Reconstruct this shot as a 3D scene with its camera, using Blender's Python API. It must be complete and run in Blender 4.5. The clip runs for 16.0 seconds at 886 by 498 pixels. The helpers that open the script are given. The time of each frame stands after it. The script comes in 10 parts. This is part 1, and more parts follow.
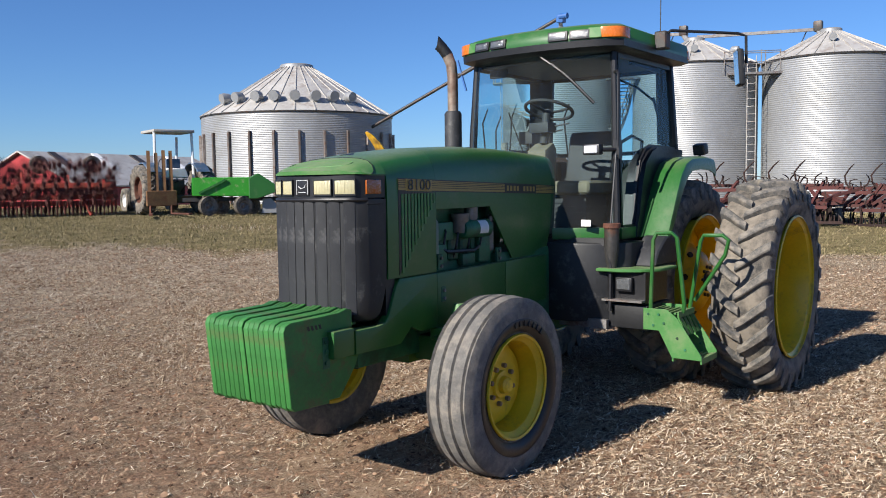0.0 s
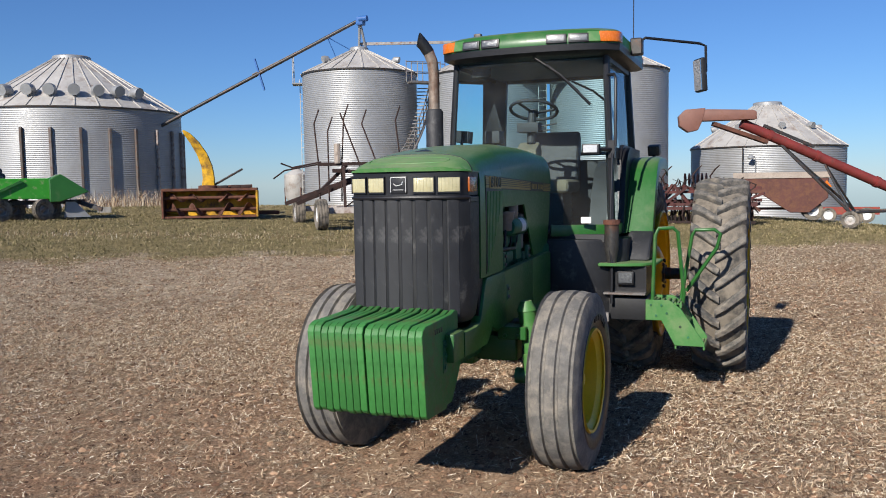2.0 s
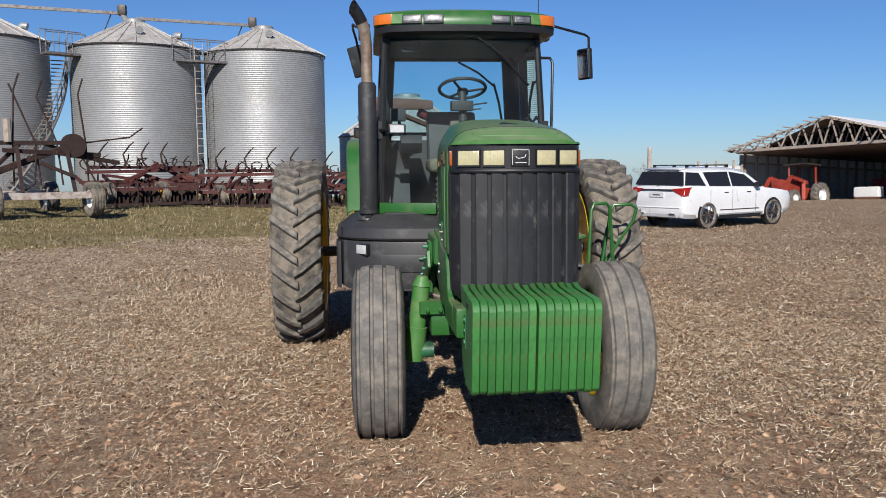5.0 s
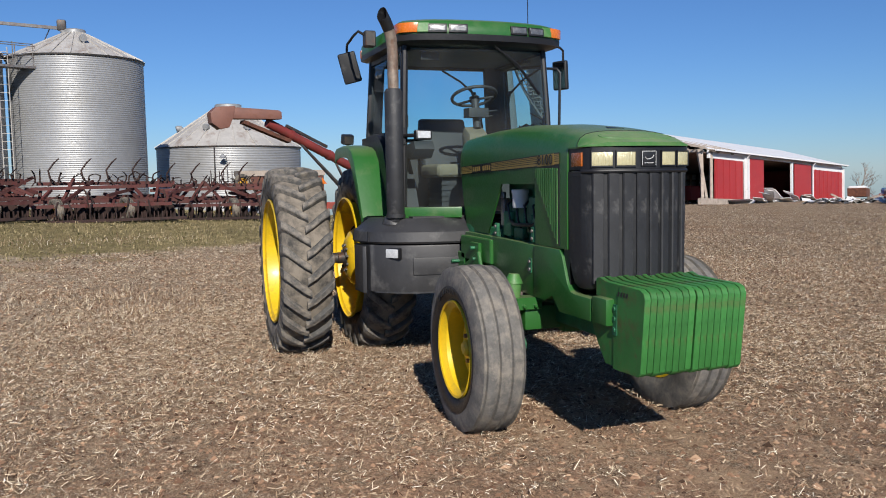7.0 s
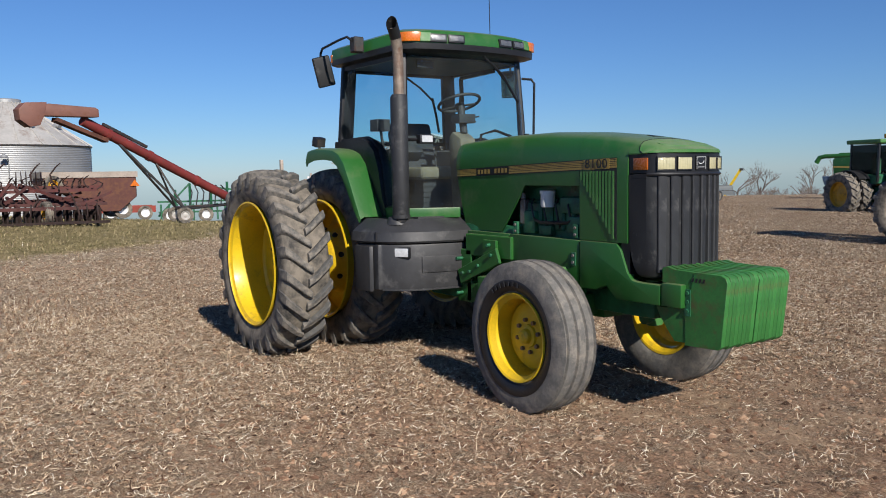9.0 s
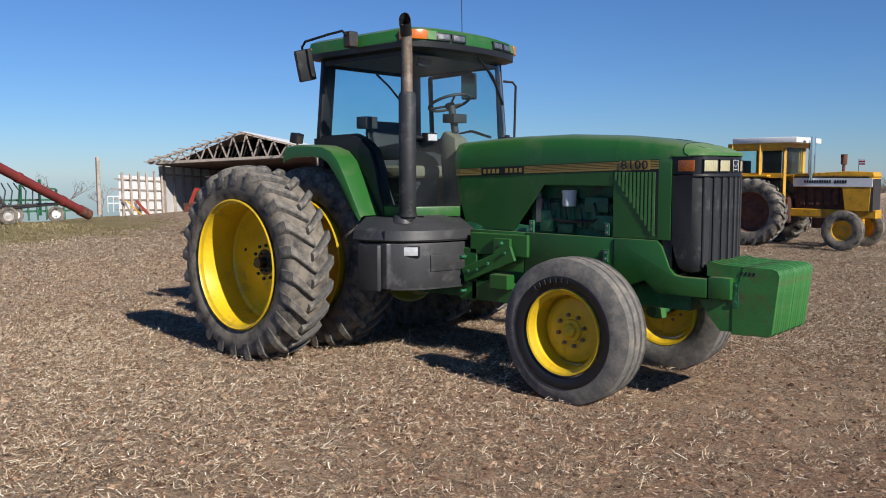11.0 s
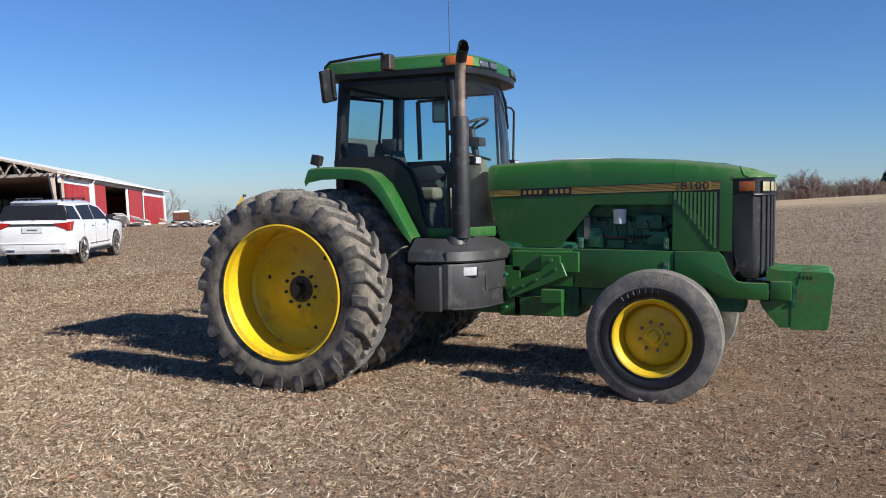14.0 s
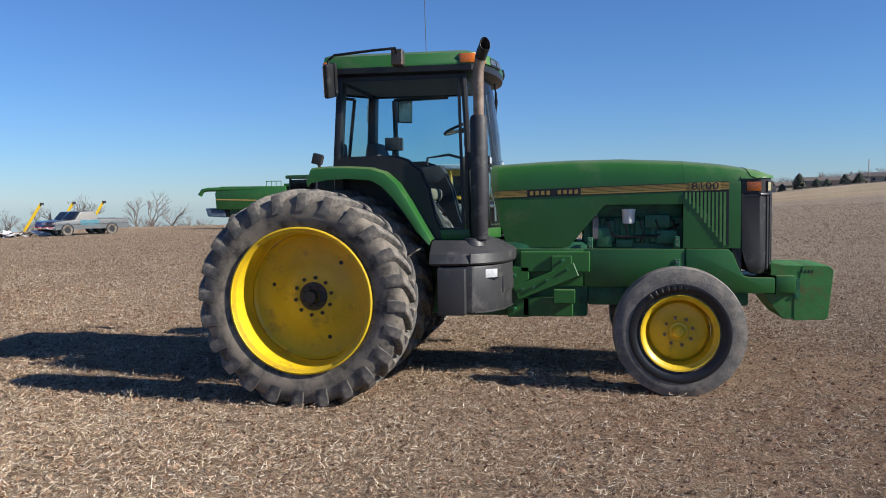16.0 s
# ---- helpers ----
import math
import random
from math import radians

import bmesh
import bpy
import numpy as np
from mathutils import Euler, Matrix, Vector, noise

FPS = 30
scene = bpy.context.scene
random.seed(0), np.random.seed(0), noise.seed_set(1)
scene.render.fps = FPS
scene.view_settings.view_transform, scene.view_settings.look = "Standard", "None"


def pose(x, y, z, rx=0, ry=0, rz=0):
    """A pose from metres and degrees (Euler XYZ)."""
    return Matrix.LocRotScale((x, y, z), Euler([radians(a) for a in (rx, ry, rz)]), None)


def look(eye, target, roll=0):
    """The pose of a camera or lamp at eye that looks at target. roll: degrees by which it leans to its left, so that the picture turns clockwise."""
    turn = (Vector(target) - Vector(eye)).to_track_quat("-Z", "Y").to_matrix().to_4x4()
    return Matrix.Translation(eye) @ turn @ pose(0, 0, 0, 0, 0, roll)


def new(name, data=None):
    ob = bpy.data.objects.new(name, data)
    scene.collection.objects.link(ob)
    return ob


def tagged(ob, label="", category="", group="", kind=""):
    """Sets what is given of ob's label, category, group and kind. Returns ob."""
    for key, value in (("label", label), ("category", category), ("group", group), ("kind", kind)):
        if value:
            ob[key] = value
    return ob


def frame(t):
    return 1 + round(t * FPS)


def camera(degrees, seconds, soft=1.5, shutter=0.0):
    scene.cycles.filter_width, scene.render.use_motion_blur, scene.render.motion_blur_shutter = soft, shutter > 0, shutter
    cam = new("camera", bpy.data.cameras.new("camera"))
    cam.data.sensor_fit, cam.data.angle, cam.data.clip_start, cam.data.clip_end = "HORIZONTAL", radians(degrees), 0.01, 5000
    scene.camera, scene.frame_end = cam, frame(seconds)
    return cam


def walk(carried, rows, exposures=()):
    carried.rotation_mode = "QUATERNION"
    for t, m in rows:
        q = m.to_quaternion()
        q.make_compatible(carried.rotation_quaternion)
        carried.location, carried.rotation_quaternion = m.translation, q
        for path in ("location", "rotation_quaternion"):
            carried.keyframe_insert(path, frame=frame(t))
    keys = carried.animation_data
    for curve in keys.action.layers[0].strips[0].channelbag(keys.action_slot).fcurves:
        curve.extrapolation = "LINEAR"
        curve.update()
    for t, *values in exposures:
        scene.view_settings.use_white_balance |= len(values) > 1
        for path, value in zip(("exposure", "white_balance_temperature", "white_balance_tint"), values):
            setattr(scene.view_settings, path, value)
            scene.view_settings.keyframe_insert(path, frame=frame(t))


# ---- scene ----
cam = camera(55.9, 16.0, soft=1.0)
PATH = [
    (0, (7.107, 3.469, 1.683), (5.514, 2.269, 1.529), -0.8),
    (0.5, (7.354, 3.089, 1.711), (5.692, 1.987, 1.562), -0.9),
    (1, (7.506, 2.681, 1.671), (5.774, 1.692, 1.522), -0.8),
    (1.5, (7.683, 2.252, 1.666), (5.883, 1.394, 1.517), -0.9),
    (2, (7.915, 1.846, 1.682), (6.056, 1.124, 1.525), -0.9),
    (2.5, (7.998, 1.41, 1.636), (6.088, 0.838, 1.473), -0.9),
    (3, (8.051, 0.989, 1.655), (6.102, 0.576, 1.484), -0.9),
    (3.5, (8.177, 0.533, 1.661), (6.201, 0.284, 1.478), -0.8),
    (4, (8.18, 0.09, 1.621), (6.192, -0.004, 1.43), -0.7),
    (4.2, (8.157, -0.094, 1.656), (6.167, -0.125, 1.463), -0.6),
    (6.3, (8.116, -2.005, 1.603), (6.183, -1.524, 1.419), -0.6),
    (6.5, (8.094, -2.208, 1.612), (6.175, -1.675, 1.435), -0.6),
    (7, (7.935, -2.671, 1.598), (6.052, -2.021, 1.422), -0.9),
    (7.5, (7.822, -3.14, 1.628), (5.985, -2.37, 1.449), -1.2),
    (8, (7.748, -3.63, 1.676), (5.967, -2.737, 1.492), -1.3),
    (8.5, (7.561, -4.069, 1.637), (5.845, -3.057, 1.453), -1.2),
    (9, (7.425, -4.533, 1.636), (5.779, -3.412, 1.455), -0.9),
    (9.2, (7.382, -4.719, 1.654), (5.761, -3.561, 1.474), -0.7),
    (11.3, (6.053, -6.026, 1.613), (4.769, -4.502, 1.435), -0.0),
    (11.5, (5.893, -6.15, 1.638), (4.647, -4.596, 1.46), -0.0),
    (12, (5.535, -6.508, 1.637), (4.385, -4.881, 1.46), 0.0),
    (12.5, (5.214, -6.852, 1.677), (4.16, -5.16, 1.517), 0.1),
    (13, (4.802, -7.086, 1.675), (3.838, -5.34, 1.52), -0.1),
    (13.5, (4.401, -7.348, 1.631), (3.526, -5.556, 1.487), -0.4),
    (14, (4.001, -7.545, 1.661), (3.217, -5.71, 1.523), -0.6),
    (14.5, (3.548, -7.587, 1.661), (2.864, -5.713, 1.523), -0.9),
    (15, (3.101, -7.677, 1.621), (2.528, -5.765, 1.486), -1.0),
    (15.5, (2.669, -7.802, 1.631), (2.213, -5.859, 1.503), -0.9),
    (16, (2.179, -7.869, 1.616), (1.843, -5.901, 1.492), -0.7),
]
walk(cam, [(t, look(eye, target, roll)) for t, eye, target, roll in PATH], exposures=[(0, 0.53), (3.5, 0.11), (7, 0.09), (12.5, 0.28), (16, 0.51)])

# ---- light ----
SUN_AZ, SUN_EL = -10.0, 31.5
world = bpy.data.worlds.new("sky")
scene.world = world
world.use_nodes = True
wn = world.node_tree
sky = wn.nodes.new("ShaderNodeTexSky")
sky.sky_type, sky.sun_disc = "NISHITA", False
sky.sun_elevation, sky.sun_rotation = radians(SUN_EL), radians(90 - SUN_AZ)
sky.altitude, sky.air_density, sky.dust_density, sky.ozone_density = 300, 1.0, 0.05, 8.0
tint = wn.nodes.new("ShaderNodeMix")
tint.data_type, tint.blend_type = "RGBA", "MULTIPLY"
tint.inputs[0].default_value, tint.inputs[7].default_value = 1.0, (0.82, 0.965, 1.17, 1)
wn.links.new(sky.outputs[0], tint.inputs[6])
wn.links.new(tint.outputs[2], wn.nodes["Background"].inputs[0])
wn.nodes["Background"].inputs[1].default_value = 0.073
sun_lamp = bpy.data.lights.new("sun", "SUN")
sun_lamp.energy, sun_lamp.angle, sun_lamp.color = 5.2, radians(0.53), (1.0, 0.94, 0.86)
sun = new("sun", sun_lamp)
sa, se = radians(SUN_AZ), radians(SUN_EL)
sun.matrix_world = look((60 * math.cos(sa) * math.cos(se), 60 * math.sin(sa) * math.cos(se), 60 * math.sin(se)), (0, 0, 0))

# ---- materials ----
MATS = {}


def material(name, color, rough=0.5, metal=0.0, vary=0.15, grain=40.0, stain=3.0, bump=0.1, dirt=None, dirt_amount=0.0,
             spread=0.0, coat=0.0, dirt_scale=6.0, settled=None, settled_amount=0.0):
    """A surface whose colour varies at two scales, with fine relief and blotches of dirt or rust."""
    if name in MATS:
        return MATS[name]
    m = bpy.data.materials.new(name)
    m.use_nodes = True
    nt, bs = m.node_tree, m.node_tree.nodes["Principled BSDF"]
    link, add = nt.links.new, nt.nodes.new
    bs.inputs["Roughness"].default_value, bs.inputs["Metallic"].default_value = rough, metal
    bs.inputs["Coat Weight"].default_value = coat
    bs.inputs["Coat Roughness"].default_value = 0.25
    tc = add("ShaderNodeTexCoord")

    def noise_tex(scale, detail=4.0, roughness=0.6):
        n = add("ShaderNodeTexNoise")
        n.inputs["Scale"].default_value, n.inputs["Detail"].default_value, n.inputs["Roughness"].default_value = scale, detail, roughness
        link(tc.outputs["Object"], n.inputs["Vector"])
        return n.outputs[0]

    def ramp(value, a, b, lo, hi):
        r = add("ShaderNodeMapRange")
        for i, v in enumerate((a, b, lo, hi)):
            r.inputs[i + 1].default_value = v
        link(value, r.inputs[0])
        return r.outputs[0]

    big, small = noise_tex(stain, 5.0), noise_tex(grain, 3.0)
    both = add("ShaderNodeMath")
    both.operation = "MULTIPLY"
    link(ramp(big, 0.3, 0.7, 1 - vary, 1 + vary), both.inputs[0])
    link(ramp(small, 0.25, 0.75, 1 - vary * 0.6, 1 + vary * 0.6), both.inputs[1])
    value = both.outputs[0]
    if spread:
        info, per = add("ShaderNodeObjectInfo"), add("ShaderNodeMath")
        per.operation = "MULTIPLY"
        link(ramp(info.outputs["Random"], 0, 1, 1 - spread, 1 + spread), per.inputs[0])
        link(value, per.inputs[1])
        value = per.outputs[0]
    col = add("ShaderNodeMix")
    col.data_type, col.blend_type = "RGBA", "MULTIPLY"
    col.inputs[0].default_value = 1.0
    col.inputs[6].default_value = (*color, 1)
    link(value, col.inputs[7])
    out = col.outputs[2]
    if dirt is not None:
        d = add("ShaderNodeMix")
        d.data_type = "RGBA"
        link(ramp(noise_tex(dirt_scale, 8.0, 0.7), 0.62 - 0.35 * dirt_amount, 0.78 - 0.3 * dirt_amount, 0, 0.85), d.inputs[0])
        link(out, d.inputs[6])
        d.inputs[7].default_value = (*dirt, 1)
        out = d.outputs[2]
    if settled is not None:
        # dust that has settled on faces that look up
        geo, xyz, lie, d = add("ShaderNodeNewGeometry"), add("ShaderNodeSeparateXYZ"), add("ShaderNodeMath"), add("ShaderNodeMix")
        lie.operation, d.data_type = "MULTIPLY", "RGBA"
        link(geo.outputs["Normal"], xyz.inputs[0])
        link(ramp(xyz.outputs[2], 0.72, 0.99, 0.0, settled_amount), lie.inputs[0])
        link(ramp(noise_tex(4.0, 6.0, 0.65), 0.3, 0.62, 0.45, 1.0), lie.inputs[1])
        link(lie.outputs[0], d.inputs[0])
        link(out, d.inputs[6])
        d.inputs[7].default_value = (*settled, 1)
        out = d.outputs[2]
    link(out, bs.inputs["Base Color"])
    link(ramp(small, 0.2, 0.8, max(rough - 0.1, 0.02), min(rough + 0.12, 1)), bs.inputs["Roughness"])
    if bump:
        b = add("ShaderNodeBump")
        b.inputs["Strength"].default_value, b.inputs["Distance"].default_value = bump, 0.01
        link(noise_tex(grain * 1.7, 4.0, 0.7), b.inputs["Height"])
        link(b.outputs[0], bs.inputs["Normal"])
    MATS[name] = m
    return m


def glass_material(name, color, rough=0.0, alpha=0.25):
    """Thin tinted pane: clear transmission with a mirror-like sheen."""
    m = bpy.data.materials.new(name)
    m.use_nodes = True
    nt = m.node_tree
    nt.nodes.remove(nt.nodes["Principled BSDF"])
    out = nt.nodes["Material Output"]
    clear, gloss, mix, fres = (nt.nodes.new(k) for k in ("ShaderNodeBsdfTransparent", "ShaderNodeBsdfGlossy", "ShaderNodeMixShader", "ShaderNodeFresnel"))
    dust, mix2, tn, tr, tc = (nt.nodes.new(k) for k in ("ShaderNodeBsdfDiffuse", "ShaderNodeMixShader", "ShaderNodeTexNoise", "ShaderNodeMapRange", "ShaderNodeTexCoord"))
    clear.inputs[0].default_value = (*color, 1)
    gloss.inputs["Roughness"].default_value = rough
    gloss.inputs[0].default_value = (0.9, 0.95, 1.0, 1)
    fres.inputs[0].default_value = 1.17
    dust.inputs[0].default_value = (0.42, 0.40, 0.36, 1)
    tn.inputs["Scale"].default_value, tn.inputs["Detail"].default_value = 3.0, 6.0
    nt.links.new(tc.outputs["Object"], tn.inputs["Vector"])
    for i, v in enumerate((0.35, 0.75, 0.008, alpha)):
        tr.inputs[i + 1].default_value = v
    nt.links.new(tn.outputs[0], tr.inputs[0])
    nt.links.new(fres.outputs[0], mix.inputs[0])
    nt.links.new(clear.outputs[0], mix.inputs[1])
    nt.links.new(gloss.outputs[0], mix.inputs[2])
    nt.links.new(tr.outputs[0], mix2.inputs[0])
    nt.links.new(mix.outputs[0], mix2.inputs[1])
    nt.links.new(dust.outputs[0], mix2.inputs[2])
    nt.links.new(mix2.outputs[0], out.inputs[0])
    return m


RUST, DUST, MUD = (0.14, 0.055, 0.025), (0.33, 0.27, 0.19), (0.20, 0.15, 0.10)
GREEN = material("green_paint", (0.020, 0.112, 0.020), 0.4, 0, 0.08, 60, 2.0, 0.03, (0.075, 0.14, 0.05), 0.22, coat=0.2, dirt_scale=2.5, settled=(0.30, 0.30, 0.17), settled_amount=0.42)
GREEN_WORN = material("worn_green_paint", (0.035, 0.165, 0.035), 0.55, 0, 0.25, 45, 4, 0.12, (0.11, 0.075, 0.03), 0.36, spread=0.18)
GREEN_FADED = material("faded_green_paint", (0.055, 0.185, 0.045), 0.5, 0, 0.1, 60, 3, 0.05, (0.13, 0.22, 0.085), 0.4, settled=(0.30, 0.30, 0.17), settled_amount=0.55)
GREEN_DARK = material("greasy_green_paint", (0.022, 0.13, 0.06), 0.45, 0, 0.3, 30, 8, 0.2, (0.025, 0.03, 0.022), 0.35)
BLACK = material("black_plastic", (0.011, 0.0115, 0.013), 0.5, 0, 0.25, 50, 4, 0.08, (0.10, 0.097, 0.092), 0.15)
BLACK_CLEAN = material("black_trim", (0.012, 0.012, 0.014), 0.42, 0, 0.2, 60, 4, 0.05)
GREY_BLACK = material("sun_bleached_plastic", (0.022, 0.023, 0.026), 0.6, 0, 0.25, 60, 5, 0.15, (0.11, 0.107, 0.105), 0.24)
SHROUD = material("sun_faded_shroud_plastic", (0.034, 0.034, 0.036), 0.48, 0, 0.2, 50, 4, 0.1, (0.10, 0.098, 0.095), 0.2)
RUBBER = material("tyre_rubber", (0.06, 0.056, 0.05), 0.85, 0, 0.3, 60, 5, 0.35, (0.25, 0.212, 0.165), 0.7, dirt_scale=5)
LUG_RUBBER = material("lug_rubber", (0.085, 0.082, 0.077), 0.8, 0, 0.3, 60, 5, 0.35, (0.27, 0.235, 0.19), 0.5, dirt_scale=9)
RUBBER_GREY = material("dusty_rubber", (0.14, 0.133, 0.122), 0.88, 0, 0.22, 70, 14, 0.5, (0.27, 0.24, 0.20), 0.5, dirt_scale=11)
YELLOW = material("yellow_rim_paint", (0.72, 0.48, 0.015), 0.42, 0, 0.1, 50, 4, 0.04, (0.30, 0.19, 0.04), 0.2, coat=0.2)
AUGER_RED = material("dull_auger_red", (0.20, 0.028, 0.024), 0.6, 0, 0.25, 30, 3, 0.15, (0.10, 0.035, 0.025), 0.4)
HEADLINER = material("grey_headliner", (0.15, 0.155, 0.16), 0.9, 0, 0.08, 60, 4, 0.1)
GOLD = material("gold_decal", (0.37, 0.25, 0.065), 0.45, 0, 0.1, 90, 6, 0.02)
STEEL = material("weathered_steel", (0.24, 0.23, 0.22), 0.5, 0.6, 0.2, 40, 5, 0.15, RUST, 0.35)
DARK_STEEL = material("dark_steel", (0.06, 0.058, 0.056), 0.5, 0.5, 0.3, 40, 5, 0.2, RUST, 0.3)
RUSTY = material("rusty_steel", (0.13, 0.05, 0.03), 0.85, 0.1, 0.4, 35, 5, 0.4, (0.05, 0.025, 0.02), 0.4, spread=0.25)
EXHAUST = material("scaled_exhaust_pipe", (0.25, 0.20, 0.16), 0.6, 0.4, 0.35, 30, 9, 0.3, RUST, 0.35)
GALV = material("galvanised_steel", (0.315, 0.32, 0.325), 0.5, 0.3, 0.10, 6, 0.6, 0.04, (0.27, 0.265, 0.25), 0.35, dirt_scale=0.5)
GALV_OLD = material("weathered_galvanised_roof", (0.46, 0.44, 0.41), 0.6, 0.2, 0.15, 8, 0.8, 0.1, (0.22, 0.15, 0.11), 0.3, dirt_scale=1.2)
OLD_RED = material("rust_dulled_red_paint", (0.085, 0.020, 0.017), 0.75, 0, 0.35, 30, 3, 0.2, (0.06, 0.028, 0.022), 0.5, spread=0.3)
DARK_RUST = material("dark_rusted_steel", (0.042, 0.022, 0.018), 0.9, 0.1, 0.4, 35, 5, 0.4, (0.025, 0.018, 0.016), 0.45, spread=0.3)
RED_PAINT = material("faded_red_paint", (0.34, 0.035, 0.022), 0.6, 0, 0.3, 30, 3, 0.15, RUST, 0.45, spread=0.2)
RED_BARN = material("red_barn_steel", (0.36, 0.028, 0.03), 0.5, 0, 0.08, 20, 0.7, 0.03, DUST, 0.08)
WHITE_STEEL = material("white_roof_steel", (0.74, 0.74, 0.74), 0.5, 0, 0.06, 20, 0.6, 0.03, (0.5, 0.47, 0.42), 0.15)
WOOD = material("weathered_timber", (0.36, 0.30, 0.25), 0.8, 0, 0.25, 25, 3, 0.3, (0.15, 0.12, 0.10), 0.3, spread=0.2)
WHITE_CAR = material("white_car_paint", (0.73, 0.735, 0.74), 0.25, 0, 0.03, 30, 2, 0.0, DUST, 0.1, coat=0.6)
CHROME = material("chrome", (0.75, 0.75, 0.76), 0.12, 1.0, 0.05, 60, 6, 0.0)
YELLOW_OLD = material("old_yellow_paint", (0.60, 0.31, 0.015), 0.5, 0, 0.15, 40, 4, 0.1, RUST, 0.22, spread=0.1)
BLUE_PAINT = material("faded_blue_paint", (0.05, 0.09, 0.15), 0.5, 0, 0.2, 40, 4, 0.1, DUST, 0.3)
CONCRETE = material("concrete", (0.38, 0.36, 0.33), 0.9, 0, 0.15, 30, 3, 0.3)
LAMP_GLASS = material("headlamp_lens", (0.54, 0.49, 0.29), 0.15, 0.1, 0.1, 80, 8, 0.25, coat=0.8)
WORK_LAMP = material("work_lamp_lens", (0.13, 0.135, 0.14), 0.2, 0.3, 0.3, 60, 20, 0.4, coat=0.8)
CLEAR_LENS = material("bright_clear_lens", (0.52, 0.53, 0.54), 0.25, 0, 0.1, 60, 20, 0.2, coat=0.8)
DEEP_AMBER = material("deep_amber_lens", (0.34, 0.085, 0.009), 0.25, 0, 0.15, 70, 8, 0.1, coat=0.6)
AMBER = material("amber_lens", (0.62, 0.15, 0.012), 0.25, 0, 0.1, 70, 8, 0.1, coat=0.6)
RED_LENS = material("red_lens", (0.35, 0.015, 0.012), 0.25, 0, 0.1, 70, 8, 0.1, coat=0.6)
WHITE_PLASTIC = material("white_plastic", (0.72, 0.72, 0.70), 0.5, 0, 0.06, 40, 6, 0.05)
SEAT_CLOTH = material("tan_seat_cloth", (0.17, 0.15, 0.105), 0.9, 0, 0.2, 90, 8, 0.3)
INTERIOR = material("dark_grey_interior", (0.035, 0.036, 0.038), 0.6, 0, 0.2, 60, 6, 0.1)
GLASS = glass_material("tinted_cab_glass", (0.66, 0.83, 0.86), alpha=0.055)
DARK_GLASS = glass_material("dark_privacy_glass", (0.10, 0.11, 0.12), alpha=0.05)

# ---- mesh helpers ----


def box(bm, x0, x1, y0, y1, z0, z1):
    vs = [bm.verts.new((x, y, z)) for x in (x0, x1) for y in (y0, y1) for z in (z0, z1)]
    for f in ((0, 1, 3, 2), (4, 6, 7, 5), (0, 4, 5, 1), (2, 3, 7, 6), (0, 2, 6, 4), (1, 5, 7, 3)):
        bm.faces.new([vs[i] for i in f])
    return vs


def prism(bm, poly, axis, a, b):
    """Extrude a polygon along an axis from a to b. poly holds the two other coordinates in x, y, z order."""
    def place(p, q):
        return {"x": (q, p[0], p[1]), "y": (p[0], q, p[1]), "z": (p[0], p[1], q)}[axis]
    lo, hi = [bm.verts.new(place(p, a)) for p in poly], [bm.verts.new(place(p, b)) for p in poly]
    n = len(poly)
    bm.faces.new(lo), bm.faces.new(hi[::-1])
    for i in range(n):
        bm.faces.new((lo[i], hi[i], hi[(i + 1) % n], lo[(i + 1) % n]))
    return lo + hi


def frames_along(pts):
    pts = [Vector(p) for p in pts]
    up = None
    for i, p in enumerate(pts):
        d = (pts[min(i + 1, len(pts) - 1)] - pts[max(i - 1, 0)]).normalized()
        if up is None:
            up = d.orthogonal().normalized()
        up = (up - d * up.dot(d))
        up = up.normalized() if up.length > 1e-6 else d.orthogonal().normalized()
        yield p, up, d.cross(up)


def tube(bm, pts, r, n=8, caps=True):
    """A round bar along a line of points; r is one radius or one for each point."""
    rings, rs = [], (r if isinstance(r, (list, tuple)) else [r] * len(pts))
    for (p, u, v), q in zip(frames_along(pts), rs):
        rings.append([bm.verts.new(p + (u * math.cos(a) + v * math.sin(a)) * q) for a in (2 * math.pi * k / n for k in range(n))])
    for a, b in zip(rings, rings[1:]):
        for k in range(n):
            bm.faces.new((a[k], a[(k + 1) % n], b[(k + 1) % n], b[k]))
    if caps:
        bm.faces.new(rings[0][::-1]), bm.faces.new(rings[-1])


def beam(bm, p0, p1, w, h, up=(0, 0, 1)):
    """A rectangular bar from p0 to p1."""
    p0, p1 = Vector(p0), Vector(p1)
    d = (p1 - p0).normalized()
    s = d.cross(Vector(up))
    s = s.normalized() if s.length > 1e-5 else d.orthogonal().normalized()
    t = s.cross(d)
    vs = [bm.verts.new(p + s * (a * w / 2) + t * (b * h / 2)) for p in (p0, p1) for a, b in ((-1, -1), (1, -1), (1, 1), (-1, 1))]
    for f in ((3, 2, 1, 0), (4, 5, 6, 7), (0, 1, 5, 4), (1, 2, 6, 5), (2, 3, 7, 6), (3, 0, 4, 7)):
        bm.faces.new([vs[i] for i in f])


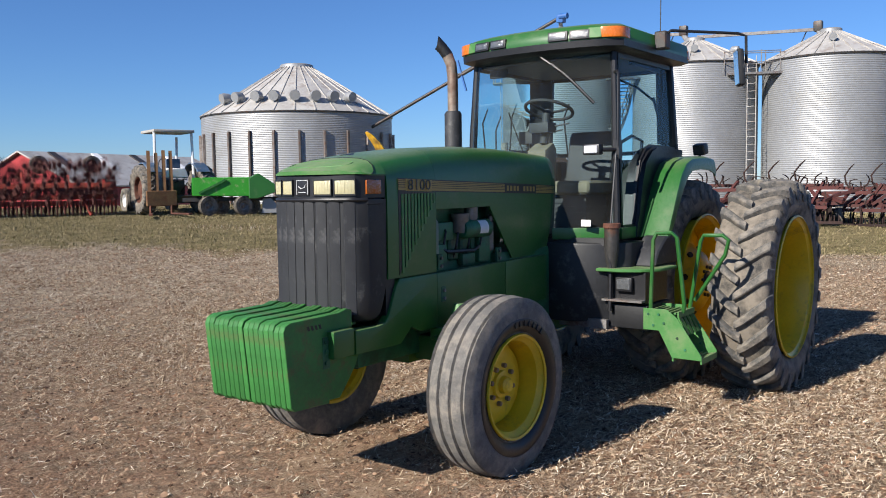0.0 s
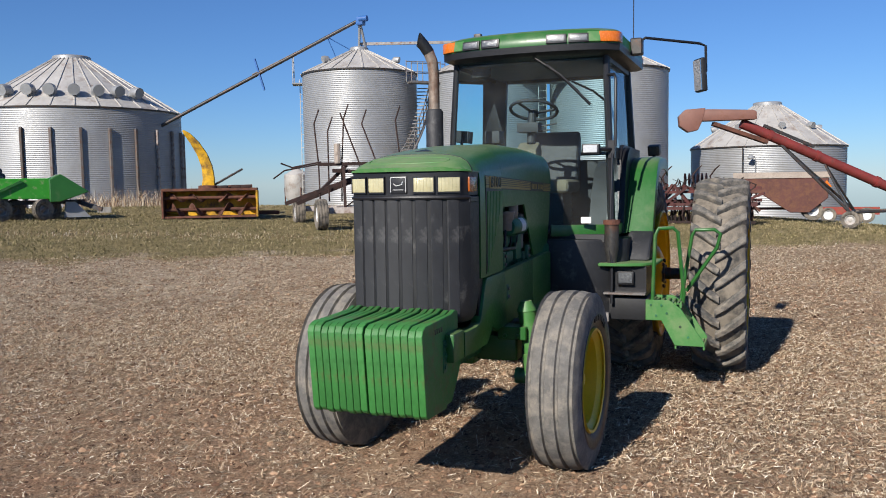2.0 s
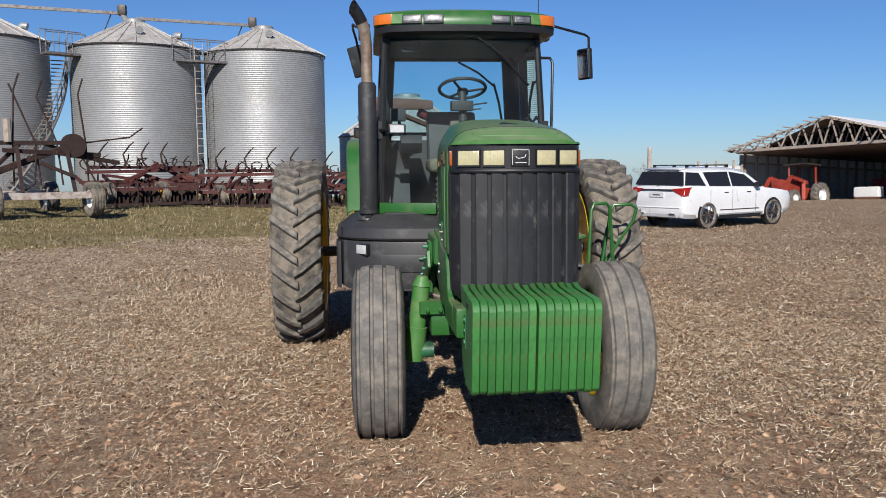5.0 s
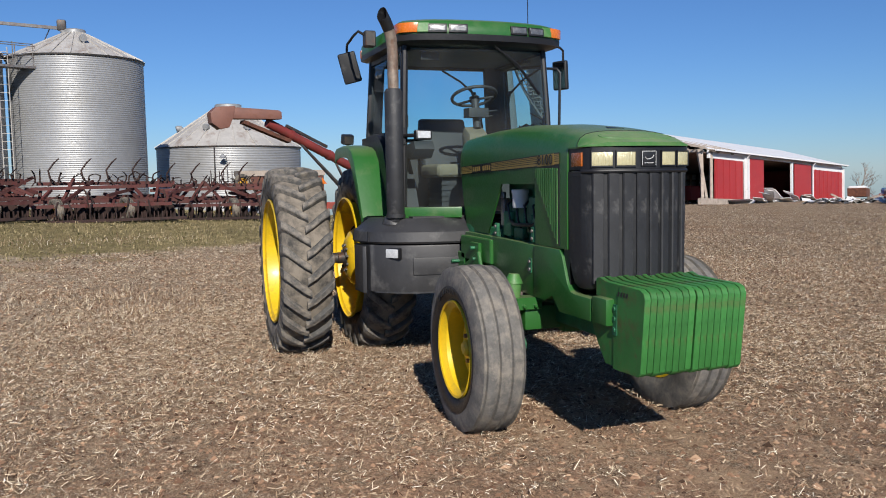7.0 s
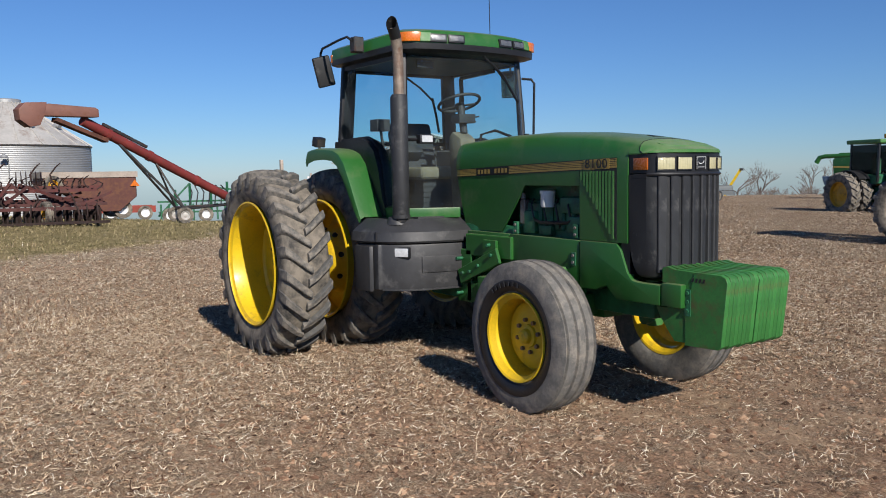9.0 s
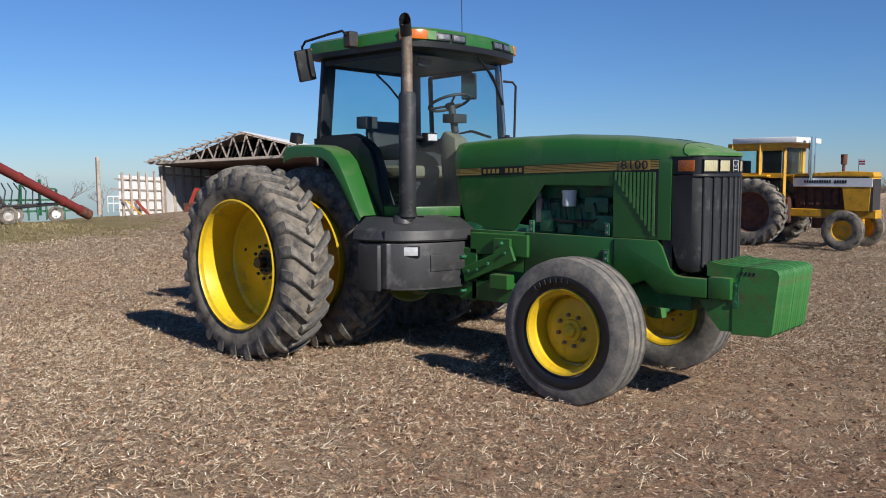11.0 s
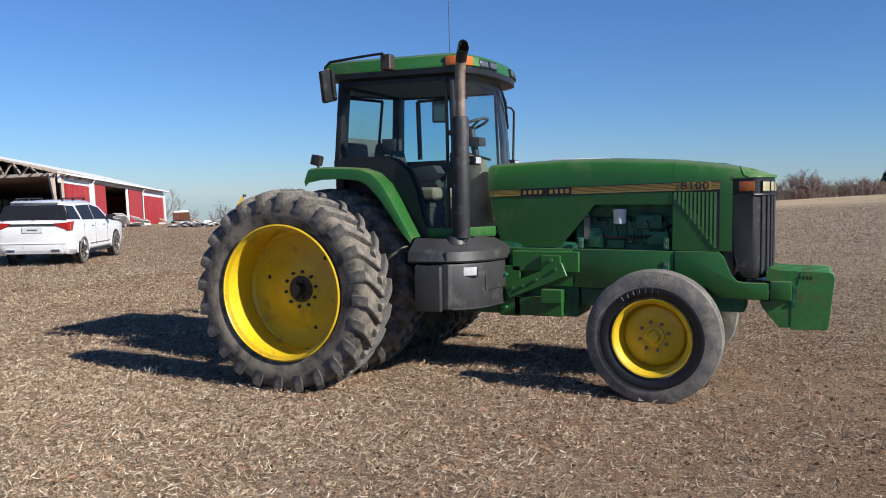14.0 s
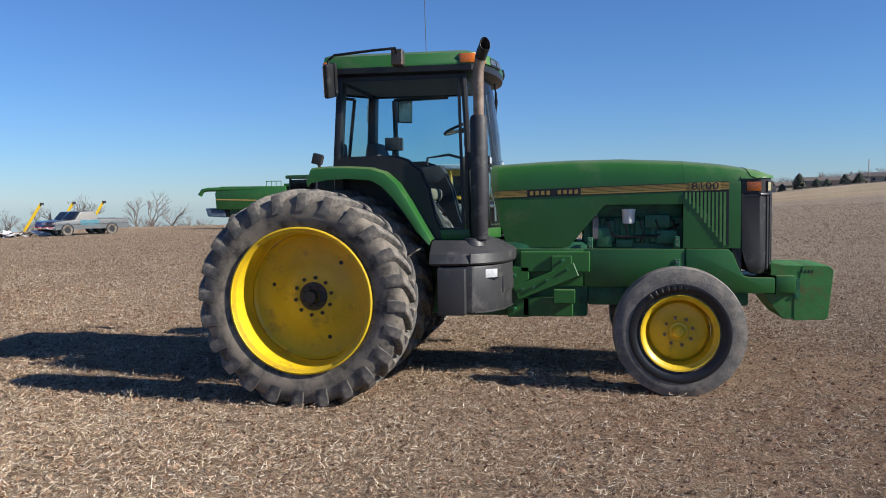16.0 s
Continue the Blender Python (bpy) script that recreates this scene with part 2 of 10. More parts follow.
def lathe(bm, profile, axis="z", n=32, centre=(0, 0, 0), arc=(0.0, 360.0), closed=False):
    """Turn a profile of (radius, height) about an axis through centre."""
    c = Vector(centre)
    full = abs(arc[1] - arc[0]) >= 359.9
    angles = [radians(arc[0] + (arc[1] - arc[0]) * k / n) for k in range(n if full else n + 1)]
    rings = []
    for a in angles:
        ca, sa_ = math.cos(a), math.sin(a)
        put = {"z": lambda r, h: (r * ca, r * sa_, h), "y": lambda r, h: (r * ca, h, r * sa_), "x": lambda r, h: (h, r * ca, r * sa_)}[axis]
        rings.append([bm.verts.new(c + Vector(put(r, h))) for r, h in profile])
    m, k = len(profile), len(rings)
    for i in range(k if full else k - 1):
        a, b = rings[i], rings[(i + 1) % k]
        for j in range(m if closed else m - 1):
            j2 = (j + 1) % m
            q = [a[j], b[j], b[j2], a[j2]]
            bm.faces.new(q)


def disc_cyl(bm, p0, p1, r, n=16, r2=None):
    tube(bm, [p0, p1], [r, r if r2 is None else r2], n)


def bevelled(bm, width=0.01, segments=2, angle=30):
    bmesh.ops.remove_doubles(bm, verts=bm.verts, dist=1e-5)
    bmesh.ops.recalc_face_normals(bm, faces=bm.faces)
    es = [e for e in bm.edges if len(e.link_faces) == 2 and e.calc_face_angle(0) > radians(angle)]
    bmesh.ops.bevel(bm, geom=es, offset=width, segments=segments, affect="EDGES", profile=0.6, clamp_overlap=True)
    return bm


def mesh_of(name, bm, mat, smooth=35, weld=True):
    if weld:
        bmesh.ops.remove_doubles(bm, verts=bm.verts, dist=1e-5)
        bmesh.ops.recalc_face_normals(bm, faces=bm.faces)
    me = bpy.data.meshes.new(name)
    bm.to_mesh(me)
    bm.free()
    me.materials.append(mat)
    if smooth:
        me.polygons.foreach_set("use_smooth", [True] * len(me.polygons))
        me.set_sharp_from_angle(angle=radians(smooth))
    return me


def part(name, bm, mat, parent, label="", smooth=35, weld=True):
    ob = new(name, mesh_of(name, bm, mat, smooth, weld))
    ob.parent = parent
    return tagged(ob, label)


def share(ob, m, parent=None):
    """Another part on the same mesh at the pose m."""
    o = new(ob.name.split(".")[0], ob.data)
    o.parent = parent if parent is not None else ob.parent
    o.matrix_basis = m
    if "label" in ob:
        o["label"] = ob["label"]
    return o


def thing(name, label, category, m=None, group="", kind=""):
    ob = new(name)
    ob.empty_display_size = 0.1
    if m is not None:
        ob.matrix_basis = m
    return tagged(ob, label, category, group, kind)


def B():
    return bmesh.new()


def lerp_table(table, x):
    xs, ys = zip(*table)
    return float(np.interp(x, xs, ys))


def text_mesh(body, size, depth=0.002):
    cu = bpy.data.curves.new("lettering", "FONT")
    cu.body, cu.size, cu.extrude, cu.resolution_u = body, size, depth, 3
    cu.align_x, cu.align_y = "CENTER", "CENTER"
    tmp = bpy.data.objects.new("lettering", cu)
    scene.collection.objects.link(tmp)
    me = bpy.data.meshes.new_from_object(tmp)
    bpy.data.objects.remove(tmp)
    return me

# ---- ground ----
HUB = Vector((6.0, -2.0))
FALL = [(-180, 0.085), (-115, 0.085), (-95, 0.01), (60, 0.0), (76, 0.0), (85, 0.007), (96, 0.0145), (110, 0.016), (125, 0.017), (138, 0.024), (150, 0.033), (158, 0.05), (166, 0.085), (180, 0.085)]
START = [(-180, 27), (-115, 27), (-95, 40), (60, 60), (96, 30), (125, 24), (150, 24), (162, 26), (180, 28)]
RISE = [(-180, 0), (58, 7.5), (72, 6.4), (78, 3.2), (85, 1.6), (92, 0.4), (101, 0.2), (110, 0.0), (116, 0), (180, 0)]
CREST = [(-180, 0.02), (104, 0.0), (116, 0.055), (160, 0.06), (180, 0.02)]


def height(x, y):
    s = max(0.0, -0.45 * x - 0.89 * y - 1.5)
    rise = 0.0042 * s * s
    rise = 1.12 * (1 - math.exp(-rise / 1.12)) if rise < 12 else 1.12
    d = math.hypot(x - HUB.x, y - HUB.y)
    az = math.degrees(math.atan2(y - HUB.y, x - HUB.x))
    away = max(0.0, d - lerp_table(START, az))
    slope = lerp_table(FALL, az)
    fall = slope * (away * away / (away + 10.0)) + lerp_table(CREST, az) * max(0.0, d - 84)
    rise += lerp_table(RISE, az) * min(1.0, max(0.0, d - 60) / 310)
    rough = 0.02 * noise.noise((x * 0.5, y * 0.5, 0)) if d < 60 else 0.0
    if (x - 1.5) ** 2 + (y + 0.5) ** 2 < 150.0:
        rough += 0.013 * noise.noise((x * 7.0, y * 7.0, 5.0)) + 0.008 * noise.noise((x * 19.0, y * 19.0, 9.0))
    sunk = 0.03 * max(0.0, 1 - ((x - 1.5) ** 2 + y * y) / 200.0)
    return rise - fall + rough - sunk


def grass_side(x, y):
    return min(-0.81 * x - 0.587 * y - 9.7, (5.5 - 0.45 * (x + 12) - y) * 0.9)


def ground_material():
    m = bpy.data.materials.new("stubble_field_and_grass")
    m.use_nodes = True
    nt, bs = m.node_tree, m.node_tree.nodes["Principled BSDF"]
    link, add = nt.links.new, nt.nodes.new
    bs.inputs["Roughness"].default_value = 0.95
    bs.inputs["Specular IOR Level"].default_value = 0.1
    bs.inputs["Diffuse Roughness"].default_value = 1.0
    tc = add("ShaderNodeTexCoord")

    def tex(scale, detail, rough=0.6, stretch=None):
        n = add("ShaderNodeTexNoise")
        n.inputs["Scale"].default_value, n.inputs["Detail"].default_value, n.inputs["Roughness"].default_value = scale, detail, rough
        v = tc.outputs["Object"]
        if stretch:
            mp = add("ShaderNodeMapping")
            mp.inputs["Scale"].default_value, mp.inputs["Rotation"].default_value = stretch
            link(v, mp.inputs[0])
            v = mp.outputs[0]
        link(v, n.inputs["Vector"])
        return n.outputs[0]

    def rng(v, a, b, lo=0.0, hi=1.0):
        r = add("ShaderNodeMapRange")
        for i, q in enumerate((a, b, lo, hi)):
            r.inputs[i + 1].default_value = q
        link(v, r.inputs[0])
        return r.outputs[0]

    def mix(f, a, b):
        q = add("ShaderNodeMix")
        q.data_type = "RGBA"
        link(f, q.inputs[0])
        for k, c in ((6, a), (7, b)):
            if isinstance(c, tuple):
                q.inputs[k].default_value = (*c, 1)
            else:
                link(c, q.inputs[k])
        return q.outputs[2]

    def calc(op, a, b):
        q = add("ShaderNodeMath")
        q.operation = op
        for k, c in enumerate((a, b)):
            if isinstance(c, (int, float)):
                q.inputs[k].default_value = c
            else:
                link(c, q.inputs[k])
        return q.outputs[0]

    sep = add("ShaderNodeSeparateXYZ")
    link(tc.outputs["Object"], sep.inputs[0])
    # soil with straw lying in two directions
    soil = mix(rng(tex(14, 9, 0.78), 0.40, 0.62), (0.05, 0.028, 0.018), (0.45, 0.278, 0.17))
    straw_a = tex(1, 4, 0.65, ((22, 170, 30), (0, 0, 0.5)))
    straw_b = tex(1, 4, 0.65, ((150, 20, 30), (0, 0, 0.25)))
    straw_c = tex(1, 4, 0.65, ((26, 140, 30), (0, 0, 1.2)))
    straw = calc("MAXIMUM", calc("MAXIMUM", rng(straw_a, 0.545, 0.60), rng(straw_b, 0.55, 0.605)), rng(straw_c, 0.55, 0.605))
    cover = rng(tex(0.45, 4, 0.65), 0.35, 0.62, 0.45, 1.0)
    pale = mix(rng(tex(40, 2), 0.4, 0.6), (0.50, 0.40, 0.285), (0.72, 0.62, 0.47))
    field = mix(calc("MULTIPLY", straw, cover), soil, pale)
    field = mix(rng(tex(0.16, 3), 0.40, 0.66, 0.0, 0.22), field, (0.56, 0.42, 0.285))
    field = mix(rng(tex(0.55, 4, 0.6), 0.52, 0.66, 0.0, 0.45), field, (0.31, 0.175, 0.107))
    # random dark clumps and flecks put the shade between straws into the colour
    field = mix(rng(tex(9, 6, 0.72), 0.47, 0.34, 0, 0.75), field, (0.075, 0.045, 0.029))
    field = mix(rng(tex(95, 6, 0.8), 0.54, 0.38, 0, 0.9), field, (0.045, 0.028, 0.019))
    field = mix(rng(tex(140, 5, 0.75), 0.55, 0.66, 0, 0.7), field, (0.86, 0.73, 0.54))
    # more straw lies up the slope behind
    slope = calc("SUBTRACT", calc("MULTIPLY", sep.outputs[1], -0.89), calc("MULTIPLY", sep.outputs[0], 0.45))
    field = mix(calc("MULTIPLY", rng(slope, 1.0, 8.0, 0.0, 0.55), rng(tex(2.5, 6, 0.7), 0.36, 0.56)), field, mix(rng(tex(24, 6, 0.75), 0.4, 0.6), (0.30, 0.24, 0.175), (0.76, 0.67, 0.53)))
    beyond = calc("ADD", sep.outputs[0], calc("MULTIPLY", sep.outputs[1], 0.35))
    field = mix(calc("MULTIPLY", rng(beyond, 5.0, 9.0, 0.0, 0.6), rng(tex(7, 6, 0.75), 0.38, 0.56)), field, mix(rng(tex(30, 6, 0.78), 0.4, 0.6), (0.32, 0.23, 0.16), (0.86, 0.72, 0.55)))
    # scraped soil in front of the tractor
    off = add("ShaderNodeVectorMath")
    off.operation = "DISTANCE"
    link(tc.outputs["Object"], off.inputs[0])
    off.inputs[1].default_value = (4.0, 0.3, 0.0)
    worn = add("ShaderNodeVectorMath")
    worn.operation = "DISTANCE"
    link(tc.outputs["Object"], worn.inputs[0])
    worn.inputs[1].default_value = (4.7, -1.0, 0.0)
    field = mix(calc("MULTIPLY", rng(worn.outputs["Value"], 4.2, 1.2, 0.0, 0.7), rng(tex(5, 7, 0.75), 0.40, 0.56)), field, mix(rng(tex(48, 7, 0.8), 0.40, 0.60), (0.15, 0.085, 0.053), (0.62, 0.39, 0.25)))
    scraped = calc("MULTIPLY", rng(off.outputs["Value"], 1.8, 0.5), rng(tex(1.9, 6, 0.7), 0.50, 0.60))
    field = mix(calc("MULTIPLY", scraped, 0.8), field, mix(rng(tex(60, 5, 0.7), 0.4, 0.6), (0.36, 0.24, 0.155), (0.55, 0.40, 0.265)))
    # grass strip along the machinery row
    grass = mix(rng(tex(2.2, 6, 0.7), 0.35, 0.7), (0.15, 0.128, 0.058), (0.32, 0.255, 0.135))
    grass = mix(rng(tex(28, 4, 0.7), 0.5, 0.75), grass, (0.46, 0.37, 0.21))
    px, py = sep.outputs[0], sep.outputs[1]
    e = calc("SUBTRACT", calc("ADD", calc("MULTIPLY", px, -0.81), calc("MULTIPLY", py, -0.587)), 9.7)
    e2 = calc("MULTIPLY", calc("SUBTRACT", calc("ADD", calc("MULTIPLY", px, -0.45), 0.1), py), 0.9)
    edge = calc("ADD", calc("MINIMUM", e, e2), rng(tex(0.7, 5), 0.3, 0.7, -1.6, 1.6))
    col = mix(rng(edge, -0.5, 0.9), field, grass)
    col = mix(rng(py, 108, 122), col, mix(rng(tex(0.05, 4), 0.35, 0.65), (0.44, 0.33, 0.205), (0.58, 0.45, 0.29)))
    link(col, bs.inputs["Base Color"])
    b = add("ShaderNodeBump")
    b.inputs["Strength"].default_value, b.inputs["Distance"].default_value = 0.9, 0.03
    h = calc("ADD", calc("MULTIPLY", straw, 0.5), calc("ADD", tex(30, 9, 0.8), calc("MULTIPLY", tex(7, 5, 0.65), 2.2)))
    link(h, b.inputs["Height"])
    link(b.outputs[0], bs.inputs["Normal"])
    return m


def build_ground():
    radii = [0.0]
    while radii[-1] < 17:
        radii.append(radii[-1] + (0.055 if 2.0 < radii[-1] < 9.5 else 0.13))
    while radii[-1] < 60:
        radii.append(radii[-1] + 0.35 + radii[-1] * 0.012)
    while radii[-1] < 4000:
        radii.append(radii[-1] * 1.12)
    n, vs, fs = 720, [(HUB.x, HUB.y, height(HUB.x, HUB.y))], []
    for r in radii[1:]:
        for k in range(n):
            a = 2 * math.pi * k / n
            x, y = HUB.x + r * math.cos(a), HUB.y + r * math.sin(a)
            vs.append((x, y, height(x, y)))
    for k in range(n):
        fs.append((0, 1 + k, 1 + (k + 1) % n))
    for i in range(len(radii) - 2):
        a, b = 1 + i * n, 1 + (i + 1) * n
        for k in range(n):
            fs.append((a + k, b + k, b + (k + 1) % n, a + (k + 1) % n))
    me = bpy.data.meshes.new("ground")
    me.from_pydata(vs, [], fs)
    me.materials.append(ground_material())
    me.polygons.foreach_set("use_smooth", [True] * len(me.polygons))
    tagged(new("ground", me), "harvested field of brown soil and pale straw with a worn grass bank", "ground", kind="structure")


build_ground()

# ---- the green row-crop tractor ----
tractor = thing("farm_tractor", "large green tractor with yellow rims and dual rear wheels on field", "tractor")
HALF = [(1.33, 0.225), (1.75, 0.248), (2.3, 0.285), (2.8, 0.325), (3.1, 0.345), (3.45, 0.357), (3.78, 0.352)]
TOP = [(1.33, 1.905), (1.7, 1.927), (2.0, 1.939), (2.5, 1.942), (3.0, 1.918), (3.3, 1.887), (3.47, 1.862), (3.66, 1.820), (3.80, 1.768)]


def half_width(x):
    return lerp_table(HALF, x)


def hood_section(x, zl):
    """Half of a hood section from the lower edge up to the crown."""
    w, t = half_width(x), lerp_table(TOP, x)
    k = min(1.0, max(0.35, (t - 1.70) / 0.2))
    pts = [(w, zl), (w + 0.002, (zl + 1.69) / 2), (w, 1.69)]
    for f, g in ((0.985, 0.25), (0.94, 0.5), (0.86, 0.72), (0.74, 0.87), (0.55, 0.95), (0.3, 0.99), (0.0, 1.0)):
        pts.append((w * f, 1.69 + (t - 1.69) * g))
    return pts


def sheet(bm, rows):
    grid = [[bm.verts.new(p) for p in r] for r in rows]
    for a, b in zip(grid, grid[1:]):
        for j in range(len(a) - 1):
            bm.faces.new((a[j], b[j], b[j + 1], a[j + 1]))


def thick(ob, t, offset=-1.0, crisp=40):
    md = ob.modifiers.new("thickness", "SOLIDIFY")
    md.thickness, md.offset = t, offset
    es = ob.modifiers.new("crisp_edges", "EDGE_SPLIT")
    es.split_angle = radians(crisp)
    return ob


def hood_rows(xs, lower):
    rows = []
    for x in xs:
        half = hood_section(x, lower(x))
        row = [(x, -y, z) for y, z in half] + [(x, y, z) for y, z in half[-2::-1]]
        rows.append([(px + (0.31 * max(0.0, 1.62 - pz) * max(0.0, 1 - (x - 1.33) / 0.5)), py, pz) for px, py, pz in row])
    return rows


def hood_lower(x):
    return lerp_table([(1.3, 1.15), (2.03, 1.15), (2.35, 1.53), (3.02, 1.53)], x)


bm = B()
sheet(bm, hood_rows([1.33, 1.4, 1.5, 1.6, 1.75, 1.9, 2.03, 2.11, 2.19, 2.27, 2.35, 2.5, 2.7, 2.85, 3.02], hood_lower))
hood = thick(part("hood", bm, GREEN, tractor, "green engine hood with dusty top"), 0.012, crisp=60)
bm = B()
sheet(bm, hood_rows([3.022, 3.1, 3.2, 3.3, 3.40, 3.46, 3.498], lambda x: 1.145))
thick(part("hood_front", bm, GREEN, tractor), 0.012)
bm = B()
rows = []
for f in (0.0, 0.33, 0.67, 1.0):
    half = []
    for q, g in ((1.0, 0.0), (0.985, 0.25), (0.94, 0.5), (0.86, 0.72), (0.74, 0.87), (0.55, 0.95), (0.3, 0.99), (0.0, 1.0)):
        x = 3.496 + (3.545 + 0.075 * (1 - g if g > 0.3 else 1.0) - 3.496) * f
        half.append((x, half_width(x) * q, max(1.747, 1.69 + (lerp_table(TOP, x) - 1.69) * g)))
    rows.append([(x, -y, z) for x, y, z in half] + [(x, y, z) for x, y, z in half[-2::-1]])
sheet(bm, rows)
thick(part("hood_shoulder", bm, GREEN, tractor), 0.008, crisp=60)
# nose cap flush with the hood, its bowed front edge overhanging the lamps


def nose_bow(y, front=3.806, bow=0.9):
    return front - bow * y * y


def nose_row(f, zb=1.747):
    """Line across the cap: f runs from the hood's edge to the bowed front edge."""
    half = []
    for q, g in ((1.0, 0.0), (0.985, 0.25), (0.94, 0.5), (0.86, 0.72), (0.74, 0.87), (0.55, 0.95), (0.3, 0.99), (0.0, 1.0)):
        y = (half_width(3.55) + 0.001 - 0.032 * f ** 5) * q
        front = nose_bow(y, 3.826, 1.05)
        seam = 3.545 + 0.075 * (1 - g if g > 0.3 else 1.0)
        x = seam + (front - seam) * f
        top = lerp_table(TOP, min(x, 3.80)) + 0.001
        half.append((x, y, max(zb + 0.012 * f * (1 if g > 0 else 0), 1.69 + (top - 1.69) * g)))
    return [(x, -y, z) for x, y, z in half] + [(x, y, z) for x, y, z in half[-2::-1]]


bm = B()
rows = [nose_row(f) for f in (0.0, 0.2, 0.4, 0.6, 0.75, 0.86, 0.94, 1.0)]
rows.append([(x - 0.002 if abs(y) < 0.3 else x, y, 1.747) for x, y, z in rows[-1]])
rows.append([(x - 0.05, y * 0.93, 1.747) for x, y, z in rows[-2]])
sheet(bm, rows)
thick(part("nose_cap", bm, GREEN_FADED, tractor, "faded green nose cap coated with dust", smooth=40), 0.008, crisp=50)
bm = B()
seam_line = [(x - 0.001, y * 1.004, z + 0.0012) for x, y, z in nose_row(0.0)]
tube(bm, seam_line, 0.0022, 6)
part("cap_seam", bm, BLACK_CLEAN, tractor)
bm = B()
crease = []
for k in range(25):
    a = 2 * math.pi * k / 24
    y = 0.235 * math.copysign(abs(math.cos(a)) ** 0.6, math.cos(a))
    x = 3.685 - 0.4 * y * y + 0.055 * math.copysign(abs(math.sin(a)) ** 0.6, math.sin(a))
    g = lerp_table([(0.0, 1.0), (0.3, 0.99), (0.55, 0.95), (0.74, 0.87), (0.86, 0.72)], abs(y) / 0.357)
    crease.append((x, y, 1.69 + (lerp_table(TOP, x) - 1.69) * g + 0.0005))
tube(bm, crease, 0.003, 6)
part("cap_crease", bm, GREEN_FADED, tractor)
bm = B()
prism(bm, [(3.36, -0.02), (3.45, -0.055), (3.45, 0.055)], "z", 0.0, 0.006)
for v in bm.verts:
    v.co.z += lerp_table(TOP, v.co.x) - 0.001 - 0.06 * abs(v.co.y)
part("hood_badge", bm, BLACK_CLEAN, tractor)
# black lamp band and grille housing
bm = B()
outline = [(3.50, -0.348), (3.66, -0.348)] + [(nose_bow(0.035 * k), 0.035 * k) for k in range(-9, 10)] + [(3.66, 0.348), (3.50, 0.348)]
prism(bm, outline, "z", 1.612, 1.745)
part("lamp_band", bevelled(bm, 0.004, 1), BLACK_CLEAN, tractor)
bm = B()
rows = []
for z, back, inset, narrow in ((1.606, 3.50, 0.012, 0.0), (1.598, 3.50, 0.002, 0.0), (1.12, 3.512, 0.0, 0.0), (1.0, 3.545, 0.0, 0.004), (0.955, 3.565, 0.006, 0.008), (0.93, 3.59, 0.02, 0.02), (0.918, 3.62, 0.05, 0.05)):
    side_y = 0.352 - narrow
    row = [(back, -side_y), (3.655 - inset, -side_y)] + [(nose_bow(0.0345 * k, 3.80) - inset, 0.0345 * k * (1 - narrow)) for k in range(-9, 10)] + [(3.655 - inset, side_y), (back, side_y)]
    rows.append([bm.verts.new((x, y, z)) for x, y in row])
for a, b in zip(rows, rows[1:]):
    for k in range(len(a)):
        bm.faces.new((a[k], b[k], b[(k + 1) % len(b)], a[(k + 1) % len(a)]))
bm.faces.new(rows[0]), bm.faces.new(rows[-1][::-1])
part("grille_housing", bm, BLACK, tractor, "scuffed black plastic grille housing", smooth=35)
bm = B()
tube(bm, [(3.655, -0.348, 1.606)] + [(nose_bow(0.0345 * k, 3.806), 0.0345 * k, 1.606) for k in range(-9, 10)] + [(3.655, 0.348, 1.606)], 0.012, 8)
part("grille_header", bm, BLACK_CLEAN, tractor)
bulk = B()
box(bulk, 3.43, 3.508, -0.343, 0.343, 0.93, 1.738)
part("grille_bulkhead", bulk, BLACK_CLEAN, tractor)
slat_mesh = None
for i in range(8):
    y = -0.281 + i * 0.0803
    b2 = B()
    prof = [(-0.008, -0.034), (0.009, -0.033), (0.015, -0.026), (0.008, 0.012), (0.002, 0.031), (-0.008, 0.034)]
    if slat_mesh is None:
        lo, hi = [b2.verts.new((x, q * 0.93, 0.965)) for x, q in prof], [b2.verts.new((x, q, 1.594)) for x, q in prof]
        b2.faces.new(lo), b2.faces.new(hi[::-1])
        for k in range(6):
            b2.faces.new((lo[k], hi[k], hi[(k + 1) % 6], lo[(k + 1) % 6]))
        slat = part("grille_slat", b2, GREY_BLACK, tractor)
        slat.matrix_basis = pose(nose_bow(y, 3.80), y, 0, 0, 0, math.degrees(math.atan(1.8 * y)))
        slat_mesh = slat
    else:
        b2.free()
        share(slat_mesh, pose(nose_bow(y, 3.80), y, 0, 0, 0, math.degrees(math.atan(1.8 * y))))
